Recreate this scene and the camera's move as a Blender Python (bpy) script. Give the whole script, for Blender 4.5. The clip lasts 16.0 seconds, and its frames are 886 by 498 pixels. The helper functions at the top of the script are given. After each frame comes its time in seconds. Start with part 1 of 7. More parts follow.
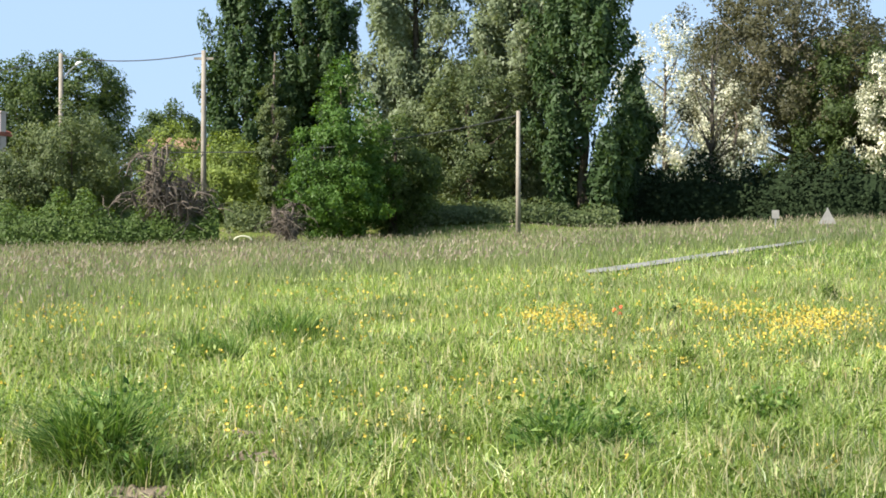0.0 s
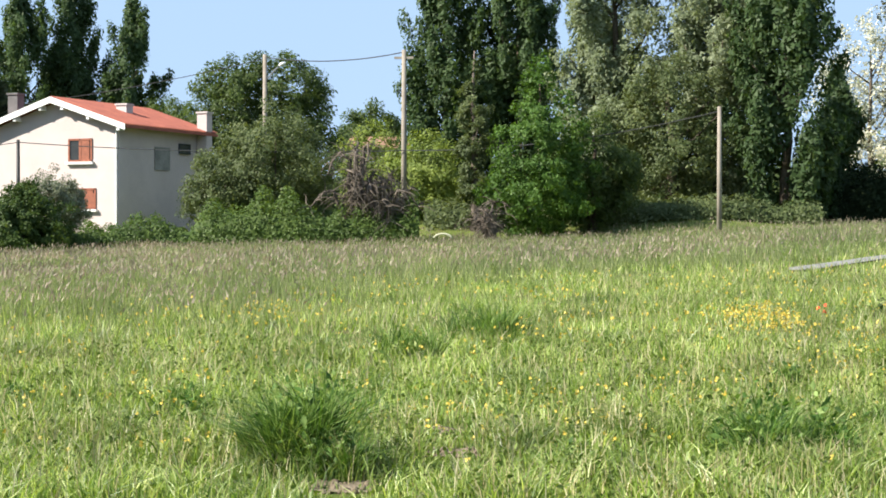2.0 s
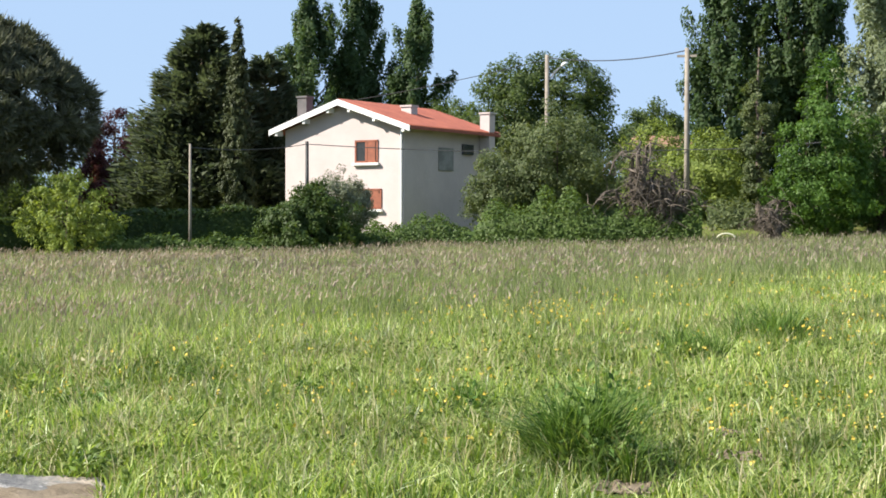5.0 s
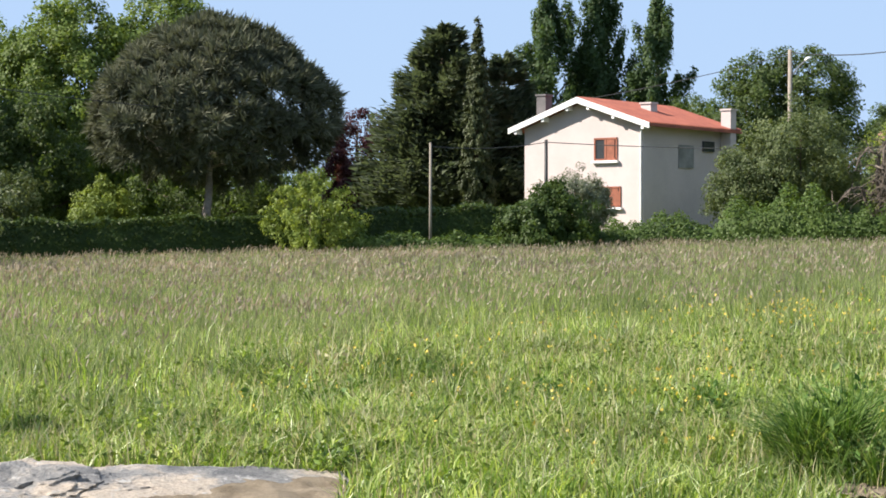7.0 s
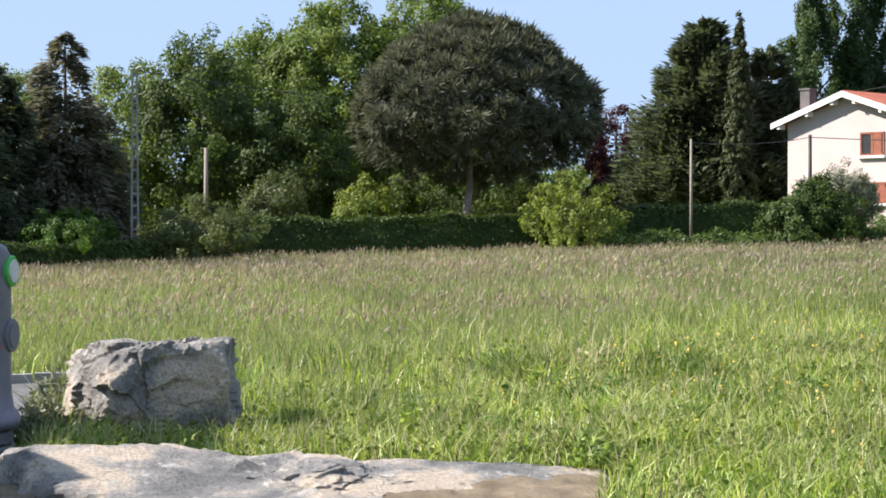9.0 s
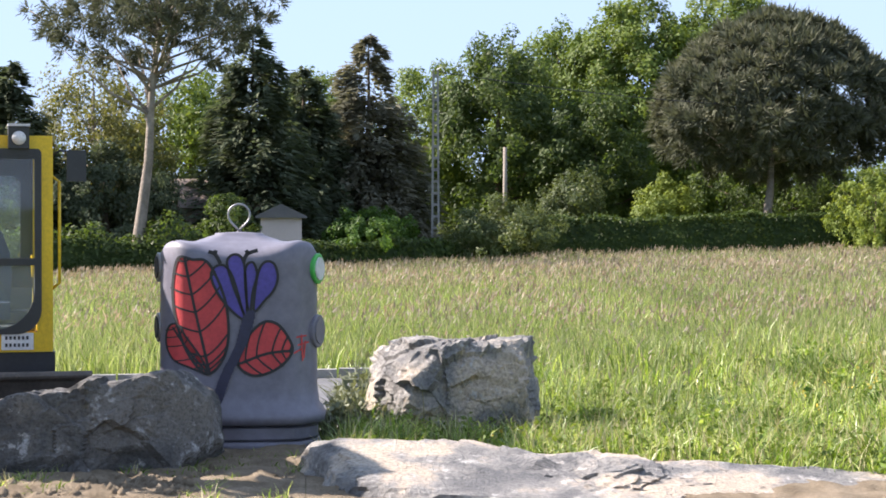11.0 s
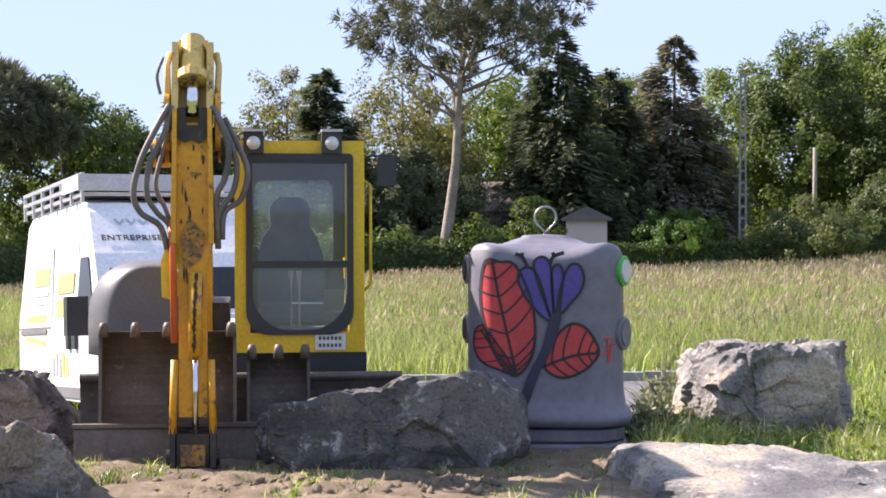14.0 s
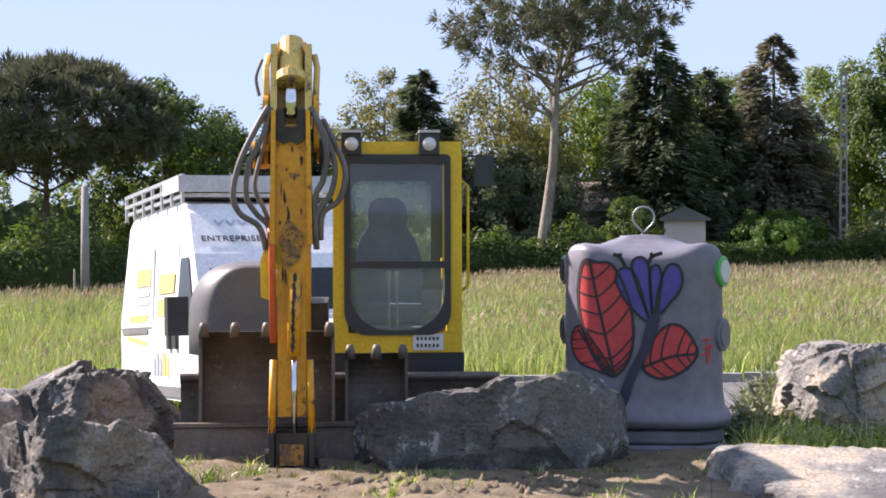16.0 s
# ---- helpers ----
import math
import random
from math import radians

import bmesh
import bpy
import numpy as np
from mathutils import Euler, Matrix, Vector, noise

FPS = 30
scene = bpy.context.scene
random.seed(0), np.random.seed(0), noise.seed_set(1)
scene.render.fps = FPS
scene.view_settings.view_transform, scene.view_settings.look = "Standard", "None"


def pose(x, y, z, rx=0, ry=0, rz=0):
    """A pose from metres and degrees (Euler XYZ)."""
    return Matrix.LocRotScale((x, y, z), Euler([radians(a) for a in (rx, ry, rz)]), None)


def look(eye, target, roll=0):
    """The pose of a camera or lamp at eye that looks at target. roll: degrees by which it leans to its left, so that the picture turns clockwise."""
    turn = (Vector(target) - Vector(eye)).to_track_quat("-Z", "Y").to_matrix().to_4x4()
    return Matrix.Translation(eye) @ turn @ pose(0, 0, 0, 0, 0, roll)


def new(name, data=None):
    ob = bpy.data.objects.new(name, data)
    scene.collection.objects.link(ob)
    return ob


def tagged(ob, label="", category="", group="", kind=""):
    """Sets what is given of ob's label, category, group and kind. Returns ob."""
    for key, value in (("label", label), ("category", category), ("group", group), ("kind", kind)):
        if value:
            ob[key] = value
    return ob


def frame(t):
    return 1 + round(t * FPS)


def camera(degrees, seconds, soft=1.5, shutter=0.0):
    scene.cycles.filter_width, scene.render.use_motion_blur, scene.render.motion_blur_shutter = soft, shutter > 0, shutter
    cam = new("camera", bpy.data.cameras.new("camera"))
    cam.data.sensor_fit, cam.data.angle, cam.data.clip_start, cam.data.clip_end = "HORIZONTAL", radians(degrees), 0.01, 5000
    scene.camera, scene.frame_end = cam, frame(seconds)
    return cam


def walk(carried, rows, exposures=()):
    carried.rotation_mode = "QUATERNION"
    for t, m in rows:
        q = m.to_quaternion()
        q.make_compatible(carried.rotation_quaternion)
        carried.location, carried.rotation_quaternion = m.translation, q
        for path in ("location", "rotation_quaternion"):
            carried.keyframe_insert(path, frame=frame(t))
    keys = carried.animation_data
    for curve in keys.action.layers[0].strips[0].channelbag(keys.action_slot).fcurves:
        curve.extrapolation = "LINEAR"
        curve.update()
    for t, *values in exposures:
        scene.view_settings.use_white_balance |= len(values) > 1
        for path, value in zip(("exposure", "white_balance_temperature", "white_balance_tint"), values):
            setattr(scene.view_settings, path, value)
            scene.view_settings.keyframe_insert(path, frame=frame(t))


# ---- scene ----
# ---- camera: it turns to its left where it stands ----
cam = camera(28.0, 16.0, soft=1.75)
EYE, ARM = 1.8, 0.05
ROWS = [
    (0.0, -0.000, -0.337, -0.087),
    (0.5, 1.493, -0.359, -0.077),
    (1.0, 3.310, -0.379, -0.024),
    (1.5, 4.998, -0.405, -0.022),
    (2.0, 6.413, -0.425, 0.000),
    (2.5, 7.459, -0.416, 0.040),
    (3.0, 8.695, -0.406, 0.072),
    (3.2, 9.269, -0.429, 0.018),
    (5.3, 16.611, -0.432, -0.057),
    (5.5, 17.393, -0.434, -0.061),
    (6.0, 19.575, -0.459, -0.018),
    (6.5, 21.382, -0.489, -0.061),
    (7.0, 23.165, -0.509, -0.049),
    (7.5, 24.792, -0.517, -0.002),
    (8.0, 26.647, -0.533, -0.035),
    (8.5, 28.700, -0.550, -0.027),
    (9.0, 31.514, -0.597, 0.049),
    (9.5, 34.192, -0.624, 0.049),
    (11.8, 44.225, -0.600, -0.097),
    (12.0, 44.973, -0.592, -0.088),
    (12.5, 46.985, -0.587, -0.033),
    (13.0, 48.439, -0.566, -0.003),
    (13.5, 49.695, -0.556, 0.012),
    (14.0, 50.912, -0.552, 0.062),
    (14.5, 51.789, -0.540, 0.108),
    (15.0, 52.587, -0.540, 0.104),
    (15.5, 53.213, -0.538, 0.104),
    (16.0, 54.042, -0.532, 0.143),
]


def turned(yaw, pitch, roll):
    a = radians(yaw)
    return pose(-ARM * math.sin(a), ARM * math.cos(a), EYE, 90 + pitch, 0, yaw) @ pose(0, 0, 0, 0, 0, -roll)


walk(cam, [(t, turned(yaw, pitch, roll)) for t, yaw, pitch, roll in ROWS], [(0, 1.36, 6500, 8), (6, 1.22, 6500, 11), (9, 1.3, 6500, 14), (12, 1.74, 6600, 21), (14, 1.61, 6650, 24), (16, 1.46, 6650, 24)])

# ---- world, sun ----
SUN_AZ, SUN_EL = 117.0, 39.0  # degrees to the left of the first view; height
world = bpy.data.worlds.new("world")
scene.world = world
world.use_nodes = True
wn = world.node_tree.nodes
sky = wn.new("ShaderNodeTexSky")
sky.sky_type, sky.sun_disc = "NISHITA", False
sky.sun_elevation, sky.sun_rotation = radians(SUN_EL), radians(-SUN_AZ)
sky.air_density, sky.dust_density, sky.ozone_density = 1.0, 0.15, 2.5
sky.altitude = 800
wn["Background"].inputs[1].default_value = 0.087
haze = wn.new("ShaderNodeMix")  # thin even haze over the clear sky
haze.data_type = "RGBA"
haze.inputs[0].default_value = 0.92
haze.inputs[7].default_value = (2.38, 3.3, 4.7, 1)
world.node_tree.links.new(sky.outputs[0], haze.inputs[6])
world.node_tree.links.new(haze.outputs[2], wn["Background"].inputs[0])
sun_data = bpy.data.lights.new("sun", "SUN")
sun_data.energy, sun_data.angle, sun_data.color = 5.0, radians(0.6), (1.0, 0.94, 0.84)
sun = new("sun", sun_data)
sun.matrix_world = look((0, 0, 60), Vector((0, 0, 60)) - Vector((-math.sin(radians(SUN_AZ)) * math.cos(radians(SUN_EL)), math.cos(radians(SUN_AZ)) * math.cos(radians(SUN_EL)), math.sin(radians(SUN_EL)))))


# ---- the plan is polar: az degrees to the left of the first view, r metres from the eye ----
def edge_z(az):
    return 2.0 - 0.034 * np.clip(az, -30.0, 80.0)


def ground_np(x, y):
    r = np.hypot(x, y)
    az = np.degrees(np.arctan2(-x, y))
    z = edge_z(az) * np.clip((r - 20.0) / 65.0, 0.0, 1.03)
    bank = np.clip((r - 85.0) / 9.0, 0, 1) * 0.7 * np.clip((14.0 - az) / 5.0, 0, 1) * np.clip((az + 6) / 4.0, 0, 1)
    dip = -0.23 * np.clip((az - 58.5) / 2.5, 0, 1) * np.clip((r - 15.8) / 1.7, 0, 1) * np.clip((60 - r) / 30, 0, 1)
    z = z - 0.42 * np.clip((r - 45.0) / 30.0, 0, 1) * np.clip((az + 12) / 14.0, 0, 1) * np.clip((92 - r) / 5, 0, 1)
    ramp_ = -0.3 * np.clip((r - 18.0) / 4.6, 0, 1) * np.clip((az - 58.5) / 2.5, 0, 1) * np.clip((44 - r) / 16, 0, 1)
    return z + bank + dip + ramp_ + 0.03 * np.sin(x * 0.9 + 1.3 * np.sin(y * 0.53)) * np.clip((r - 9) / 9, 0, 1)


def ground(x, y):
    return float(ground_np(np.array([x]), np.array([y]))[0])


def at(az, r, up=0.0):
    a = radians(az)
    x, y = -r * math.sin(a), r * math.cos(a)
    return Vector((x, y, ground(x, y) + up))


def at_z(az, r, z):
    a = radians(az)
    return Vector((-r * math.sin(a), r * math.cos(a), z))


# ---- materials ----
def material(name):
    m = bpy.data.materials.new(name)
    m.use_nodes = True
    nt = m.node_tree
    return m, nt.nodes, nt.links, nt.nodes["Principled BSDF"]


def ramp(nodes, stops):
    r = nodes.new("ShaderNodeValToRGB")
    while len(r.color_ramp.elements) < len(stops):
        r.color_ramp.elements.new(0.5)
    for e, (p, c) in zip(r.color_ramp.elements, stops):
        e.position, e.color = p, (*c, 1)
    return r


def noise_node(nodes, links, scale, detail=4.0, rough=0.6, space="Object"):
    tc = nodes.new("ShaderNodeTexCoord")
    n = nodes.new("ShaderNodeTexNoise")
    n.inputs["Scale"].default_value, n.inputs["Detail"].default_value, n.inputs["Roughness"].default_value = scale, detail, rough
    links.new(tc.outputs[space], n.inputs["Vector"])
    return n


def mixc(nodes, links, fac, a, b, mode="MIX"):
    m = nodes.new("ShaderNodeMix")
    m.data_type, m.blend_type = "RGBA", mode
    for sock, v in ((m.inputs[0], fac), (m.inputs[6], a), (m.inputs[7], b)):
        if isinstance(v, (int, float)):
            sock.default_value = v
        elif isinstance(v, tuple):
            sock.default_value = (*v, 1)
        else:
            links.new(v, sock)
    return m.outputs[2]


def add_bump(nodes, links, p, height, strength=0.4, distance=0.02):
    b = nodes.new("ShaderNodeBump")
    b.inputs["Strength"].default_value, b.inputs["Distance"].default_value = strength, distance
    links.new(height, b.inputs["Height"])
    links.new(b.outputs[0], p.inputs["Normal"])


def surface(name, base, dark, scale=4.0, fine=40.0, rough=0.7, metal=0.0, bump=0.3, dist=0.01, wear=None, wear_at=0.62, spec=0.5):
    """A worn surface: broad stains between two colours, fine grain, and patches of wear."""
    m, n, l, p = material(name)
    big, small = noise_node(n, l, scale), noise_node(n, l, fine, 6.0, 0.7)
    r1 = ramp(n, [(0.35, dark), (0.65, base)])
    l.new(big.outputs[0], r1.inputs[0])
    r2 = ramp(n, [(0.3, (0.75, 0.75, 0.75)), (0.7, (1.1, 1.1, 1.1))])
    l.new(small.outputs[0], r2.inputs[0])
    c = mixc(n, l, 1.0, r1.outputs[0], r2.outputs[0], "MULTIPLY")
    if wear:
        w = noise_node(n, l, scale * 3.1, 8.0, 0.75)
        rw = ramp(n, [(wear_at, (0, 0, 0)), (wear_at + 0.06, (1, 1, 1))])
        l.new(w.outputs[0], rw.inputs[0])
        c = mixc(n, l, rw.outputs[0], c, wear)
    l.new(c, p.inputs["Base Color"])
    p.inputs["Roughness"].default_value, p.inputs["Metallic"].default_value = rough, metal
    p.inputs["Specular IOR Level"].default_value = spec
    if bump:
        add_bump(n, l, p, small.outputs[0], bump, dist)
    return m


def foliage(name, dark, mid, light, patch=0.35, trans=0.35, rough=0.55, contrast=0.5, through_tint=(1.35, 1.3, 0.6), spotty=0.0, gloss=0.22):
    """Leaves: a colour for each leaf, broad patches through the crown, and light let through."""
    dark, light = (tuple(m_ + (c_ - m_) * contrast for c_, m_ in zip(q, mid)) for q in (dark, light))
    m, n, l, p = material(name)
    g = n.new("ShaderNodeNewGeometry")
    r = ramp(n, [(0.0, dark), (0.5, mid), (1.0, light)])
    l.new(g.outputs["Random Per Island"], r.inputs[0])
    big = noise_node(n, l, patch, 3.0)
    rb = ramp(n, [(0.3, (0.62 - spotty, 0.66 - spotty, 0.6 - spotty)), (0.7, (1.2 + spotty, 1.15 + spotty, 1.05 + spotty))])
    l.new(big.outputs[0], rb.inputs[0])
    c = mixc(n, l, 1.0, r.outputs[0], rb.outputs[0], "MULTIPLY")
    l.new(c, p.inputs["Base Color"])
    p.inputs["Roughness"].default_value = rough
    p.inputs["Specular IOR Level"].default_value = gloss
    t = n.new("ShaderNodeBsdfTranslucent")
    tc = mixc(n, l, 1.0, c, through_tint, "MULTIPLY")
    l.new(tc, t.inputs[0])
    mix = n.new("ShaderNodeMixShader")
    mix.inputs[0].default_value = trans
    l.new(p.outputs[0], mix.inputs[1])
    l.new(t.outputs[0], mix.inputs[2])
    l.new(mix.outputs[0], n["Material Output"].inputs[0])
    return m


def ground_material():
    m, n, l, p = material("meadow_soil")
    big, mid, small = noise_node(n, l, 0.12), noise_node(n, l, 1.3), noise_node(n, l, 22.0, 6.0, 0.7)
    r1 = ramp(n, [(0.35, (0.075, 0.12, 0.024)), (0.6, (0.14, 0.17, 0.04))])
    l.new(big.outputs[0], r1.inputs[0])
    r2 = ramp(n, [(0.5, (0, 0, 0)), (0.72, (1, 1, 1))])
    l.new(mid.outputs[0], r2.inputs[0])
    c = mixc(n, l, r2.outputs[0], r1.outputs[0], (0.15, 0.13, 0.06))
    r3 = ramp(n, [(0.3, (0.55, 0.55, 0.55)), (0.7, (1.2, 1.2, 1.2))])
    l.new(small.outputs[0], r3.inputs[0])
    l.new(mixc(n, l, 1.0, c, r3.outputs[0], "MULTIPLY"), p.inputs["Base Color"])
    p.inputs["Roughness"].default_value = 0.95
    p.inputs["Specular IOR Level"].default_value = 0.1
    add_bump(n, l, p, small.outputs[0], 0.8, 0.05)
    return m


M_GROUND = ground_material()
M_SOIL = surface("dug_soil", (0.28, 0.225, 0.16), (0.16, 0.125, 0.085), 3.0, 45.0, 0.95, bump=0.9, dist=0.03, wear=(0.33, 0.28, 0.21), spec=0.1)
M_ASPHALT = surface("asphalt", (0.13, 0.13, 0.135), (0.09, 0.09, 0.095), 1.2, 90.0, 0.85, bump=0.5, dist=0.004)
M_KERB = surface("kerb_concrete", (0.33, 0.32, 0.30), (0.2, 0.195, 0.18), 2.0, 60.0, 0.85)
M_BARK = surface("bark", (0.15, 0.12, 0.09), (0.07, 0.055, 0.04), 2.0, 14.0, 0.95, bump=1.0, dist=0.05, spec=0.1)
M_BARK_PALE = surface("pale_bark", (0.36, 0.31, 0.26), (0.2, 0.17, 0.14), 1.4, 9.0, 0.95, bump=1.0, dist=0.05, spec=0.1)
M_DEADWOOD = surface("dead_wood", (0.17, 0.14, 0.115), (0.085, 0.07, 0.058), 2.0, 14.0, 0.95, bump=0.8, dist=0.03, spec=0.1)
M_POPLAR = foliage("poplar_leaves", (0.03, 0.058, 0.022), (0.056, 0.098, 0.038), (0.12, 0.165, 0.08), trans=0.42)
M_WILLOW = foliage("silver_willow_leaves", (0.1, 0.13, 0.07), (0.2, 0.24, 0.15), (0.37, 0.41, 0.31), trans=0.42, through_tint=(1.2, 1.2, 0.75))
M_MAPLE = foliage("fresh_maple_leaves", (0.035, 0.08, 0.014), (0.07, 0.14, 0.027), (0.13, 0.21, 0.05))
M_BROAD = foliage("broad_leaves", (0.04, 0.066, 0.022), (0.078, 0.115, 0.04), (0.14, 0.175, 0.07), trans=0.45, through_tint=(1.3, 1.35, 0.6))
M_FRESH = foliage("fresh_leaves", (0.06, 0.1, 0.02), (0.125, 0.18, 0.04), (0.21, 0.27, 0.07))
M_PINE = foliage("pine_needles", (0.065, 0.072, 0.05), (0.115, 0.122, 0.09), (0.19, 0.19, 0.145), trans=0.22, through_tint=(1.0, 1.05, 0.75), rough=0.85, gloss=0.1)
# far right hedge: the deep shade under the trees is put into this near-black colour
M_SHADEHEDGE = foliage("shade_darkened_hedge_leaves", (0.012, 0.018, 0.01), (0.022, 0.034, 0.018), (0.04, 0.055, 0.028), trans=0.08, rough=0.95, gloss=0.03)
M_CONIFER = foliage("conifer_needles", (0.048, 0.062, 0.04), (0.092, 0.112, 0.075), (0.16, 0.175, 0.12), trans=0.3, through_tint=(1.15, 1.25, 0.75), rough=0.85, gloss=0.1)
M_CYPRESS = foliage("cypress_scales", (0.035, 0.045, 0.02), (0.06, 0.075, 0.033), (0.1, 0.115, 0.05), trans=0.15)
M_BRONZE = foliage("bronze_needles", (0.09, 0.088, 0.068), (0.165, 0.16, 0.125), (0.26, 0.25, 0.2), trans=0.3, through_tint=(1.15, 1.15, 0.8), rough=0.85, gloss=0.1)
M_OLIVEBROWN = foliage("olive_brown_leaves", (0.045, 0.045, 0.024), (0.085, 0.082, 0.046), (0.14, 0.132, 0.08))
M_DEEPBUSH = foliage("deep_green_leaves", (0.03, 0.055, 0.014), (0.06, 0.1, 0.026), (0.12, 0.16, 0.05))
M_PURPLE = foliage("purple_leaves", (0.04, 0.012, 0.02), (0.075, 0.025, 0.035), (0.12, 0.05, 0.06))
M_BLOSSOM = foliage("blossom", (0.1, 0.14, 0.06), (0.62, 0.6, 0.48), (0.88, 0.86, 0.78), trans=0.3, contrast=1.0, through_tint=(1, 1, 0.92))
M_OLIVE = foliage("olive_leaves", (0.1, 0.12, 0.08), (0.19, 0.21, 0.15), (0.32, 0.34, 0.27), trans=0.2)
M_IVY = foliage("bramble_leaves", (0.04, 0.075, 0.018), (0.08, 0.13, 0.03), (0.16, 0.21, 0.065))
M_HEDGE = foliage("hedge_leaves", (0.022, 0.042, 0.011), (0.046, 0.078, 0.018), (0.13, 0.165, 0.036), trans=0.25)
M_YELLOWGREEN = foliage("yellow_green_leaves", (0.11, 0.15, 0.03), (0.2, 0.26, 0.06), (0.32, 0.37, 0.11))
M_SPRING = foliage("young_bronze_leaves", (0.08, 0.09, 0.032), (0.15, 0.155, 0.06), (0.25, 0.24, 0.11))
M_GREYBUSH = foliage("grey_green_leaves", (0.05, 0.075, 0.03), (0.1, 0.13, 0.055), (0.19, 0.22, 0.11))


# ---- mesh helpers ----
def np_mesh(name, verts, faces, mat, smooth=False):
    me = bpy.data.meshes.new(name)
    nv, nf, k = len(verts), len(faces), faces.shape[1]
    me.vertices.add(nv)
    me.vertices.foreach_set("co", np.ascontiguousarray(verts, dtype=np.float32).ravel())
    me.loops.add(nf * k)
    me.loops.foreach_set("vertex_index", np.ascontiguousarray(faces, dtype=np.int32).ravel())
    me.polygons.add(nf)
    me.polygons.foreach_set("loop_start", np.arange(0, nf * k, k, dtype=np.int32))
    me.update(calc_edges=True)
    if smooth:
        me.polygons.foreach_set("use_smooth", np.ones(nf, dtype=bool))
    me.materials.append(mat)
    return me


def put(me, name, parent=None, label=""):
    ob = new(name, me)
    if parent is not None:
        ob.parent = parent
    return tagged(ob, label)


def part(name, bm, mat, parent=None, label="", smooth=False, bevel=0.0):
    """Links a bmesh as one mesh object under a thing or a part."""
    if bevel:
        bmesh.ops.bevel(bm, geom=[e for e in bm.edges if len(e.link_faces) == 2 and e.calc_face_angle(0) > 0.6], offset=bevel, segments=2, affect="EDGES", profile=0.6)
    bmesh.ops.recalc_face_normals(bm, faces=bm.faces)
    me = bpy.data.meshes.new(name)
    bm.to_mesh(me)
    bm.free()
    if smooth:
        me.polygons.foreach_set("use_smooth", np.ones(len(me.polygons), dtype=bool))
    me.materials.append(mat)
    return put(me, name, parent, label)


def thing(name, m, label, category, group="", kind=""):
    e = new(name)
    e.matrix_world = m
    e.empty_display_size = 0.2
    return tagged(e, label, category, group, kind)


def box(bm, x0, x1, y0, y1, z0, z1):
    vs = [bm.verts.new((x, y, z)) for z in (z0, z1) for x, y in ((x0, y0), (x1, y0), (x1, y1), (x0, y1))]
    for f in ((3, 2, 1, 0), (4, 5, 6, 7), (0, 1, 5, 4), (1, 2, 6, 5), (2, 3, 7, 6), (3, 0, 4, 7)):
        bm.faces.new([vs[i] for i in f])
    return vs


def prism(bm, outline, a, b, axis="x"):
    """An outline of (u, v) pairs pulled from a to b along an axis; u, v are the other two axes in order."""
    def co(u, v, w):
        return {"x": (w, u, v), "y": (u, w, v), "z": (u, v, w)}[axis]
    p = [bm.verts.new(co(u, v, a)) for u, v in outline]
    q = [bm.verts.new(co(u, v, b)) for u, v in outline]
    n = len(outline)
    bm.faces.new(p)
    bm.faces.new(q[::-1])
    for i in range(n):
        bm.faces.new((p[i], q[i], q[(i + 1) % n], p[(i + 1) % n]))


def tube(bm, pts, radii, sides=8, caps=True):
    pts = [Vector(p) for p in pts]
    if isinstance(radii, (int, float)):
        radii = [radii] * len(pts)
    rings, ref = [], None
    for i, p in enumerate(pts):
        d = (pts[min(i + 1, len(pts) - 1)] - pts[max(i - 1, 0)]).normalized()
        if ref is None:
            ref = Vector((1, 0, 0)) if abs(d.x) < 0.8 else Vector((0, 1, 0))
        u = (ref - d * ref.dot(d)).normalized()
        ref, v = u, d.cross(u)
        rings.append([bm.verts.new(p + (u * math.cos(2 * math.pi * k / sides) + v * math.sin(2 * math.pi * k / sides)) * radii[i]) for k in range(sides)])
    for a, b in zip(rings, rings[1:]):
        for k in range(sides):
            bm.faces.new((a[k], a[(k + 1) % sides], b[(k + 1) % sides], b[k]))
    if caps:
        bm.faces.new(rings[0][::-1])
        bm.faces.new(rings[-1])


# ---- foliage ----
def leaf_tris(rng, centres, out, size, stretch=1.5, lift=None, loose=1.0):
    """One pointed leaf (a single triangle) at each centre, its face turned outward and a little up."""
    n = len(centres)
    nn = out + rng.normal(size=(n, 3)) * loose * 0.58 + np.array([0, 0, 0.25])
    nn /= np.linalg.norm(nn, axis=1)[:, None] + 1e-9
    d = rng.normal(size=(n, 3))
    if lift is not None:
        d = d * 0.5 + lift
    d -= nn * np.sum(d * nn, axis=1)[:, None]
    d /= np.linalg.norm(d, axis=1)[:, None] + 1e-9
    s = np.cross(nn, d)
    k = (size * rng.uniform(0.6, 1.4, n))[:, None]
    v = np.stack([centres - d * k * stretch * 0.35 + s * k * 0.5, centres + d * k * stretch * 0.65, centres - d * k * stretch * 0.35 - s * k * 0.5], 1)[:, ::-1].reshape(-1, 3)
    return v, np.arange(3 * n).reshape(-1, 3)


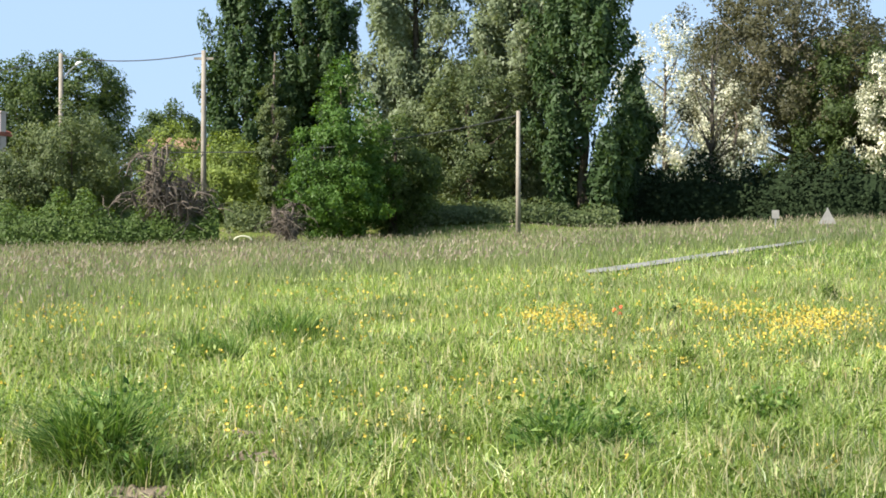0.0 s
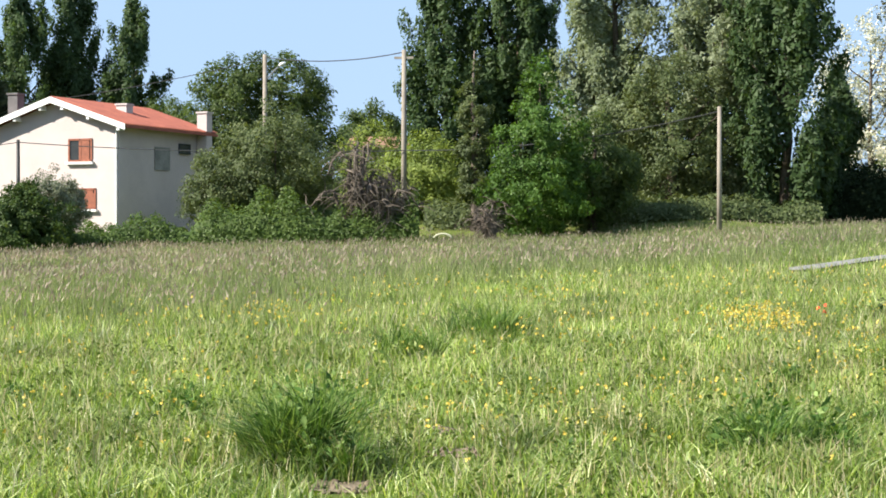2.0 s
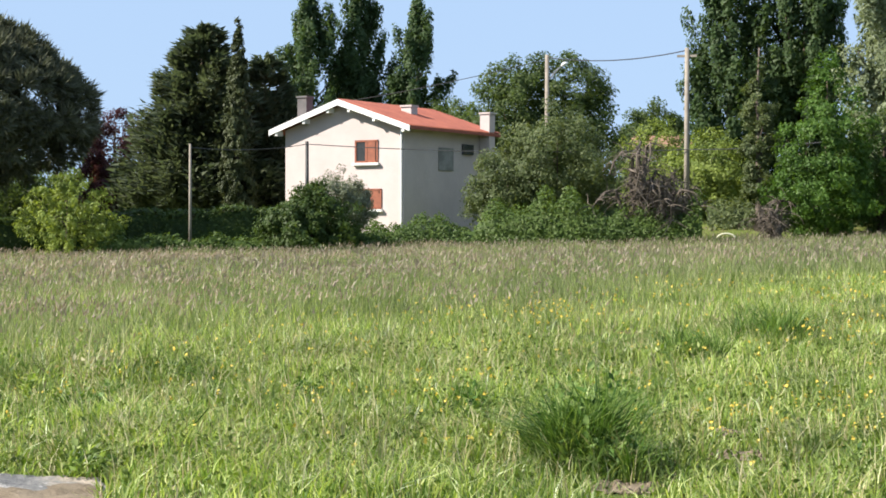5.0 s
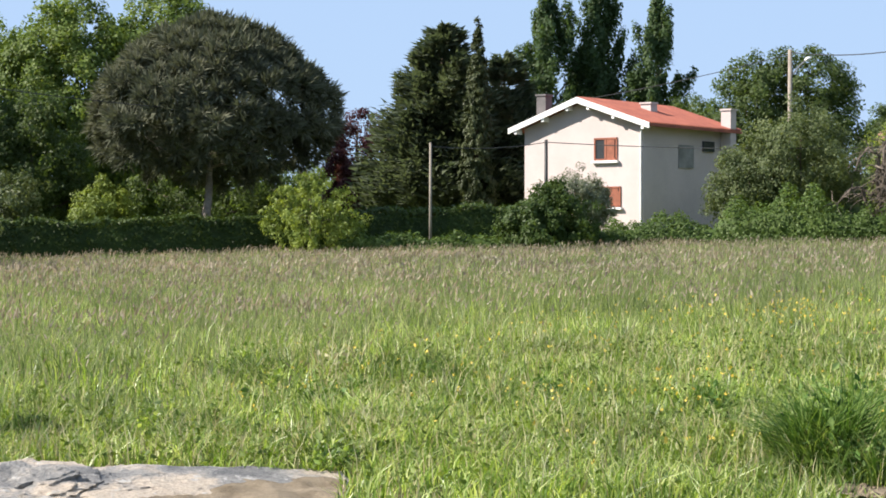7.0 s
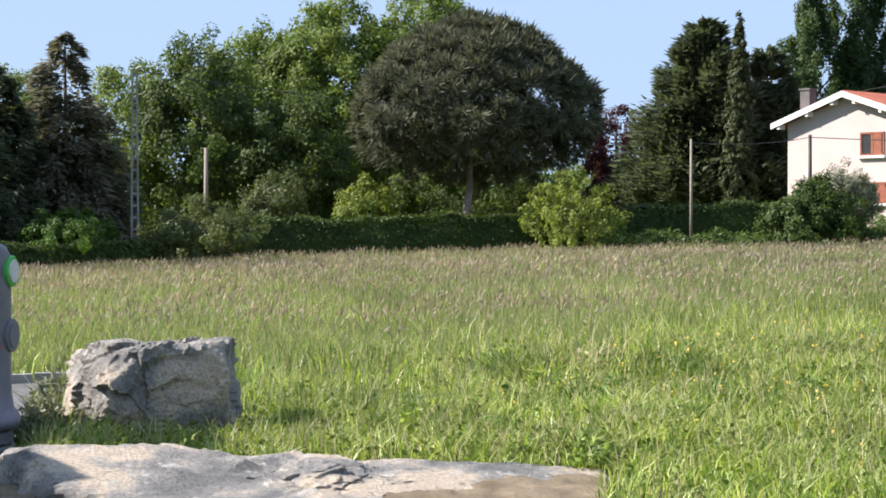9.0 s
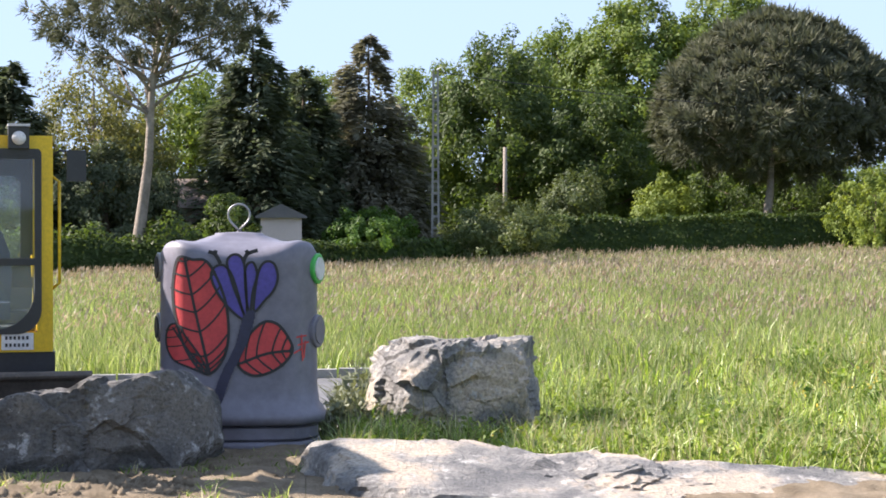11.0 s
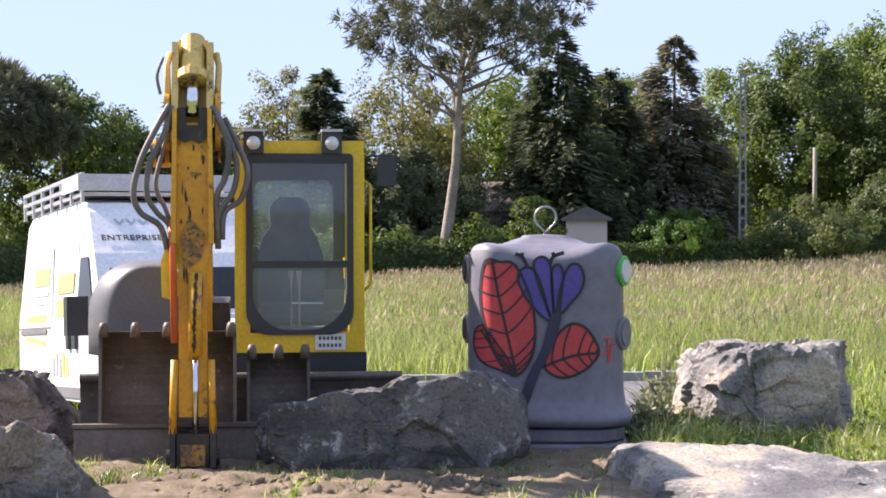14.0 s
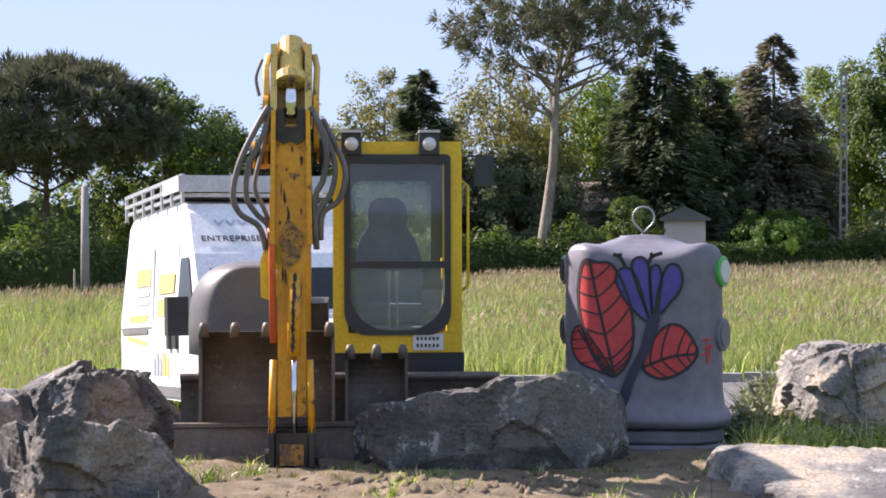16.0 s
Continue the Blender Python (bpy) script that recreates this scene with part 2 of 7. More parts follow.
def leaf_cards(rng, centres, size, flat=0.0, stretch=1.5, lift=None):
    """One small bent leaf (two triangles) at each centre."""
    n = len(centres)
    d = rng.normal(size=(n, 3))
    if lift is not None:
        d = d * 0.6 + lift
    d /= np.linalg.norm(d, axis=1)[:, None] + 1e-9
    s = rng.normal(size=(n, 3))
    s[:, 2] *= 1 - flat
    s = np.cross(d, s)
    s /= np.linalg.norm(s, axis=1)[:, None] + 1e-9
    k = (size * rng.uniform(0.6, 1.4, n))[:, None]
    a, b = centres - d * k * stretch * 0.5, centres + d * k * stretch * 0.5
    up = np.cross(d, s) * k * 0.18
    v = np.stack([a, centres + s * k * 0.42 + up, b, centres - s * k * 0.42 + up], 1).reshape(-1, 3)
    i = np.arange(n)[:, None] * 4
    f = np.concatenate([i + np.array([[0, 1, 2]]), i + np.array([[0, 2, 3]])])
    return v, f


def ball_points(rng, n):
    d = rng.normal(size=(n, 3))
    return d / (np.linalg.norm(d, axis=1)[:, None] + 1e-9) * (rng.uniform(size=n) ** 0.4)[:, None]


def crown_points(rng, profile, clumps, per, spread, hollow=0.45, lobes=0.22, bare=0.0, squash=1.0, boughs=26, bough=0.36, tall=1.0, fill=0.35):
    """Leaf places: boughs fill a crown whose half-width at each height is given by profile [(z, r), ...]; each bough carries clumps of leaves."""
    zs, rs = np.array([p[0] for p in profile]), np.array([p[1] for p in profile])
    zz = np.linspace(zs[0], zs[-1], 60)
    w = np.interp(zz, zs, rs) ** 1.1 + 0.03
    if squash < 0.7:
        w = w + 0.22 * rs.max()
    z = rng.choice(zz, boughs, p=w / w.sum())
    z[0] = zs[-1] - (0.12 if squash < 0.7 else 0.02) * (zs[-1] - zs[0])
    th = np.arange(boughs) * 2.4 + rng.uniform(-0.5, 0.5, boughs)
    wide = rs.max()
    local = np.interp(z, zs, rs)
    q = np.sqrt(rng.uniform(hollow ** 2, 1.0, boughs)) * (1 + lobes * rng.normal(size=boughs) * 0.5)
    tiers = squash < 0.7
    size = bough * ((0.15 * wide + 0.85 * local) if tiers else (0.4 * wide + 0.6 * local)) * rng.uniform(0.75, 1.25, boughs)
    r = np.maximum(local - (0.1 if tiers else 0.25) * size, 0.05) * q
    b = np.stack([r * np.cos(th), r * np.sin(th), z], 1)
    pick = rng.choice(boughs, clumps, p=size ** (1.2 if tiers else 2) / (size ** (1.2 if tiers else 2)).sum())
    d = ball_points(rng, clumps)
    c = b[pick] + d * size[pick][:, None] * np.array([1, 1, tall * (0.8 if tiers else 0.9)])
    c[:, 2] = np.clip(c[:, 2], zs[0] - 0.3, zs[-1] + 0.25)
    n = int(clumps * fill)
    zf = rng.choice(zz, n, p=w / w.sum()) + rng.uniform(-0.1, 0.1, n)
    tf, qf = rng.uniform(0, 2 * np.pi, n), np.sqrt(rng.uniform(max(hollow, 0.4) ** 2, 0.95, n))
    rf = np.interp(zf, zs, rs) * qf * (1 + 0.12 * np.sin(5 * tf + 2.2 * zf) + 0.08 * np.sin(9 * tf - 3.1 * zf))
    c[:n] = np.stack([rf * np.cos(tf), rf * np.sin(tf), zf], 1)
    if tiers:
        c[:, 2] -= 0.18 * np.hypot(c[:, 0], c[:, 1])
    if bare:
        ph = rng.uniform(0, 6.28, 3)
        gap = np.sin(c[:, 0] * 1.3 + ph[0]) + np.sin(c[:, 1] * 1.2 + ph[1]) + np.sin(c[:, 2] * 1.1 + ph[2])
        c = c[gap < 3 * (1 - bare) - 0.6]
    off = ball_points(rng, len(c) * per)
    pts = np.repeat(c, per, 0) + off * spread * np.array([1, 1, squash])
    axis = np.stack([c[:, 0] / wide, c[:, 1] / wide, 1.4 * (c[:, 2] - 0.5 * (zs[0] + zs[-1])) / (zs[-1] - zs[0])], 1)
    out = np.repeat(axis, per, 0) * 0.95 + off * 0.42
    return pts, b, out


def limbs(bm, rng, base, top, r0, ends, n=9, start=0.3, sides=6, stem=True):
    """A tapered trunk with limbs that reach toward some of the given ends."""
    base, top = Vector(base), Vector(top)
    k = 7
    wob = [Vector((rng.normal() * r0 * 0.25, rng.normal() * r0 * 0.25, 0)) if 0 < i < k else Vector() for i in range(k + 1)]
    line = [base.lerp(top, i / k) + wob[i] for i in range(k + 1)]
    if stem:
        tube(bm, line, [r0 * (1.25 if i == 0 else 1.0 - 0.8 * i / k) for i in range(k + 1)], sides + 2)
    if len(ends):
        for e in ends[rng.choice(len(ends), min(n, len(ends)), replace=False)]:
            e = Vector(e)
            f = min(max((e.z - base.z) / max(top.z - base.z, 0.1) - 0.22, start), 0.92)
            s = base.lerp(top, f)
            mid = s.lerp(e, 0.5) + Vector((rng.normal() * 0.15, rng.normal() * 0.15, -0.1 * (e - s).length))
            rr = r0 * (0.5 - 0.35 * f)
            tube(bm, [s, mid, e], [rr, rr * 0.65, rr * 0.2], 5)


TREE_SEED = [10]


def tree(name, az, r, profile, mat, label, category="tree", clumps=260, per=40, spread=0.5, leaf=0.2, trunk=0.25, bark=None, top=None, hollow=0.45, lobes=0.22, bare=0.0,
         squash=1.0, stretch=1.5, lift=None, n_limbs=10, start=0.3, sink=0.1, group="", lean=(0, 0), flat=0.0, offset=(0, 0), boughs=26, bough=0.36, tall=1.0, fill=0.35):
    """Heights in the profile are above the foot of the tree."""
    TREE_SEED[0] += 1
    rng = np.random.default_rng(TREE_SEED[0])
    t = thing(name, Matrix.Translation(at(az, r, -sink)), label, category, group)
    pts, c, out = crown_points(rng, profile, clumps, int(per * 2.0), spread, hollow, lobes, bare, squash, boughs, bough, tall, fill)
    shift = np.array([lean[0], lean[1]])
    zmax = profile[-1][0]
    for arr in (pts, c):
        arr[:, :2] += shift * (arr[:, 2:3] / zmax) + np.array(offset)
    v, f = leaf_tris(rng, pts, out, leaf * 0.6, stretch, lift)
    put(np_mesh("crown", v, f, mat), "crown", t)
    if trunk:
        bm = bmesh.new()
        h = top or zmax * 0.85
        tip = (lean[0] * h / zmax, lean[1] * h / zmax, h)
        limbs(bm, rng, (0, 0, 0), tip, trunk, c[:0])
        part("trunk", bm, bark or M_BARK, t, smooth=True)
        bm = bmesh.new()
        limbs(bm, rng, (0, 0, 0), tip, trunk, c, n_limbs, start, stem=False)
        tagged(part("branchwork", bm, bark or M_BARK, t, smooth=True), kind="stuff")
    return t


def spray_tris(rng, base, d, face, length, width):
    """Thin pointed sprays from base along d, their flat side turned toward face."""
    n = len(base)
    d = d / (np.linalg.norm(d, axis=1)[:, None] + 1e-9)
    s = np.cross(d, face + rng.normal(size=(n, 3)) * 0.45)
    s /= np.linalg.norm(s, axis=1)[:, None] + 1e-9
    k = rng.uniform(0.6, 1.35, n)[:, None]
    v = np.stack([base - s * width * 0.5 * k, base + s * width * 0.5 * k, base + d * length * k], 1).reshape(-1, 3)
    return v, np.arange(3 * n).reshape(-1, 3)


def planted(name, az, r, label, sink=0.1, category="tree"):
    TREE_SEED[0] += 1
    return thing(name, Matrix.Translation(at(az, r, -sink)), label, category), np.random.default_rng(TREE_SEED[0])


def pine_tree(name, az, r, profile, mat, label, puffs=300, per=130, radius=0.5, width=0.055, trunk=0.3, bark=None, top=None, n_limbs=24, start=0.2, lean=(0, 0), offset=(0, 0), under=0.22, lumps=0.07):
    """A domed pine: tufts of needles stand all over the crown's skin, bare limbs show below."""
    t, rng = planted(name, az, r, label)
    zs, rs = np.array([p[0] for p in profile]), np.array([p[1] for p in profile])
    m = int(rs.argmax())
    th = np.arange(puffs) * 2.39996 + rng.uniform(-0.3, 0.3, puffs)
    rr = rs[m] * np.sqrt(rng.uniform(0, 1, puffs))
    low = rng.uniform(size=puffs) < under
    up_z = np.interp(rr, rs[m:][::-1], zs[m:][::-1])
    dn_z = np.interp(rr, rs[: m + 1], zs[: m + 1])
    z = np.where(low, dn_z + rng.uniform(0, 0.5, puffs) * (up_z - dn_z), up_z - np.abs(rng.normal(size=puffs)) * 0.1 * (up_z - dn_z))
    bump = 1 + lumps * (np.sin(3 * th + 0.9 * z) + np.sin(7 * th - 1.7 * z)) * 0.5
    c = np.stack([rr * bump * np.cos(th), rr * bump * np.sin(th), z], 1)
    mid = 0.55 * zs[0] + 0.45 * zs[-1]
    out = np.stack([c[:, 0] / rs[m], c[:, 1] / rs[m], (z - mid) / (zs[-1] - mid)], 1)
    out /= np.linalg.norm(out, axis=1)[:, None] + 1e-9
    shift = np.array([lean[0], lean[1]])
    c[:, :2] += shift * (c[:, 2:3] / zs[-1]) + np.array(offset)
    size = radius * rng.uniform(0.65, 1.35, puffs)
    d = rng.normal(size=(puffs * per, 3))
    d /= np.linalg.norm(d, axis=1)[:, None]
    o = np.repeat(out, per, 0)
    d = d + 0.75 * o + np.array([0, 0, 0.25])
    d /= np.linalg.norm(d, axis=1)[:, None]
    sz = np.repeat(size, per)[:, None]
    base = np.repeat(c, per, 0) + d * sz * rng.uniform(0.15, 0.75, (puffs * per, 1))
    v, f = spray_tris(rng, base, d + rng.normal(size=d.shape) * 0.25, o + np.array([0, 0, 0.3]), radius * 0.62, width)
    put(np_mesh("crown", v, f, mat), "crown", t)
    bm = bmesh.new()
    h = top or zs[-1] * 0.8
    tip = (lean[0] * h / zs[-1] + offset[0] * 0.6, lean[1] * h / zs[-1] + offset[1] * 0.6, h)
    limbs(bm, rng, (0, 0, 0), tip, trunk, c[:0])
    part("trunk", bm, bark or M_BARK, t, smooth=True)
    bm = bmesh.new()
    limbs(bm, rng, (0, 0, 0), tip, trunk, c, n_limbs, start, stem=False)
    tagged(part("branchwork", bm, bark or M_BARK, t, smooth=True), kind="stuff")
    return t


def conifer_tree(name, az, r, h, w, z0, mat, label, branches=150, per=140, rise=0.1, droop=0.4, power=0.85, length=0.34, width=0.12, trunk=0.22, ragged=0.25):
    """A conifer of drooping branches, each a flat spray of needles."""
    t, rng = planted(name, az, r, label)
    u = 1 - np.sqrt(rng.uniform(0, 1, branches))
    u[:6] = np.linspace(0.86, 0.99, 6)
    z = z0 + (h - z0) * u
    span = w * (1 - u) ** power * (1 + ragged * rng.uniform(-1, 0.6, branches)) + 0.12
    th = np.arange(branches) * 2.39996 + rng.uniform(-0.4, 0.4, branches)
    k = np.repeat(np.arange(branches), per)
    n = len(k)
    q = rng.uniform(0.05, 1.0, n) ** 0.6
    side = rng.normal(size=n) * (0.05 + 0.2 * span[k] * (1.05 - q) ** 0.7)
    ca, sa = np.cos(th[k]), np.sin(th[k])
    L = span[k]
    x, y = L * q * ca - side * sa, L * q * sa + side * ca
    zz = z[k] + L * (rise * q - droop * q * q) - 0.25 * np.abs(side) + rng.normal(size=n) * (0.1 + 0.07 * L)
    base = np.stack([x, y, np.maximum(zz, 0.1)], 1)
    sg = np.sign(side) * rng.uniform(0.2, 1.0, n)
    d = np.stack([ca - sg * sa, sa + sg * ca, rise - 2 * droop * q * 0.7 + rng.normal(size=n) * 0.25], 1)
    face = np.stack([0.45 * ca, 0.45 * sa, np.full(n, 0.9)], 1)
    v, f = spray_tris(rng, base, d, face, length, width)
    put(np_mesh("crown", v, f, mat), "crown", t)
    bm = bmesh.new()
    tube(bm, [(0, 0, 0), (0.04, 0, h * 0.5), (0, 0, h * 0.97)], [trunk, trunk * 0.6, 0.03], 8)
    for i in range(0, branches, 3):
        L = span[i] * 0.85
        tube(bm, [(0, 0, z[i]), (L * 0.5 * math.cos(th[i]), L * 0.5 * math.sin(th[i]), z[i] + L * (0.5 * rise - 0.25 * droop)), (L * math.cos(th[i]), L * math.sin(th[i]), z[i] + L * (rise - droop))], [0.05, 0.03, 0.01], 4)
    part("trunk", bm, M_BARK, t, smooth=True)
    return t


def plume_tree(name, az, r, profile, mat, label, plumes=90, per=260, climb=4.0, spread=0.5, leaf=0.13, droop=0.0, trunk=0.28, bark=None, n_limbs=16, inner=0.35, lean=(0, 0)):
    """Ascending plumes of leaves along steep branches; droop lets their tips hang."""
    t, rng = planted(name, az, r, label)
    zs, rs = np.array([p[0] for p in profile]), np.array([p[1] for p in profile])
    zz = np.linspace(zs[0], zs[-1], 60)
    wgt = np.interp(zz, zs, rs) + 0.25
    ze = rng.choice(zz, plumes, p=wgt / wgt.sum())
    ze[:3] = zs[-1] - np.array([0.0, 0.25, 0.6])
    th = np.arange(plumes) * 2.39996 + rng.uniform(-0.4, 0.4, plumes)
    re = np.interp(ze, zs, rs) * np.sqrt(rng.uniform(inner ** 2, 1.1, plumes))
    cl = climb * rng.uniform(0.7, 1.2, plumes)
    k = np.repeat(np.arange(plumes), per)
    n = len(k)
    u = rng.uniform(0.12, 1.0, n) ** 0.75
    rad = re[k] * (0.35 + 0.65 * u ** 0.8)
    off = ball_points(rng, n)
    sp = spread * (1.15 - 0.7 * u)
    z = ze[k] - cl[k] * (1 - u) - droop * u ** 3
    pts = np.stack([rad * np.cos(th[k]), rad * np.sin(th[k]), np.maximum(z, zs[0] * 0.6)], 1) + off * sp[:, None] * np.array([1, 1, 1.3])
    pts[:, :2] += np.array(lean) * (pts[:, 2:3] / zs[-1])
    out = np.stack([np.cos(th[k]), np.sin(th[k]), np.full(n, 0.15)], 1) * 0.55 + off * 0.85
    v, f = leaf_tris(rng, pts, out, leaf, 1.9, np.array([0, 0, 0.7 if not droop else -0.6]), loose=0.9)
    put(np_mesh("crown", v, f, mat), "crown", t)
    bm = bmesh.new()
    tips = np.stack([re * np.cos(th), re * np.sin(th), ze], 1) * 0.96
    limbs(bm, rng, (0, 0, 0), (lean[0] * 0.85, lean[1] * 0.85, zs[-1] * 0.85), trunk, tips[:0])
    part("trunk", bm, bark or M_BARK, t, smooth=True)
    bm = bmesh.new()
    limbs(bm, rng, (0, 0, 0), (lean[0] * 0.85, lean[1] * 0.85, zs[-1] * 0.85), trunk, tips, n_limbs, 0.12, stem=False)
    tagged(part("branchwork", bm, bark or M_BARK, t, smooth=True), kind="stuff")
    return t


def hedge(name, pts, height, width, mat, label, density=260, leaf=0.14, uneven=0.12, category="hedge", top_mat=None, sink=0.0, clipped=False):
    """A hedge along the plan points (az, r); leaves fill a rounded bank round its line."""
    TREE_SEED[0] += 1
    rng = np.random.default_rng(TREE_SEED[0])
    line = [at(a, r) for a, r in pts]
    t = thing(name, Matrix.Translation(line[0]), label, category)
    out, face = [], []
    bm = bmesh.new()
    for p, q in zip(line, line[1:]):
        d = q - p
        length = math.hypot(d.x, d.y)
        n = int(length * density * 1.6)
        u = rng.uniform(0, 1, n)
        side = Vector((-d.y, d.x, 0)).normalized()
        bump = 1 + uneven * (np.sin(u * length * 0.9 + p.x) + np.sin(u * length * 2.3 + p.y)) + 0.5 * uneven * np.sin(u * length * 5.1)
        if clipped:
            s = rng.uniform(-1, 1, n)
            zz = rng.uniform(0, 1, n) ** 0.7
            on = rng.uniform(size=n)
            s = np.where(on < 0.45, np.sign(s) * (0.93 + 0.07 * rng.uniform(size=n)), s)
            zz = np.where(on > 0.55, 0.93 + 0.07 * rng.uniform(size=n), zz)
            fs, fu = np.where(on < 0.5, np.sign(s), 0.3 * s), np.where(on < 0.5, 0.1, 1.0)
        else:
            th = rng.uniform(0, np.pi, n)
            q2 = np.sqrt(rng.uniform(0.45, 1, n))
            s, zz = np.cos(th) * q2, np.sin(th) ** 0.7 * q2
            fs, fu = np.cos(th), np.sin(th) * 0.8
        face.append(np.stack([side.x * fs, side.y * fs, fu], 1))
        x = p.x + d.x * u + side.x * s * width / 2
        y = p.y + d.y * u + side.y * s * width / 2
        z = ground_np(x, y) + zz * height * bump - sink
        out.append(np.stack([x, y, z], 1) + rng.normal(size=(n, 3)) * 0.06)
        for k in range(max(2, int(length / 1.6))):
            w = (k + 0.5) / max(2, int(length / 1.6))
            c = p.lerp(q, w)
            c.z = ground(c.x, c.y)
            tube(bm, [c - line[0], c - line[0] + Vector((rng.normal() * 0.2, rng.normal() * 0.2, height * 0.75))], [0.05, 0.015], 5)
    c = np.concatenate(out)
    v, f = leaf_tris(rng, c - np.array(line[0]), np.concatenate(face), leaf * 0.82, loose=0.85)
    put(np_mesh("leaves", v, f, mat), "leaves", t)
    tagged(part("stems", bm, M_BARK, t), kind="stuff")
    core = bmesh.new()
    prev = None
    for p, q in zip(line, line[1:]):
        d = q - p
        steps = max(2, int(math.hypot(d.x, d.y) / 1.2))
        sd = Vector((-d.y, d.x, 0)).normalized()
        for k in range(steps + 1):
            c0 = p.lerp(q, k / steps)
            c0.z = ground(c0.x, c0.y) - sink
            hh = height * (0.78 + 0.08 * math.sin(k * 1.7 + p.x)) * (1.1 if clipped else 0.9)
            ww = width * (0.4 if clipped else 0.3)
            prof = ((-1, 0), (-1, 0.55), (-0.6, 1), (0.6, 1), (1, 0.55), (1, 0))
            row = [core.verts.new(c0 - line[0] + sd * s * ww + Vector((0, 0, u * hh))) for s, u in prof]
            if prev:
                for m in range(5):
                    core.faces.new((prev[m], prev[m + 1], row[m + 1], row[m]))
            prev = row
    part("inner_growth", core, mat, t)
    return t


# ---- ground ----
def polar_sheet(name, azs, rs, mat, lift=0.0, bumps=0.0, seed=0):
    A, R = np.meshgrid(np.radians(azs), rs, indexing="ij")
    x, y = -R * np.sin(A), R * np.cos(A)
    z = ground_np(x, y) + lift
    if bumps:
        z = z + bumps * 0.8 * np.array([noise.noise(Vector((px * 5.5, py * 5.5, seed))) + 0.6 * abs(noise.noise(Vector((px * 14, py * 14, seed)))) + 0.1 * noise.noise(Vector((px * 22, py * 22, seed))) for px, py in zip(x.ravel(), y.ravel())]).reshape(x.shape)
        z = z + bumps * 0.5 * np.maximum(0, np.sin(x * 2.1 + seed) * np.sin(y * 2.7 + 2 * seed) + 0.5 * np.sin(x * 5.3 + y * 3.1) + 0.35 * np.sin(x * 11 - y * 7))
    na, nr = A.shape
    idx = np.arange(na * nr).reshape(na, nr)
    f = np.stack([idx[:-1, :-1], idx[:-1, 1:], idx[1:, 1:], idx[1:, :-1]], -1).reshape(-1, 4)
    return np_mesh(name, np.stack([x, y, z], -1).reshape(-1, 3), f, mat, True)


az_ring = np.concatenate([np.arange(-180, -20, 4.0), np.arange(-20, 80, 0.5), np.arange(80, 180.1, 4.0)])
r_ring = np.concatenate([[0.01, 4, 8], np.arange(10, 120, 0.8), [130, 160, 220, 350, 600, 1200, 3500]])
tagged(put(polar_sheet("ground", az_ring, r_ring, M_GROUND), "ground"), "rough grassy meadow ground rising gently to a tree line", "ground", kind="structure")
tagged(put(polar_sheet("pavement", np.arange(43.3, 92, 0.4), np.arange(15.6, 21.01, 0.3), M_ASPHALT, 0.025), "pavement"), "worn grey asphalt strip beside the meadow", "pavement", kind="structure")
tagged(put(polar_sheet("soil", np.arange(45.5, 76, 0.14), np.arange(11.4, 15.7, 0.035), M_SOIL, 0.02, 0.04, 1.7), "soil"), "dug crumbly brown soil with loose clods", "soil", kind="structure")
tagged(put(polar_sheet("soil", np.arange(32.5, 36.5, 0.1), np.arange(12.6, 13.9, 0.05), M_SOIL, 0.015, 0.03, 0.4), "soil"), "small bare patch of dry brown soil", "soil", kind="structure")

for a_, r_ in ((6.2, 16.5), (9.5, 12.8), (6.1, 14.7)):
    tagged(put(polar_sheet('soil', np.arange(a_ - 0.95, a_ + 0.96, 0.1), np.arange(r_ - 0.28, r_ + 0.29, 0.04), M_SOIL, 0.012, 0.03, a_), 'soil'), 'bare brown earth showing between tussocks', 'soil', kind='structure')

M_LANE = surface("lane_asphalt", (0.22, 0.212, 0.195), (0.16, 0.155, 0.145), 0.8, 40.0, 0.9, bump=0.3)
tagged(put(polar_sheet('soil', np.arange(26.3, 45.62, 0.14), np.arange(11.4, 12.95, 0.05), M_SOIL, 0.02, 0.04, 1.7), 'soil'), 'bare stony earth round the long slab', 'soil', kind='structure')
# the pale lane that crosses the far right of the meadow
lane = [(-4.6, 47.4), (-5.4, 49), (-8.5, 56.5), (-11.4, 66), (-13.2, 76), (-14.2, 90), (-14.6, 110)]
lv, lf = [], []
for i, (a, r) in enumerate(lane):
    for dr in (-1.4, 1.4):
        p = at(a, r + dr, 0.05)
        lv.append(tuple(p))
lf = np.array([(2 * i, 2 * i + 1, 2 * i + 3, 2 * i + 2) for i in range(len(lane) - 1)])
tagged(put(np_mesh("road", np.array(lv), lf, M_LANE), "road"), "narrow pale lane crossing the meadow", "road", kind="structure")

# kerb stones along the back of the asphalt
kerb = tagged(new("kerb"), "low concrete kerb between asphalt and meadow", "kerb", kind="structure")
kerb_mesh = None
for k in range(26):
    a0 = 43.6 + k * 1.75
    if kerb_mesh is None:
        bm = bmesh.new()
        box(bm, -0.31, 0.31, -0.08, 0.08, -0.1, 0.13)
        ob = part("kerb_stone", bm, M_KERB, kerb, bevel=0.015)
        kerb_mesh = ob.data
    else:
        ob = put(kerb_mesh, "kerb_stone", kerb)
    p = at(a0, 21.1)
    ob.matrix_world = Matrix.Translation(p) @ pose(0, 0, 0, 0, 0, a0)

# ---- grass ----
RT_AZ = [-30, -14, -9, 2, 14, 26, 35, 45, 80]
RT_R = [75, 70, 60, 49, 36, 25, 20.5, 17.5, 17.0]


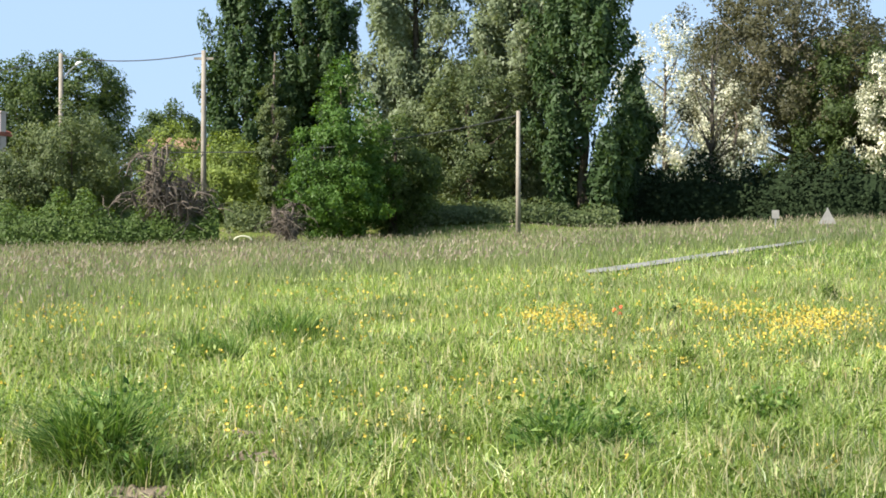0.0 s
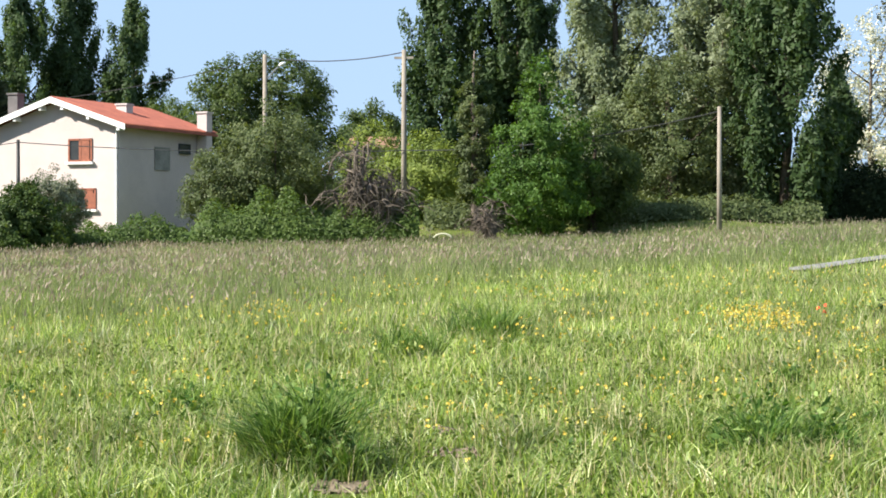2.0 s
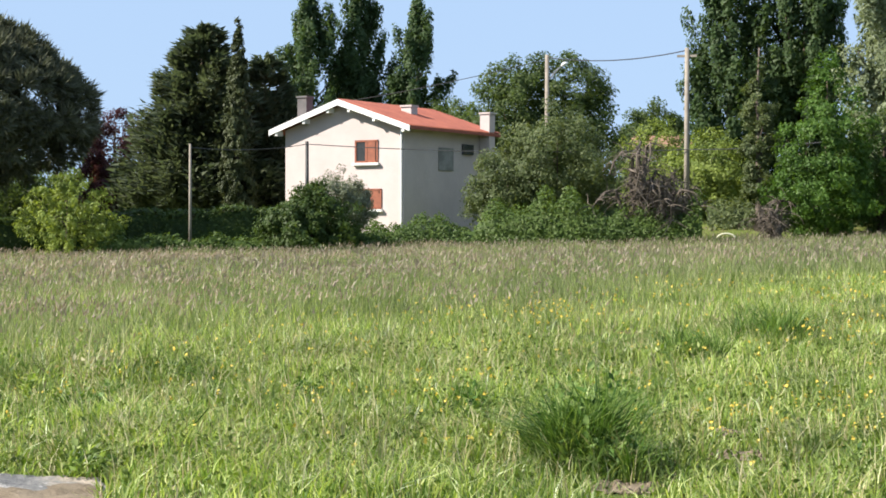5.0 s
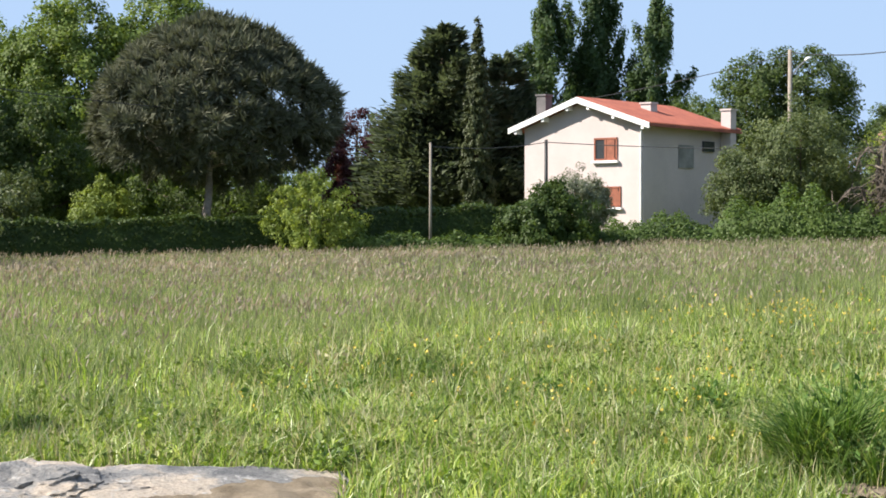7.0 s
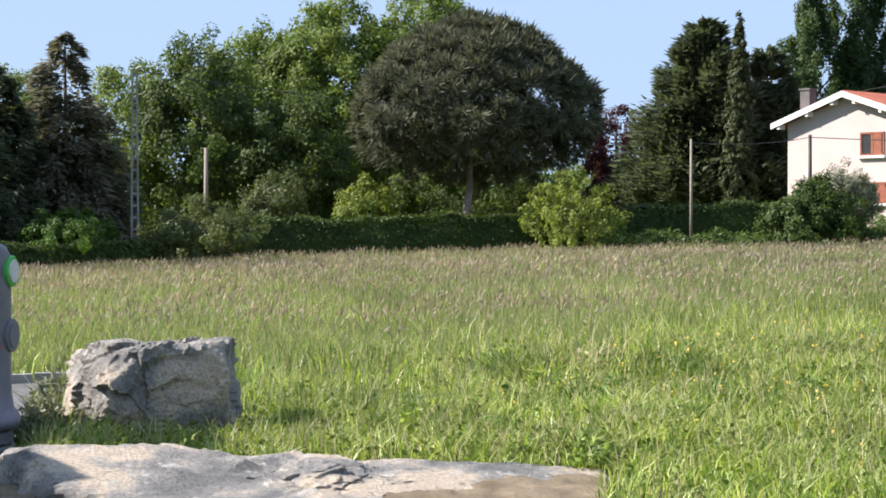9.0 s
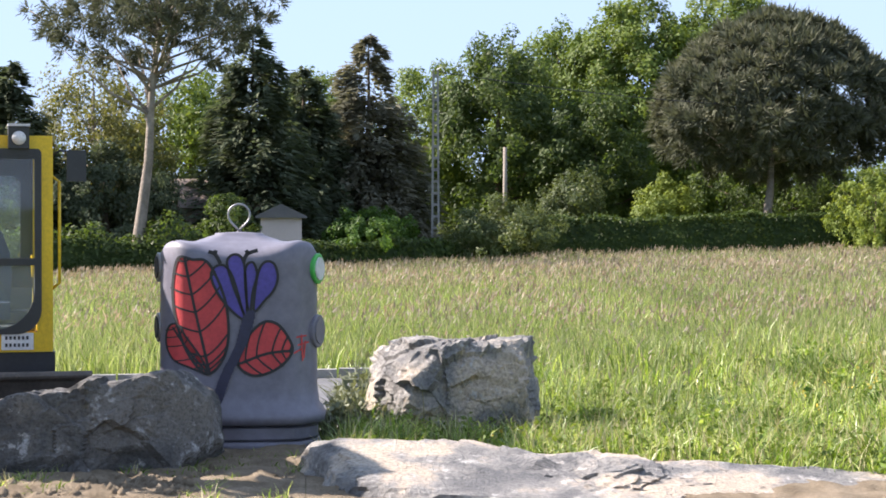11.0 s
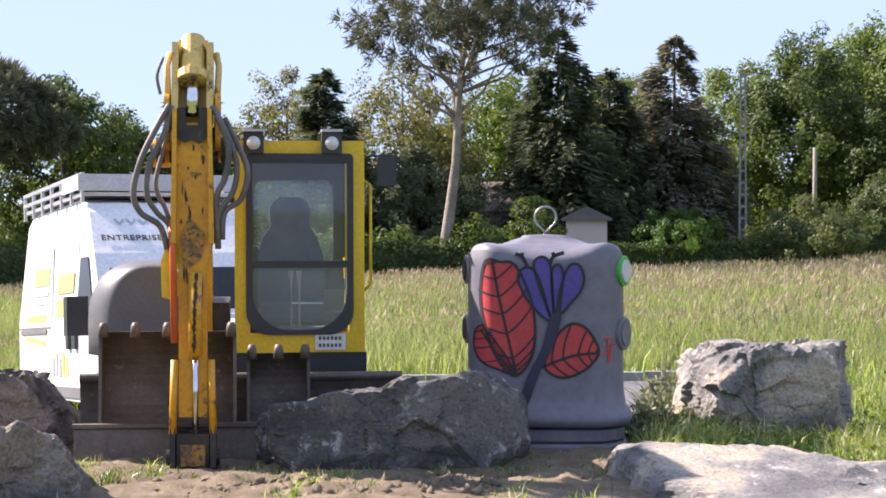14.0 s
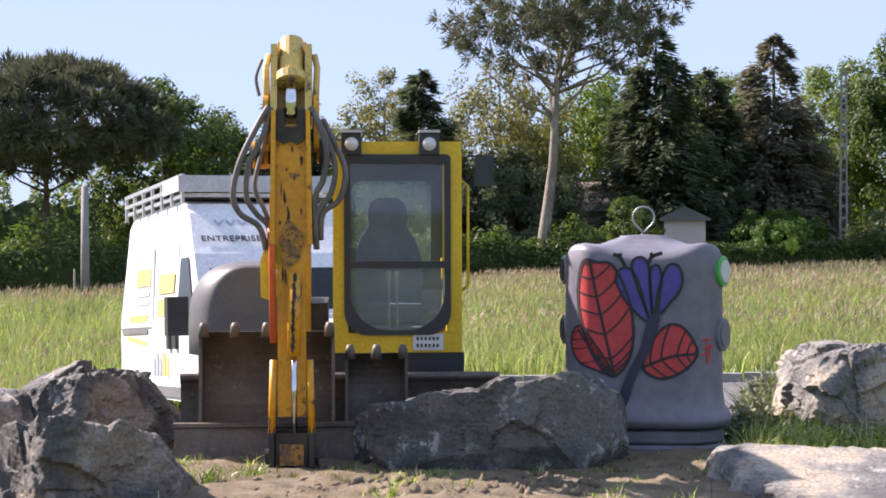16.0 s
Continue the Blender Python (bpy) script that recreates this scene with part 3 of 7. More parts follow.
BARE = [(6.2, 16.5, 0.32), (9.5, 12.8, 0.27), (6.1, 14.7, 0.22), (7.2, 25.2, 0.25), (12.8, 17.5, 0.2)]


def no_grass(x, y):
    r, az = np.hypot(x, y), np.degrees(np.arctan2(-x, y))
    out = (az > 43.5) & (r < 21.2) & (r > 15.4)
    out |= (az > 45.3) & (r < 15.7) & (np.sin(x * 3.1) * np.sin(y * 2.3) + 0.4 * np.sin(x * 7.7 + y * 5.1) < 0.3)
    out |= (az > 26.5) & (az < 46) & (r < 12.95)
    for a_, r_, q_ in BARE:
        out |= np.hypot(x + r_ * np.sin(radians(a_)), y - r_ * np.cos(radians(a_))) < q_ * (0.75 + 0.35 * np.sin(7 * x) * np.sin(6 * y) + 0.45 * np.sin(41 * x + 9 * y) * np.sin(37 * y))
    out |= (az > 32.6) & (az < 36.4) & (r < 13.85) & (np.sin(x * 4.1 + y * 3) < 0.8)
    out |= np.abs(r - np.interp(-az, [3.5, 5.4, 8.5, 11.4, 13.2, 14.2], [45.5, 49, 56.5, 66, 76, 90])) < np.where((az < -3.5) & (az > -14.5), 0.9, -1)
    return out


def scatter(rng, r0, r1, density, a0=-16.0, a1=71.0):
    n = int(0.5 * radians(a1 - a0) * (r1 * r1 - r0 * r0) * density)
    r = np.sqrt(rng.uniform(r0 * r0, r1 * r1, n))
    a = np.radians(rng.uniform(a0, a1, n))
    x, y = -r * np.sin(a), r * np.cos(a)
    keep = ~no_grass(x, y)
    return x[keep], y[keep], r[keep], np.degrees(a[keep])


def blades(rng, x, y, h, w, bend=0.45, plain=False):
    """Bent blades of three triangles each; plain ones, far off, are single slivers."""
    n = len(x)
    z = ground_np(x, y) - 0.02
    a, b = rng.uniform(0, 2 * np.pi, n), rng.uniform(0, 2 * np.pi, n)
    wx, wy = np.cos(a) * w / 2, np.sin(a) * w / 2
    lean = h * bend * rng.uniform(0.1, 1.3, n)
    lx, ly = np.cos(b) * lean, np.sin(b) * lean
    base = np.stack([x, y, z], 1)
    side = np.stack([wx, wy, np.zeros(n)], 1)
    mid = base + np.stack([lx * 0.35, ly * 0.35, h * 0.6], 1)
    tip = base + np.stack([lx, ly, h * (1 - 0.12 * lean / np.maximum(h, 0.01))], 1)
    if plain:
        return np.stack([base - side, base + side, tip], 1).reshape(-1, 3), np.arange(3 * n).reshape(-1, 3)
    v = np.stack([base - side, base + side, mid + side * 0.8, mid - side * 0.8, tip], 1).reshape(-1, 3)
    i = np.arange(n)[:, None] * 5
    f = np.concatenate([i + np.array([[0, 1, 2]]), i + np.array([[0, 2, 3]]), i + np.array([[3, 2, 4]])])
    return v, f


def patchy(x, y):
    return 0.5 + 0.5 * np.sin(x * 0.55 + 2 * np.sin(y * 0.33)) * np.sin(y * 0.7 + 1.5 * np.sin(x * 0.41))


M_GRASS = foliage("fresh_grass", (0.07, 0.135, 0.022), (0.215, 0.31, 0.064), (0.54, 0.58, 0.27), patch=0.55, trans=0.42, rough=0.4, contrast=1.0, through_tint=(1.22, 1.28, 0.52), spotty=0.2, gloss=0.45)
M_TALL = foliage("tall_grass", (0.11, 0.145, 0.058), (0.205, 0.24, 0.112), (0.37, 0.38, 0.24), patch=0.25, trans=0.52, contrast=1.0, through_tint=(1.06, 1.18, 0.7))
M_HEADS = foliage("grass_seed_heads", (0.19, 0.152, 0.125), (0.295, 0.24, 0.2), (0.43, 0.37, 0.315), patch=0.2, trans=0.35, contrast=1.0, through_tint=(1.15, 1.0, 0.8))
M_STRAW = foliage("dry_straw", (0.28, 0.24, 0.12), (0.42, 0.38, 0.22), (0.6, 0.56, 0.4), patch=0.4, trans=0.25, contrast=1.0, through_tint=(1.1, 1.05, 0.75))
M_YELLOW = foliage("yellow_petals", (0.56, 0.38, 0.05), (0.68, 0.5, 0.1), (0.76, 0.62, 0.2), trans=0.2)
M_TUFT = foliage("lush_grass", (0.04, 0.09, 0.018), (0.095, 0.185, 0.038), (0.3, 0.4, 0.14), trans=0.35, contrast=1.0)
M_RED = foliage("poppy_petals", (0.6, 0.05, 0.02), (0.7, 0.08, 0.03), (0.75, 0.12, 0.05), trans=0.2)


def joined(pieces):
    off, vv, ff = 0, [], []
    for v, f in pieces:
        vv.append(v)
        ff.append(f + off)
        off += len(v)
    return np.concatenate(vv), np.concatenate(ff)


def clumped(rng, x, y, size, keep_low=0.25):
    """Thins out between tussocks about size metres wide."""
    p = np.sin(x * 6.3 / size + 2.1 * np.sin(y * 2.7 / size)) * np.sin(y * 6.1 / size + 1.7 * np.sin(x * 3.1 / size))
    q = np.sin(x * 2.3 / size + 1.3) * np.sin(y * 1.9 / size + 1.9 * np.sin(x * 0.7 / size))
    d = 0.5 + 0.35 * p + 0.3 * q
    return rng.uniform(size=len(x)) < np.clip(d, keep_low, 1), d


rng = np.random.default_rng(5)
green, straw, weeds = [], [], []
for r0, r1, dens, wid in ((11.3, 17, 1150, 0.011), (17, 26, 520, 0.013), (26, 45, 260, 0.019), (45, 88, 60, 0.034)):
    x, y, r, az = scatter(rng, r0, r1, dens)
    ok, d = clumped(rng, x, y, 0.9 if r0 < 20 else 2.0, 0.16)
    tall = r > np.interp(az, RT_AZ, RT_R) + rng.normal(size=len(r)) * 1.6
    ok &= ~tall | (rng.uniform(size=len(r)) < 0.4)
    near_soil = (az > 44.5) & (r < 15.7)
    x, y, r, az, tall, d, near_soil = (q[ok] for q in (x, y, r, az, tall, d, near_soil))
    h = (0.05 + 0.14 * rng.uniform(size=len(x)) ** 1.5 + 0.22 * np.clip(d, 0, 1) ** 1.4) * np.where(tall, 1.5, 1.0) * np.where(near_soil, 0.45, 1.0)
    for a_, r_, q_ in BARE[:3]:
        h *= np.where((np.abs(az - a_) < np.degrees(q_ / r_) * rng.uniform(0.3, 1.5, len(r))) & (r < r_) & (r > r_ - 2.6), 0.5, 1.0)
    dry = rng.uniform(size=len(x)) < 0.08 + 0.18 * patchy(x * 0.8 + 9, y * 0.8)
    for sel, out, grow in ((~dry, green, 1.0), (dry, straw, 1.25)):
        out.append(blades(rng, x[sel], y[sel], h[sel] * grow, wid * rng.uniform(0.6, 1.5, sel.sum()) * (1.0 if out is green else 0.7), 0.95 if out is green else 0.5, r0 > 25))
    if r0 < 26:
        pick = (rng.uniform(size=len(x)) < 0.16 * patchy(x * 1.3 + 3, y * 1.1)) & (az < 44)
        c = np.stack([x[pick], y[pick], ground_np(x[pick], y[pick]) + h[pick] * rng.uniform(0.3, 0.9, pick.sum())], 1)
        c = np.repeat(c, 3, 0) + rng.normal(size=(3 * len(c), 3)) * 0.03
        weeds.append(leaf_cards(rng, c, 0.035, 0.3))
tagged(put(np_mesh("grass", *joined(green), M_GRASS), "grass"), "fresh bright green meadow grass", "grass", kind="stuff")
tagged(put(np_mesh("weed_leaves", *joined(weeds), M_FRESH), "weed_leaves"), "small broad weed leaves among the grass", "weeds", kind="stuff")

tall_v, heads = [], []
for r0, r1, dens, wid in ((16, 26, 300, 0.009), (26, 45, 190, 0.014), (45, 88, 95, 0.026)):
    x, y, r, az = scatter(rng, r0, r1, dens)
    ok, d = clumped(rng, x, y, 2.5, 0.35)
    edge_r = np.interp(az, RT_AZ, RT_R)
    ok &= r > edge_r + 0.1 * edge_r * (rng.normal(size=len(r)) + 1.2 * np.sin(0.31 * x + 1.7 * np.sin(0.2 * y)))
    x, y, r, d, az = x[ok], y[ok], r[ok], d[ok], az[ok]
    h = 0.22 + 0.25 * rng.uniform(size=len(x)) + 0.18 * np.clip(d, 0, 1)
    far = r0 > 25
    v, f = blades(rng, x, y, h, wid * rng.uniform(0.6, 1.4, len(x)), 0.5, far)
    tall_v.append((v, f))
    band = np.clip((r - 38) / 22, 0, 1) * 0.2
    pick = rng.uniform(size=len(x)) < (0.07 + 0.34 * patchy(x * 0.35, y * 0.3) ** 1.5 + 0.75 * band) * np.interp(az, [-10, 5, 20, 40], [0.4, 0.5, 0.9, 1.0])
    tips = v.reshape(-1, 3 if far else 5, 3)[pick][:, -1]
    if far:
        d = rng.normal(size=tips.shape) * 0.35 + np.array([0.15, 0.1, 1.0])
        heads.append(spray_tris(rng, tips - d * wid * 2, d, rng.normal(size=tips.shape), 0.06 + wid * 3.4, 0.016 + wid * 0.75))
    else:
        heads.append(leaf_cards(rng, tips, 0.014 + wid * 0.5, 0.0, 4.2, np.array([0.15, 0.1, 1.3])))
tagged(put(np_mesh("tall_grass", *joined(tall_v), M_TALL), "tall_grass"), "tall uncut meadow grass turning pale", "grass", kind="stuff")
tagged(put(np_mesh("seed_heads", *joined(heads), M_HEADS), "seed_heads"), "pale purplish grass seed heads over the meadow", "grass", kind="stuff")
tagged(put(np_mesh("dry_grass", *joined(straw), M_STRAW), "dry_grass"), "dry straw-coloured stalks among the grass", "grass", kind="stuff")

# yellow flowers: thin all over, thick in some patches
x, y, r, az = scatter(rng, 12, 44, 110.0)
dens = 0.012 + 1.0 * sum(np.exp(-(((az - a) / wa) ** 2 + ((r - rr) / wr) ** 2)) for a, rr, wa, wr in
                         ((-3.7, 28.5, 1.1, 1.3), (-11.8, 28.0, 1.6, 2.2), (-9, 31, 1.2, 0.6))) + 0.06 * sum(
    np.exp(-(((az - a) / wa) ** 2 + ((r - rr) / wr) ** 2)) for a, rr, wa, wr in ((12, 30, 2, 2), (3, 27, 2, 2), (-1, 18, 3, 2), (5, 16, 5, 2), (16, 17, 3, 2), (-9, 24, 5, 4)))
k = (rng.uniform(size=len(x)) < dens) & (az < 30) & (r < np.interp(az, RT_AZ, RT_R))
c = np.stack([x[k], y[k], ground_np(x[k], y[k]) + rng.uniform(0.14, 0.36, k.sum())], 1)
c = np.repeat(c, 3, 0) + rng.normal(size=(3 * len(c), 3)) * 0.012
v, f = leaf_cards(rng, c, 0.017 + 0.0006 * np.hypot(c[:, 0], c[:, 1]), 0, 1.1)
c = np.array([at(-5.7, 29.5, 0.3)] * 7) + rng.normal(size=(7, 3)) * 0.05
tagged(put(np_mesh("poppy", *leaf_cards(rng, c, 0.06, 0, 1.1), M_RED), "poppy"), "small red poppy among yellow flowers", "flower", kind="stuff")
tagged(put(np_mesh("yellow_flowers", v, f, M_YELLOW), "yellow_flowers"), "scattered small yellow meadow flowers", "flowers", kind="stuff")


def tuft(az, r, radius, height, n, mat, label, name="grass_tuft", category="grass tuft", leafy=0):
    TREE_SEED[0] += 1
    g = np.random.default_rng(TREE_SEED[0])
    q, a = radius * np.sqrt(g.uniform(size=n)), g.uniform(0, 6.283, n)
    o = at(az, r)
    x, y = o.x + q * np.cos(a), o.y + q * np.sin(a)
    h = height * (1 - 0.45 * (q / radius) ** 2) * (0.8 + 0.3 * np.sin(a * 3 + az) * q / radius) * g.uniform(0.4, 1.15, n)
    h *= 0.75 + 0.4 * np.sin(x * 9 + az) * np.sin(y * 8)
    v, f = blades(g, x, y, h, 0.014 * g.uniform(0.6, 1.4, n), 1.15)
    if leafy:
        c = np.stack([x, y, ground_np(x, y) + h * g.uniform(0.5, 1.0, n)], 1)[:leafy]
        v2, f2 = leaf_cards(g, c, 0.05)
        f = np.concatenate([f, f2 + len(v)])
        v = np.concatenate([v, v2])
    ob = put(np_mesh(name, v - np.array(o), f, mat), name)
    ob.location = o
    return tagged(ob, label, category, kind="stuff")


tuft(10.9, 13.6, 0.26, 1.15, 1900, M_TUFT, "lush dark green clump of long grass", leafy=350)
tuft(11.7, 13.9, 0.22, 1.25, 1700, M_TUFT, "tall lush lobe of long dark grass", leafy=300)
tuft(9.9, 13.3, 0.25, 0.8, 900, M_TUFT, "low skirt of long grass beside a clump", leafy=120)
tuft(7.6, 24.0, 0.42, 0.95, 1200, M_TUFT, "lush rounded clump of green grass")
tuft(5.0, 27.5, 0.65, 1.05, 1500, M_TUFT, "wide lush clump of green grass")
tuft(-4.2, 14.2, 0.55, 0.85, 1700, M_TUFT, "low leafy green weed in the grass", "weed", "weed", 500)
weed_rng = np.random.default_rng(77)
for k in range(34):
    a_, r_ = weed_rng.uniform(-14, 37), weed_rng.uniform(12.6, 24)
    if all(abs(a_ - q[0]) > 1.6 or abs(r_ - q[1]) > 1.0 for q in BARE):
        tuft(a_, r_, weed_rng.uniform(0.12, 0.34), weed_rng.uniform(0.35, 0.62), int(weed_rng.uniform(120, 320)), (M_TUFT, M_FRESH, M_TUFT, M_GRASS)[k % 4], "low leafy weeds standing in the meadow grass", "weed", "weed", int(weed_rng.uniform(0, 140)))
tuft(24.5, 22.5, 0.8, 0.5, 700, M_IVY, "dense clump of taller meadow grass")
tuft(29.5, 22.0, 0.7, 0.5, 500, M_IVY, "dense clump of taller meadow grass")
tuft(44.0, 15.6, 0.3, 0.6, 500, M_OLIVE, "feathery grey-green weeds beside the asphalt", "weed", "weed", 500)
tuft(43.3, 17.0, 0.4, 0.8, 600, M_OLIVE, "feathery grey-green weeds beside the boulder", "weed", "weed", 400)

# ---- trees along the back of the meadow, from right to left ----
def column(h, w, z0=0.6):
    return [(z0, w * 0.45), (h * 0.2, w * 0.85), (h * 0.45, w), (h * 0.7, w * 0.85), (h * 0.9, w * 0.5), (h, 0.1)]


def ball(h, w, z0):
    return [(z0, w * 0.4), (z0 + (h - z0) * 0.2, w * 0.85), (z0 + (h - z0) * 0.45, w), (z0 + (h - z0) * 0.7, w * 0.9), (z0 + (h - z0) * 0.9, w * 0.55), (h, 0.15)]


def cone(h, w, z0):
    k = h - z0
    return [(z0, w * 0.8), (z0 + k * 0.18, w), (z0 + k * 0.42, w * 0.94), (z0 + k * 0.66, w * 0.72), (z0 + k * 0.86, w * 0.42), (h, 0.08)]


tree("blossom_tree", -14.6, 118, ball(13, 3.5, 1.5), M_BLOSSOM, "white-blossomed acacia behind the dark hedge", clumps=180, spread=0.55, leaf=0.24, boughs=64, bough=0.36)
tree("broad_tree", -11.2, 128, ball(19.0, 8.4, 3.0), M_OLIVEBROWN, "wide grey-green deciduous tree with bare limbs", clumps=900, per=34, spread=0.75, leaf=0.26, bark=M_BARK_PALE, trunk=0.35, n_limbs=60, hollow=0.55, bare=0.1, boughs=64, bough=0.36)
tree("broad_tree", -12.9, 124, ball(13.5, 5.0, 0.8), M_BROAD, "full dark green deciduous tree", clumps=420, spread=0.7, leaf=0.25, bark=M_BARK_PALE, boughs=64, bough=0.36)
tree("broad_tree", -8.6, 106, ball(12.2, 2.5, 2.6), M_OLIVEBROWN, "slender sparsely leaved tree with pale forked stems", clumps=80, per=26, spread=0.5, leaf=0.16, trunk=0.2, bark=M_DEADWOOD, n_limbs=40, hollow=0.3, start=0.1, boughs=64, bough=0.36)
tree("blossom_tree", -7.1, 116, ball(13.4, 4.3, 1.2), M_BLOSSOM, "white-blossomed acacia in full flower", clumps=300, per=30, spread=0.6, leaf=0.2, n_limbs=26, bare=0.15, boughs=90, bough=0.36)
tree("blossom_tree", -9.3, 112, ball(9.0, 2.2, 2.5), M_BLOSSOM, "white-blossomed acacia behind dark stems", clumps=90, per=30, spread=0.5, leaf=0.2, boughs=64, bough=0.36)
plume_tree("poplar", -4.5, 95.5, column(18.4, 3.51), M_POPLAR, "tall dark poplar with an upright crown", plumes=128, per=270, climb=3.6, spread=0.85, leaf=0.165, inner=0.4)
plume_tree("poplar", -6.1, 108, column(9.7, 1.69), M_POPLAR, "small dark upright tree", plumes=54, per=270, climb=2.2, spread=0.85, leaf=0.165, inner=0.4)
tree("bush", 8.6, 100, ball(5.6, 2.4, 0.2), M_YELLOWGREEN, "tall yellow-green shrub before a far house", "bush", clumps=170, spread=0.45, leaf=0.17, trunk=0.06, boughs=50, bough=0.4)
plume_tree("silver_willow", -2.4, 100, ball(18, 4.2, 1.0), M_WILLOW, "tall silvery grey-green willow", plumes=190, per=240, climb=3.2, spread=0.9, leaf=0.14, droop=0.9, trunk=0.38, n_limbs=34, inner=0.2)
plume_tree("silver_willow", 0.9, 101, ball(17.5, 3.9, 1.0), M_WILLOW, "tall silvery willow with hanging shoots", plumes=190, per=240, climb=3.2, spread=0.9, leaf=0.14, droop=0.9, trunk=0.38, n_limbs=34, inner=0.2)
tree("silver_willow", -0.9, 96, ball(8.5, 3.6, 0.4), M_GREYBUSH, "low dense willow growth round an old trunk", clumps=360, per=36, spread=0.5, leaf=0.18, trunk=0.45, boughs=80, bough=0.34, tall=1.4)
tree("maple", 3.3, 86, [(0.5, 1.3), (1.8, 2.5), (3.6, 2.5), (5.6, 1.8), (7.6, 1.0), (9.0, 0.1)], M_MAPLE, "young maple in fresh bright green leaf", clumps=270, per=40, lobes=0.55, spread=0.42, leaf=0.19, trunk=0.12, n_limbs=12, boughs=80, bough=0.34)
tree("broad_tree", 1.6, 89, ball(5.6, 2.3, 0.3), M_BROAD, "low dark green tree beside the maple", clumps=220, spread=0.45, leaf=0.18, boughs=64, bough=0.36)
plume_tree("poplar", 4.0, 112, column(20.4, 3.25), M_POPLAR, "tall dark poplar with an upright crown", plumes=128, per=270, climb=3.6, spread=0.85, leaf=0.165, inner=0.4)
plume_tree("poplar", 6.3, 112, column(19.9, 3.38), M_POPLAR, "tall dark poplar with an upright crown", plumes=128, per=270, climb=3.6, spread=0.85, leaf=0.165, inner=0.4)
tree("ivy_tree", 5.4, 90, column(8.6, 0.95, 0.2), M_GREYBUSH, "dead trunk wrapped in pale-leaved ivy", clumps=150, spread=0.3, leaf=0.15, trunk=0.2, bark=M_DEADWOOD, top=9.2)
tree("bush", 6.9, 96, ball(4.8, 2.4, 0.1), M_YELLOWGREEN, "yellow-green bush behind the hedge", "bush", clumps=190, spread=0.45, leaf=0.17, trunk=0.06, boughs=50, bough=0.4)
tree("broad_tree", 11.6, 124, ball(12.6, 4.1, 2.0), M_BROAD, "dark green tree behind the lamp post", clumps=420, spread=0.6, leaf=0.24, boughs=64, bough=0.36)
tree("broad_tree", 13.2, 122, ball(12.4, 3.6, 2.0), M_BROAD, "dark green tree behind the lamp post", clumps=340, spread=0.6, leaf=0.24, boughs=64, bough=0.36)
tree("broad_tree", 8.7, 170, ball(11.8, 4.4, 2.0), M_BROAD, "dark domed tree behind a far roof", clumps=260, spread=0.7, leaf=0.3, boughs=64, bough=0.36)
tree("broad_tree", 15.2, 130, ball(10.0, 3.2, 2.0), M_BROAD, "dark green tree behind the white house", clumps=240, spread=0.6, leaf=0.24, boughs=64, bough=0.36)
tree("bush", 11.8, 94, ball(6.5, 3.6, 0.2), M_GREYBUSH, "large grey-green bush over the bramble bank", "bush", clumps=420, spread=0.5, leaf=0.16, trunk=0.08, boughs=50, bough=0.4)
tree("bush", 13.4, 93, ball(4.8, 2.4, 0.2), M_GREYBUSH, "grey-green bush over the bramble bank", "bush", clumps=200, spread=0.45, leaf=0.16, trunk=0.08, boughs=50, bough=0.4)


def dead_tree(az, r, height, spread, n, seed, label):
    """Bare crooked limbs, each breaking into drooping twigs."""
    g = np.random.default_rng(seed)
    t = thing("dead_tree", Matrix.Translation(at(az, r, -0.1)), label, "tree")
    wood, twigs = bmesh.new(), bmesh.new()
    for k in range(n):
        a, reach = g.uniform(0, 6.283), spread * g.uniform(0.35, 1.0)
        top = height * g.uniform(0.45, 1.0)
        line = [Vector((0.2 * math.cos(a), 0.2 * math.sin(a), 0.0))]
        for m in range(1, 8):
            u = m / 7
            line.append(Vector((reach * u ** 1.2 * math.cos(a) + g.normal() * 0.16, reach * u ** 1.2 * math.sin(a) + g.normal() * 0.16, top * math.sin(2.3 * u) + g.normal() * 0.12)))
        tube(wood, line, [0.11 * (1 - 0.85 * m / 7) + 0.01 for m in range(8)], 6)
        for q in range(26):
            p = line[g.integers(2, 8)].copy()
            d = Vector((g.normal(), g.normal(), g.normal() * 0.8 - 0.1)).normalized()
            pts = [p]
            for m in range(4):
                p = p + d * g.uniform(0.18, 0.36)
                d = (d + Vector((g.normal() * 0.35, g.normal() * 0.35, -0.3))).normalized()
                if p.z > 0.05:
                    pts.append(p)
            if len(pts) > 2:
                tube(twigs, pts, [0.026 - 0.005 * m for m in range(len(pts))], 3, False)
    part("dead_limb", wood, M_DEADWOOD, t, smooth=True)
    tagged(part("brushwood", twigs, M_DEADWOOD, t), kind="stuff")


dead_tree(9.1, 84.6, 4.9, 2.7, 16, 71, "tangle of dead grey branches and twigs")
dead_tree(8.3, 84.0, 3.6, 1.7, 15, 72, "grey heap of dead hanging twigs")
dead_tree(4.9, 84.0, 2.2, 1.1, 8, 73, "small grey heap of dead twigs")
plume_tree("poplar", 19.7, 138, column(19.9, 3.51), M_POPLAR, "tall poplar rising behind the white house", plumes=128, per=270, climb=3.6, spread=0.85, leaf=0.165, inner=0.4)
plume_tree("poplar", 18.1, 140, column(20.9, 2.86), M_POPLAR, "tall poplar rising behind the white house", plumes=128, per=270, climb=3.6, spread=0.85, leaf=0.165, inner=0.4)
plume_tree("poplar", 16.3, 138, column(18.9, 3.38), M_POPLAR, "tall poplar rising behind the white house", plumes=128, per=270, climb=3.6, spread=0.85, leaf=0.165, inner=0.4)
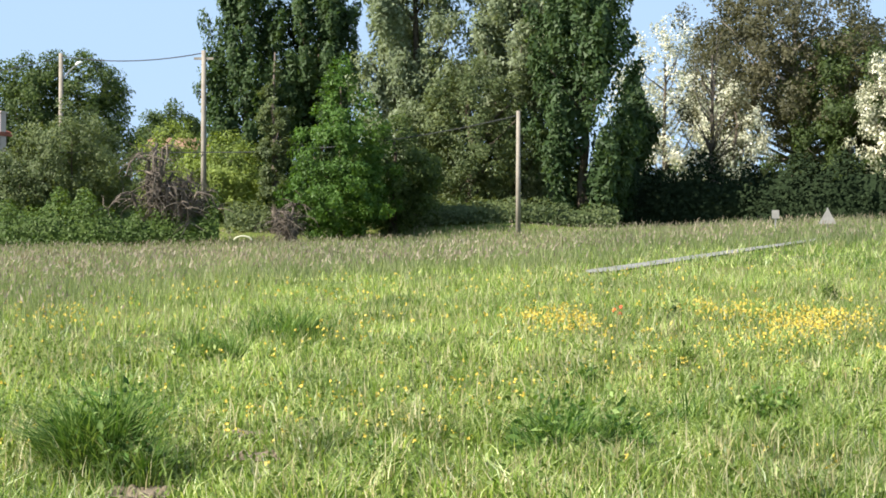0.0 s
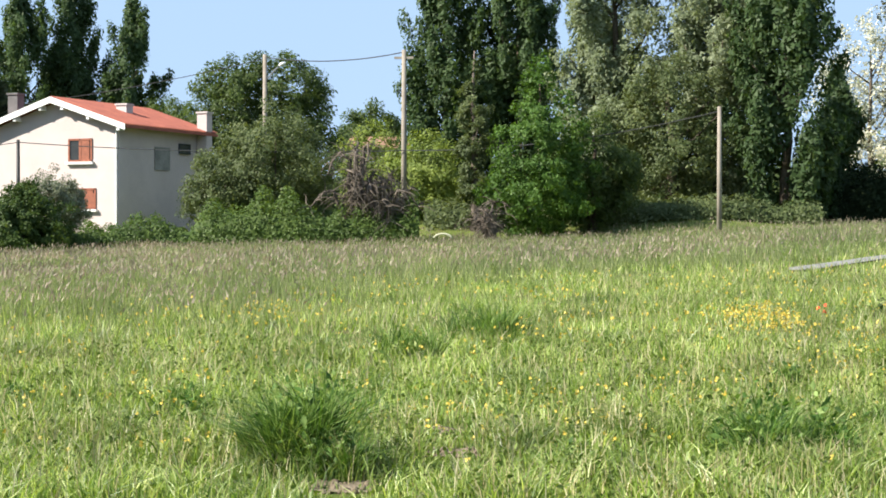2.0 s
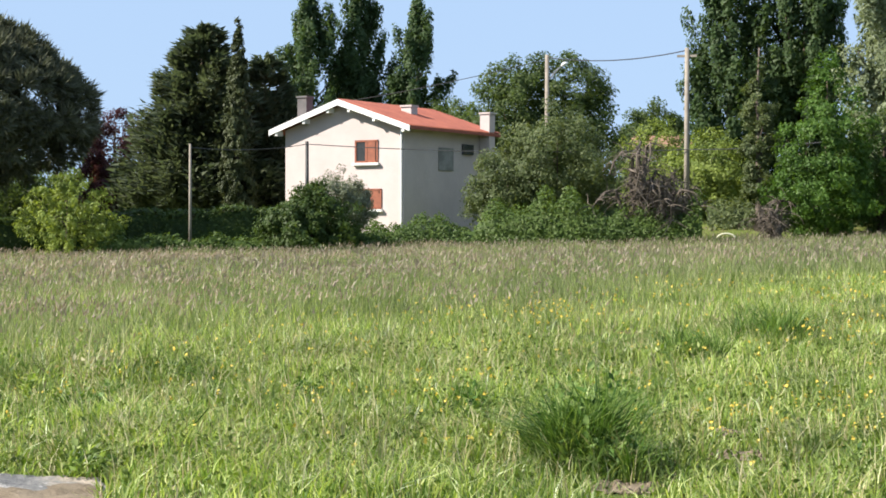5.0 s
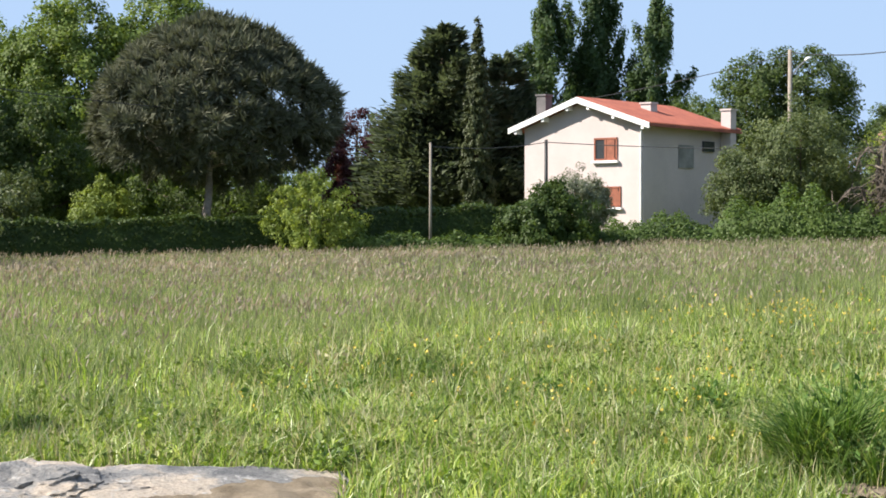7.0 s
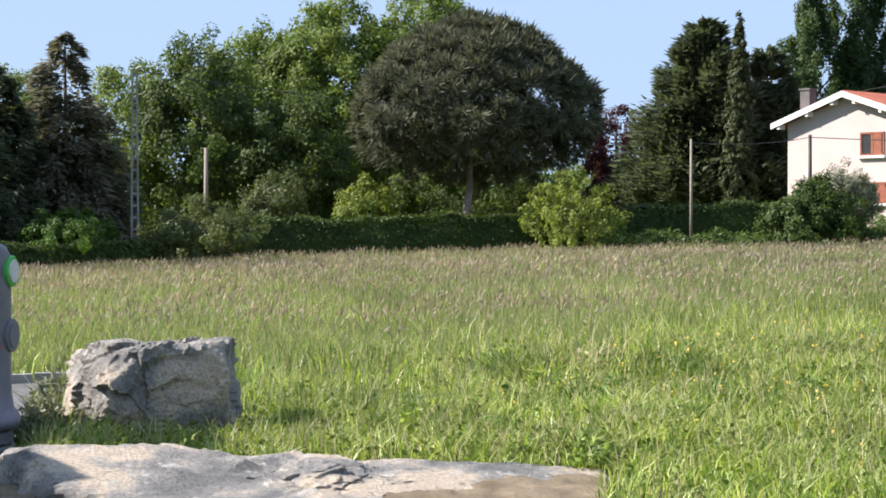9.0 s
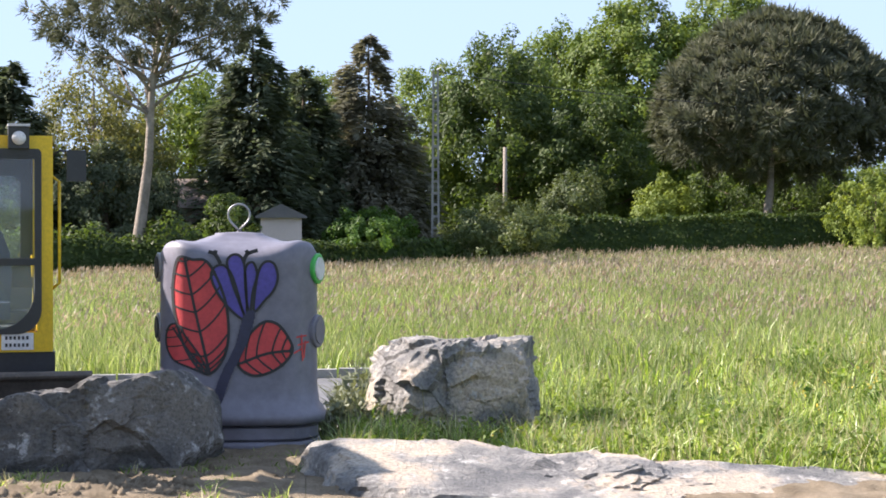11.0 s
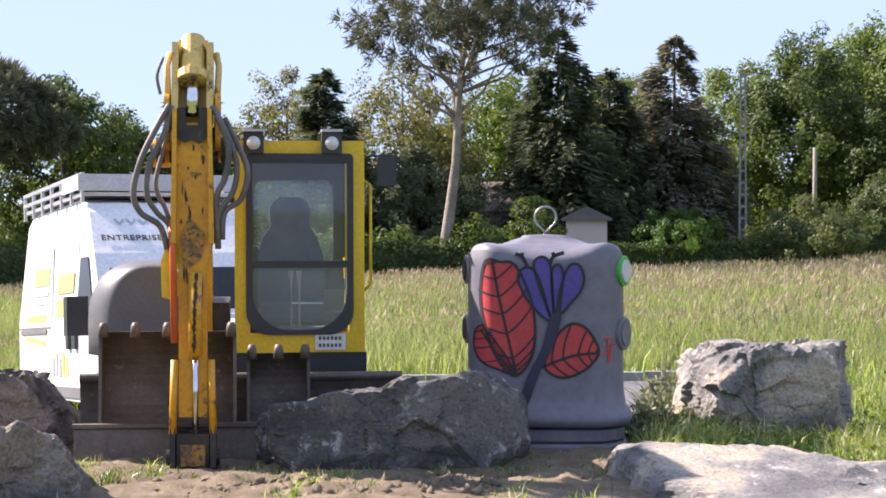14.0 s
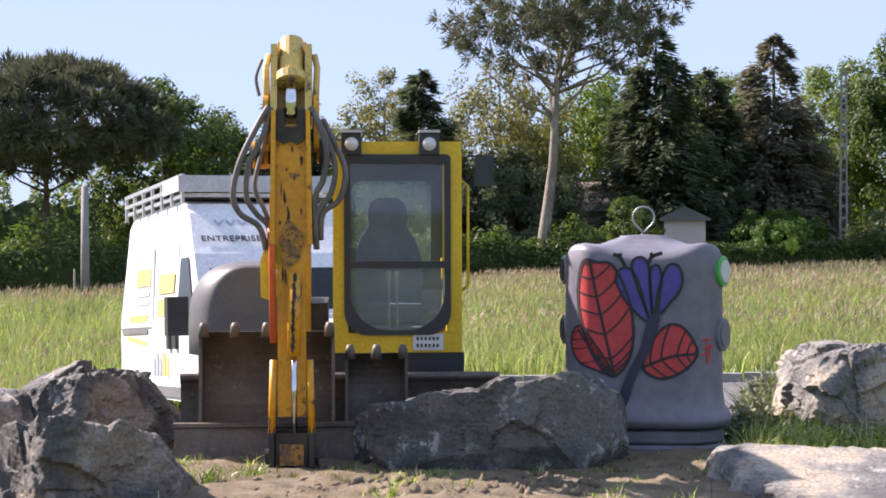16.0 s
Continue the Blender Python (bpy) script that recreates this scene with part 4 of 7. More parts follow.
tree("broad_tree", 17.2, 128, ball(9.5, 4.2, 1.5), M_BROAD, "green tree behind the roof of the house", clumps=260, spread=0.6, leaf=0.24, boughs=64, bough=0.36)
tree("olive_tree", 18.9, 91, ball(3.9, 1.25, 1.0), M_OLIVE, "small silvery olive tree before the house", clumps=110, spread=0.3, leaf=0.12, trunk=0.08, boughs=50, bough=0.4)
tree("olive_tree", 18.35, 91.5, ball(3.3, 1.1, 0.8), M_OLIVE, "small silvery olive tree before the house", clumps=90, spread=0.3, leaf=0.12, trunk=0.08, boughs=50, bough=0.4)
tree("bush", 19.7, 84, [(0.0, 1.7), (0.7, 2.3), (1.6, 2.2), (2.5, 1.6), (3.3, 0.8), (3.6, 0.1)], M_DEEPBUSH, "wide round dark green bush at the meadow's edge", "bush", clumps=420, spread=0.35, leaf=0.17, trunk=0.05, sink=0.3, boughs=60, bough=0.34)
tree("cypress", 22.05, 104.5, [(0.2, 0.75), (2.5, 1.05), (6.5, 0.9), (9.5, 0.62), (11.8, 0.3), (13.1, 0.04)], M_CYPRESS, "slim dark upright cypress", clumps=620, per=30, spread=0.2, leaf=0.17, trunk=0.12, lift=np.array([0, 0, 1.5]), lobes=0.02, boughs=40, bough=0.1, fill=1.0, stretch=2.2)
conifer_tree("cedar", 23.2, 112.5, 13.4, 5.2, 0.5, M_CONIFER, "broad dark conifer with drooping tiers", branches=330, per=190, rise=0.75, droop=0.35, power=0.6, length=0.5, width=0.2, trunk=0.3, ragged=0.3)
conifer_tree("cedar", 21.2, 114, 11.8, 4.0, 0.5, M_CONIFER, "dark conifer beside the cypress", branches=250, per=170, rise=0.75, droop=0.35, power=0.6, length=0.5, width=0.2, trunk=0.3, ragged=0.3)
tree("purple_tree", 25.9, 122, ball(9.2, 2.8, 1.0), M_PURPLE, "purple-leaved plum tree behind the hedge", clumps=200, spread=0.5, leaf=0.22, boughs=50, bough=0.4)
plume_tree("bush", 27.4, 85.5, [(0.3, 0.9), (1.2, 2.2), (2.4, 2.9), (3.6, 2.3), (4.8, 0.6)], M_YELLOWGREEN, "feathery yellow-green shrub before the hedge", plumes=130, per=90, climb=1.6, spread=0.3, leaf=0.085, droop=0.55, trunk=0.07, n_limbs=20, inner=0.2)
pine_tree("stone_pine", 30.75, 92, [(3.4, 0.6), (3.9, 3.2), (4.9, 5.6), (6.3, 6.3), (8.4, 5.7), (10.2, 4.2), (11.3, 2.6), (12.0, 0.4)], M_PINE, "great domed stone pine with a pale forked trunk", puffs=900, per=110, radius=0.66, width=0.095, trunk=0.3, bark=M_BARK_PALE, top=7.0, n_limbs=22, start=0.2, offset=(-0.8, 2.2), under=0.3)
tree("broad_tree", 30.2, 106, ball(6.5, 5.0, 0.2), M_BROAD, "low dark tree in the shade behind the stone pine", clumps=300, spread=0.5, leaf=0.2, boughs=64, bough=0.36)
tree("fresh_tree", 32.0, 118, ball(17.3, 5.8, 1.0), M_FRESH, "tall tree in fresh light green leaf", clumps=760, spread=0.7, leaf=0.27, boughs=64, bough=0.36)
tree("fresh_tree", 34.8, 116, ball(16.2, 5.4, 1.0), M_FRESH, "tall tree in fresh light green leaf", clumps=680, spread=0.7, leaf=0.27, boughs=64, bough=0.36)
tree("fresh_tree", 37.4, 118, ball(14.8, 5.0, 1.0), M_FRESH, "tall tree in fresh light green leaf", clumps=600, spread=0.7, leaf=0.27, boughs=64, bough=0.36)
tree("broad_tree", 39.3, 104, ball(12.6, 4.2, 0.6), M_BROAD, "full dark green deciduous tree", clumps=480, spread=0.6, leaf=0.24, boughs=64, bough=0.36)
tree("broad_tree", 36.2, 102, ball(9.2, 3.6, 0.4), M_BROAD, "dark green tree behind the hedge", clumps=360, spread=0.6, leaf=0.22, boughs=64, bough=0.36)
tree("broad_tree", 41.4, 108, ball(11.4, 3.6, 0.6), M_FRESH, "fresh green tree behind the ribbed pole", clumps=360, spread=0.6, leaf=0.24, boughs=64, bough=0.36)
conifer_tree("fir", 43.5, 90, 11.2, 3.59, 0.8, M_BRONZE, "bronze-green fir with level tiers", branches=250, per=150, power=0.6, ragged=0.4, droop=0.32, length=0.4, width=0.15)
tree("broad_tree", 45.4, 112, ball(11.2, 4.0, 0.6), M_FRESH, "fresh green tree behind the firs", clumps=360, spread=0.6, leaf=0.25, boughs=64, bough=0.36)
conifer_tree("fir", 47.2, 82, 11.2, 3.33, 0.5, M_CONIFER, "tall dark fir with drooping branches", branches=250, per=150, power=0.6, ragged=0.4, droop=0.32, length=0.4, width=0.15)
conifer_tree("fir", 45.6, 88, 9.6, 3.08, 0.5, M_CONIFER, "dark fir with drooping branches", branches=250, per=150, power=0.6, ragged=0.4, droop=0.32, length=0.4, width=0.15)
pine_tree("umbrella_pine", 50.85, 70, [(8.0, 0.5), (8.5, 2.6), (9.5, 3.9), (10.6, 4.1), (12.4, 3.4), (13.8, 1.9), (14.4, 0.3)], M_PINE, "tall pine with a bare pale trunk and open crown", puffs=430, per=75, radius=0.42, width=0.06, trunk=0.27, bark=M_BARK_PALE, top=11.0, n_limbs=44, start=0.52, lean=(0.75, 0.9), under=0.45, lumps=0.3)
tree("broad_tree", 49.2, 96, ball(10.0, 3.6, 0.6), M_FRESH, "fresh green tree behind the tall pine", clumps=320, spread=0.6, leaf=0.23, boughs=64, bough=0.36)
tree("spring_tree", 52.2, 82, ball(9.9, 3.7, 0.8), M_SPRING, "tree in young bronze-yellow leaf", clumps=340, per=34, spread=0.55, leaf=0.18, bark=M_BARK_PALE, n_limbs=18, bare=0.12, boughs=64, bough=0.36)
tree("spring_tree", 55.9, 84, ball(9.6, 3.2, 0.8), M_SPRING, "tree in young bronze-yellow leaf", clumps=330, per=34, spread=0.5, leaf=0.18, bark=M_BARK_PALE, boughs=64, bough=0.36)
conifer_tree("fir", 54.7, 78, 9.2, 2.44, 0.5, M_CONIFER, "dark pointed fir behind the digger", branches=250, per=150, power=0.6, ragged=0.4, droop=0.32, length=0.4, width=0.15)
conifer_tree("fir", 58.8, 80, 9.4, 3.08, 0.5, M_CONIFER, "dark fir behind the digger", branches=250, per=150, power=0.6, ragged=0.4, droop=0.32, length=0.4, width=0.15)
tree("broad_tree", 62.9, 72, ball(8.2, 2.9, 0.6), M_BROAD, "dark green tree behind the van", clumps=320, spread=0.45, leaf=0.19, boughs=64, bough=0.36)
tree("broad_tree", 61.0, 82, ball(7.6, 3.0, 0.5), M_BROAD, "dark green tree behind the van", clumps=280, spread=0.45, leaf=0.19, boughs=64, bough=0.36)
pine_tree("stone_pine", 66.7, 66, [(4.6, 0.5), (5.0, 3.2), (5.7, 4.3), (6.9, 3.9), (7.9, 2.6), (8.5, 0.4)], M_PINE, "dark stone pine with a leaning trunk", puffs=420, per=110, radius=0.52, width=0.075, trunk=0.2, top=6.3, n_limbs=30, start=0.25, lean=(0.5, 0), under=0.35)
tree("broad_tree", 57.0, 74, ball(5.0, 3.2, 0.2), M_BROAD, "low dark green tree behind the digger", clumps=240, spread=0.45, leaf=0.18, boughs=64, bough=0.36)
tree("broad_tree", 51.8, 78, ball(5.4, 3.4, 0.2), M_CONIFER, "dark evergreen screen before a pale house", clumps=300, spread=0.45, leaf=0.18, boughs=64, bough=0.36)
tree("bush", 39.2, 80.5, ball(3.0, 2.6, 0.0), M_GREYBUSH, "large round grey-green bush by the ribbed pole", "bush", clumps=420, spread=0.32, leaf=0.13, trunk=0.05, sink=0.2, boughs=50, bough=0.4)
tree("bush", 36.8, 93, ball(4.3, 1.9, 0.2), M_GREYBUSH, "greyish bush behind the clipped hedge", "bush", clumps=180, spread=0.4, leaf=0.15, trunk=0.05, boughs=50, bough=0.4)
tree("bush", 34.0, 92, ball(3.6, 1.5, 0.2), M_YELLOWGREEN, "light green bush behind the clipped hedge", "bush", clumps=160, spread=0.35, leaf=0.15, trunk=0.05, boughs=50, bough=0.4)
tree("bush", 43.4, 79, ball(2.6, 2.1, 0.0), M_MAPLE, "bright green laurel bush", "bush", clumps=240, spread=0.3, leaf=0.16, trunk=0.05, boughs=50, bough=0.4)
tree("bush", 48.0, 66, ball(3.3, 1.05, 0.0), M_BROAD, "clipped dark green bush behind the container", "bush", clumps=140, spread=0.25, leaf=0.12, trunk=0.05, boughs=50, bough=0.4)
tree("broad_tree", -17.0, 110, ball(12, 5.0, 0.5), M_BROAD, "dark green tree beyond the lane", clumps=360, spread=0.6, leaf=0.24, boughs=64, bough=0.36)

# first hedge: its darkness is mostly leaf colour, standing in for tree shade
hedge("hedge", [(-6.4, 101), (-9.0, 100), (-13.8, 98), (-18, 98)], 3.6, 4.5, M_SHADEHEDGE, "tall dark hedge in deep shade", 330, 0.2)
hedge("bramble_bank", [(7.2, 84.5), (9.5, 84.5), (12.0, 85), (14.2, 86)], 2.1, 3.6, M_IVY, "overgrown bramble bank along the meadow", 620, 0.12, 0.2)
hedge("bramble_bank", [(13.8, 86), (16, 86.5), (17.8, 87)], 1.3, 3.2, M_IVY, "lower bramble bank before the white house", 560, 0.12, 0.2)
hedge("low_hedge", [(17.5, 86), (20, 85), (23.0, 85), (26.5, 85)], 1.0, 1.6, M_IVY, "low ragged hedge at the meadow's edge", 260, 0.13)
hedge("clipped_hedge", [(20.9, 90.8), (24.5, 89.5), (28, 88), (33, 87), (38.5, 86.5)], 2.0, 1.5, M_HEDGE, "long clipped hedge with a sunlit top", 380, 0.13, 0.04, clipped=True)
hedge("clipped_hedge", [(40.6, 80), (43, 77.5), (46.0, 76)], 1.2, 1.4, M_HEDGE, "low clipped hedge by the ribbed pole", 300, 0.13, 0.06, clipped=True)
hedge("hedge", [(47.0, 72), (50, 70), (54, 68), (58, 66)], 2.1, 2.0, M_BROAD, "dark hedge behind the meadow", 330, 0.14)
hedge("hedge", [(57.5, 66), (62, 62), (66, 60), (72, 58)], 2.4, 2.2, M_BROAD, "dark overgrown hedge behind the van", 330, 0.14)
hedge("undergrowth", [(-5.5, 94), (-2, 93), (2, 92), (7, 92)], 1.2, 4.0, M_GREYBUSH, "rough undergrowth below the trees", 300, 0.15, category="undergrowth")
woods = [(a, 150) for a in range(-24, 80, 8)]
hedge("distant_woods", woods, 6.5, 10.0, M_BROAD, "continuous dark belt of distant woodland", 110, 0.45, 0.2, "woods")

# ---- clods and small stones on the soil ----
def pebble(name, mat, n, a0, a1, r0, r1, s0, s1, seed, label, category):
    g = np.random.default_rng(seed)
    ico = bmesh.new()
    bmesh.ops.create_icosphere(ico, subdivisions=1, radius=1.0)
    base = np.array([v.co for v in ico.verts])
    tri = np.array([[v.index for v in f.verts] for f in ico.faces])
    ico.free()
    pieces = []
    for k in range(n):
        p = at(g.uniform(a0, a1), g.uniform(r0, r1))
        s = g.uniform(s0, s1) * g.uniform(0.6, 1.3, 3)
        pieces.append((base * (1 + 0.28 * g.normal(size=(len(base), 1))) * s + np.array(p) + np.array([0, 0, s[2] * 0.4]), tri))
    return tagged(put(np_mesh(name, *joined(pieces), mat), name), label, category, kind="stuff")


pebble("clods", M_SOIL, 1500, 45.5, 70, 11.8, 15.5, 0.008, 0.032, 61, "loose brown clods of dug soil", "soil")
pebble("clods", M_SOIL, 320, 49.0, 57, 12.1, 12.9, 0.012, 0.05, 62, "heaped brown clods of dug soil", "soil")
for a_, r_, q_ in BARE[:3]:
    w_ = math.degrees(q_ / r_)
    pebble("clods", M_SOIL, 60, a_ - w_, a_ + w_, r_ - q_, r_ + 0.6 * q_, 0.008, 0.035, 64, "dark crumbs of bare soil in the meadow", "soil")
pebble("clods", M_SOIL, 160, 32.8, 36.2, 12.8, 13.7, 0.012, 0.04, 63, "loose brown clods by the slab", "soil")

tuft(26.8, 21.5, 0.35, 1.25, 40, M_STRAW, "tall pale wild oats standing over the grass", "wild_oat", "wild oat", 40)
tuft(-7.4, 30.5, 0.15, 0.8, 60, M_BROAD, "tall dark thistle stalk in the meadow", "thistle", "weed", 50)
tuft(-12.3, 36, 0.15, 0.9, 40, M_BROAD, "tall dark thistle stalk in the meadow", "thistle", "weed", 30)
tuft(38.75, 15.1, 0.22, 0.24, 24, M_YELLOW, "small yellow flowers at the foot of a boulder", "yellow_flowers", "flowers", 24)
tuft(38.9, 15.0, 0.3, 0.2, 120, M_FRESH, "low green weeds before the boulder", "weed", "weed", 60)
bm = bmesh.new()
tube(bm, [(0.4 * math.cos(a), 0, 0.22 * math.sin(a) + 0.35) for a in np.linspace(0.1, 3.0, 12)], 0.045, 8)
arch = part("plastic_pipe", bm, M_BLOSSOM, smooth=True)
arch.location = at(6.42, 80, 0.1)
tagged(arch, "short bent white pipe lying at the meadow's edge", "pipe")
for a_, r_, q_ in ((59.9, 13.1, 0.3), (57.6, 13.0, 0.35), (55.6, 12.9, 0.3), (49.0, 13.3, 0.45), (47.0, 13.6, 0.4), (53.5, 12.4, 0.35), (61.5, 13.2, 0.25), (45.8, 14.6, 0.35)):
    tuft(a_, r_, q_, 0.16, 130, M_FRESH, "short sprigs of fresh grass on the soil")


# ---- house ----
M_WALL = surface("house_render", (0.56, 0.475, 0.455), (0.5, 0.425, 0.405), 0.7, 30.0, 0.9, bump=0.15)
M_TILE = surface("roof_tiles", (0.34, 0.1, 0.06), (0.25, 0.07, 0.045), 1.1, 12.0, 0.85, bump=0.4, dist=0.03)
M_WHITE = surface("white_paint", (0.78, 0.78, 0.76), (0.68, 0.68, 0.66), 1.5, 30.0, 0.6, bump=0.1)
M_WOOD_RED = surface("red_brown_wood", (0.3, 0.09, 0.045), (0.2, 0.06, 0.03), 3.0, 25.0, 0.6)
M_DARKGLASS = surface("window_glass", (0.05, 0.055, 0.06), (0.03, 0.033, 0.037), 1.0, 20.0, 0.12, bump=0)
M_POLEWOOD = surface("weathered_pole_wood", (0.31, 0.27, 0.22), (0.2, 0.17, 0.14), 1.0, 18.0, 0.9, bump=0.5)
M_CONCRETE = surface("pole_concrete", (0.3, 0.29, 0.27), (0.2, 0.19, 0.18), 1.5, 25.0, 0.9, bump=0.4)
M_STEEL = surface("steel", (0.35, 0.35, 0.35), (0.25, 0.25, 0.25), 3.0, 30.0, 0.45, 0.7, bump=0.1)
M_CABLE = surface("cable", (0.03, 0.03, 0.03), (0.02, 0.02, 0.02), 3.0, 30.0, 0.6, bump=0)

M_GREYCHIM = surface("grey_render", (0.16, 0.15, 0.15), (0.11, 0.105, 0.105), 1.0, 25.0, 0.9)
c_right, c_left = at_z(16.74, 98.0, 0), at_z(20.54, 102.6, 0)
u_dir = (c_right - c_left).normalized()
v_dir = Vector((-u_dir.y, u_dir.x, 0))
if v_dir.dot(c_right) < 0:
    v_dir = -v_dir
HW, HL, H0, EAVE, APEX = (c_right - c_left).length, 9.0, 1.2, 6.6, 7.95
house_m = Matrix(((u_dir.x, v_dir.x, 0, c_left.x), (u_dir.y, v_dir.y, 0, c_left.y), (0, 0, 1, H0), (0, 0, 0, 1)))
house = thing("house", house_m, "white two-storey house with a low red tiled gable roof", "house")
bm = bmesh.new()
prism(bm, [(0, -1), (HW, -1), (HW, EAVE), (HW / 2, APEX), (0, EAVE)], 0.0, HL, "y")
wall = part("wall", bm, M_WALL, house, "pale rendered wall")
slope = (APEX - EAVE) / (HW / 2)
over, front = 0.75, 0.55
for s, nm in ((-1, "roof"), (1, "roof")):
    bm = bmesh.new()
    e, m_ = (-over if s < 0 else HW + over), HW / 2
    ze = EAVE - over * slope + 0.08
    prism(bm, [(e, ze), (m_, APEX + 0.08), (m_, APEX + 0.26), (e, ze + 0.18)], -front, HL + 0.5, "y")
    roof = part("roof", bm, M_TILE, house, "red clay tiles")
    bm = bmesh.new()
    for k in range(44):
        y = -front + 0.1 + k * (HL + 1.1) / 44
        tube(bm, [(e, y, ze + 0.19), (m_, y, APEX + 0.27)], 0.07, 5)
    tagged(part("tile_ribbing", bm, M_TILE, roof), kind="stuff")
    bm = bmesh.new()
    prism(bm, [(e, ze - 0.12), (m_, APEX - 0.06), (m_, APEX + 0.28), (e, ze + 0.2)], -front - 0.06, -front - 0.005, "y")
    part("bargeboard", bm, M_WHITE, house, "white painted bargeboard")
    for q in (0.1, 0.5, 0.85):
        bm = bmesh.new()
        x = e + (m_ - e) * q
        zz = ze + (APEX + 0.08 - ze) * q
        box(bm, x - 0.09, x + 0.09, -front + 0.01, -0.003, zz - 0.3, zz - 0.02)
        part("purlin", bm, M_WHITE, house, "white purlin end")


def house_window(x0, x1, z0, z1, parent):
    bm = bmesh.new()
    box(bm, x0, x1, -0.02, 0.10, z0, z1)
    w = part("window", bm, M_DARKGLASS, parent, "dark glazed window")
    bm = bmesh.new()
    t = 0.1
    for a, b, c, d in ((x0, x1, z1 - t, z1), (x0, x1, z0, z0 + t), (x0, x0 + t, z0, z1), (x1 - t, x1, z0, z1), ((x0 + x1) / 2 - t * 0.7, (x0 + x1) / 2 + t * 0.7, z0, z1), (x0 + (x1 - x0) * 0.55, x1 - 0.1, z0 + 0.05, z0 + (z1 - z0) * 0.75)):
        if b - a > 0.5 and d - c > 0.5:
            continue
        box(bm, a, b, -0.06, -0.021, c, d)
    part("frame", bm, M_WOOD_RED, w, "red-brown wooden frame")
    bm = bmesh.new()
    box(bm, x0 + (x1 - x0) * 0.45, x1 - 0.18, -0.045, -0.022, z0 + 0.1, z1 - 0.12)
    part("shutter", bm, M_WOOD_RED, w, "red-brown inner shutter")
    bm = bmesh.new()
    box(bm, x0 - 0.1, x1 + 0.1, -0.2, -0.004, z0 - 0.14, z0 - 0.004)
    part("sill", bm, M_WHITE, w, "white sill")


house_window(HW * 0.60, HW * 0.60 + 1.55, 4.65, 5.92, house)
house_window(HW * 0.66, HW * 0.66 + 1.3, 2.05, 3.2, house)
bm = bmesh.new()
box(bm, HW + 0.003, HW + 0.06, 3.6, 5.2, 4.3, 5.6)
part("shutter", bm, M_CONCRETE, house, "grey closed side shutters")
bm = bmesh.new()
box(bm, HW + 0.003, HW + 0.12, 6.2, 7.4, 5.3, 5.9)
part("window", bm, M_DARKGLASS, house, "small dark side window")
bm = bmesh.new()
tube(bm, [(HW - 0.12, -0.07, 0.0), (HW - 0.12, -0.07, EAVE - 0.2)], 0.05, 8)
part("downpipe", bm, M_WHITE, house)
for x, y, z0, z1, w in ((HW * 0.72, 4.1, 6.6, 8.0, 0.34), (HW + 0.4, 8.5, 5.2, 7.75, 0.32), (0.45, 1.3, 5.8, 8.55, 0.32)):
    bm = bmesh.new()
    box(bm, x - w, x + w, y - w, y + w, z0, z1)
    box(bm, x - w - 0.06, x + w + 0.06, y - w - 0.06, y + w + 0.06, z1, z1 + 0.1)
    part("chimney", bm, M_WALL if x > 1 else M_GREYCHIM, house, "pale square chimney" if x > 1 else "dark grey chimney")

far_house = thing("house", Matrix.Translation(at(8.5, 165, -0.9)) @ pose(0, 0, 0, 0, 0, 15), "far house with an orange tiled roof behind trees", "house")
bm = bmesh.new()
box(bm, -2.3, 2.3, -3, 3, -1, 8.2)
part("wall", bm, M_WALL, far_house)
bm = bmesh.new()
prism(bm, [(-3.6, 8.2), (3.6, 8.2), (0, 9.4)], -2.6, 2.6, "x")
part("roof", bm, surface("orange_tiles", (0.3, 0.17, 0.1), (0.24, 0.13, 0.08), 1.0, 10.0, 0.9), far_house, "orange tiled roof")
white_house = thing("house", Matrix.Translation(at(1.2, 128)) @ pose(0, 0, 0, 0, 0, 5), "white house glimpsed between willow branches", "house")
bm = bmesh.new()
box(bm, -1.6, 1.2, -3, 3, -1, 6.2)
part("wall", bm, M_WHITE, white_house)
bm = bmesh.new()
prism(bm, [(-3.3, 6.2), (3.3, 6.2), (0, 6.6)], -1.8, 1.4, "x")
part("roof", bm, M_WHITE, white_house, "low white roof")
pale_house = thing("house", Matrix.Translation(at(49.8, 84)) @ pose(0, 0, 0, 0, 0, 40), "pale low house half hidden by firs", "house")
bm = bmesh.new()
box(bm, -6.0, 4.5, -3, 3, -0.5, 3.0)
part("wall", bm, M_WALL, pale_house)
bm = bmesh.new()
prism(bm, [(-3.8, 2.9), (3.8, 2.9), (0, 4.3)], -6.5, 5.0, "x")
part("roof", bm, surface("grey_brown_tiles", (0.2, 0.15, 0.12), (0.13, 0.1, 0.08), 1.0, 10.0, 0.9), pale_house, "grey-brown tiled roof")

shed = thing("shed", Matrix.Translation(at(46.25, 71)) @ pose(0, 0, 0, 0, 0, 46), "small whitewashed shed half hidden behind hedges", "shed")
bm = bmesh.new()
box(bm, -0.85, 0.75, -1.2, 1.2, -0.3, 2.35)
part("wall", bm, M_WALL, shed)
bm = bmesh.new()
prism(bm, [(-1.05, 2.3), (0.95, 2.3), (0.95, 2.38), (-0.05, 2.85), (-1.05, 2.38)], -1.4, 1.4, "y")
part("roof", bm, M_GREYCHIM, shed, "low dark roof")


# ---- poles and wires ----
def pole(name, az, r, top, rad, mat, label, sides=10, sink=0.4):
    p = at(az, r, -sink)
    t = thing(name, Matrix.Translation(p), label, "pole")
    bm = bmesh.new()
    tube(bm, [(0, 0, 0), (0, 0, top - p.z)], [rad, rad * 0.72], sides)
    part("shaft", bm, mat, t, smooth=True)
    return t


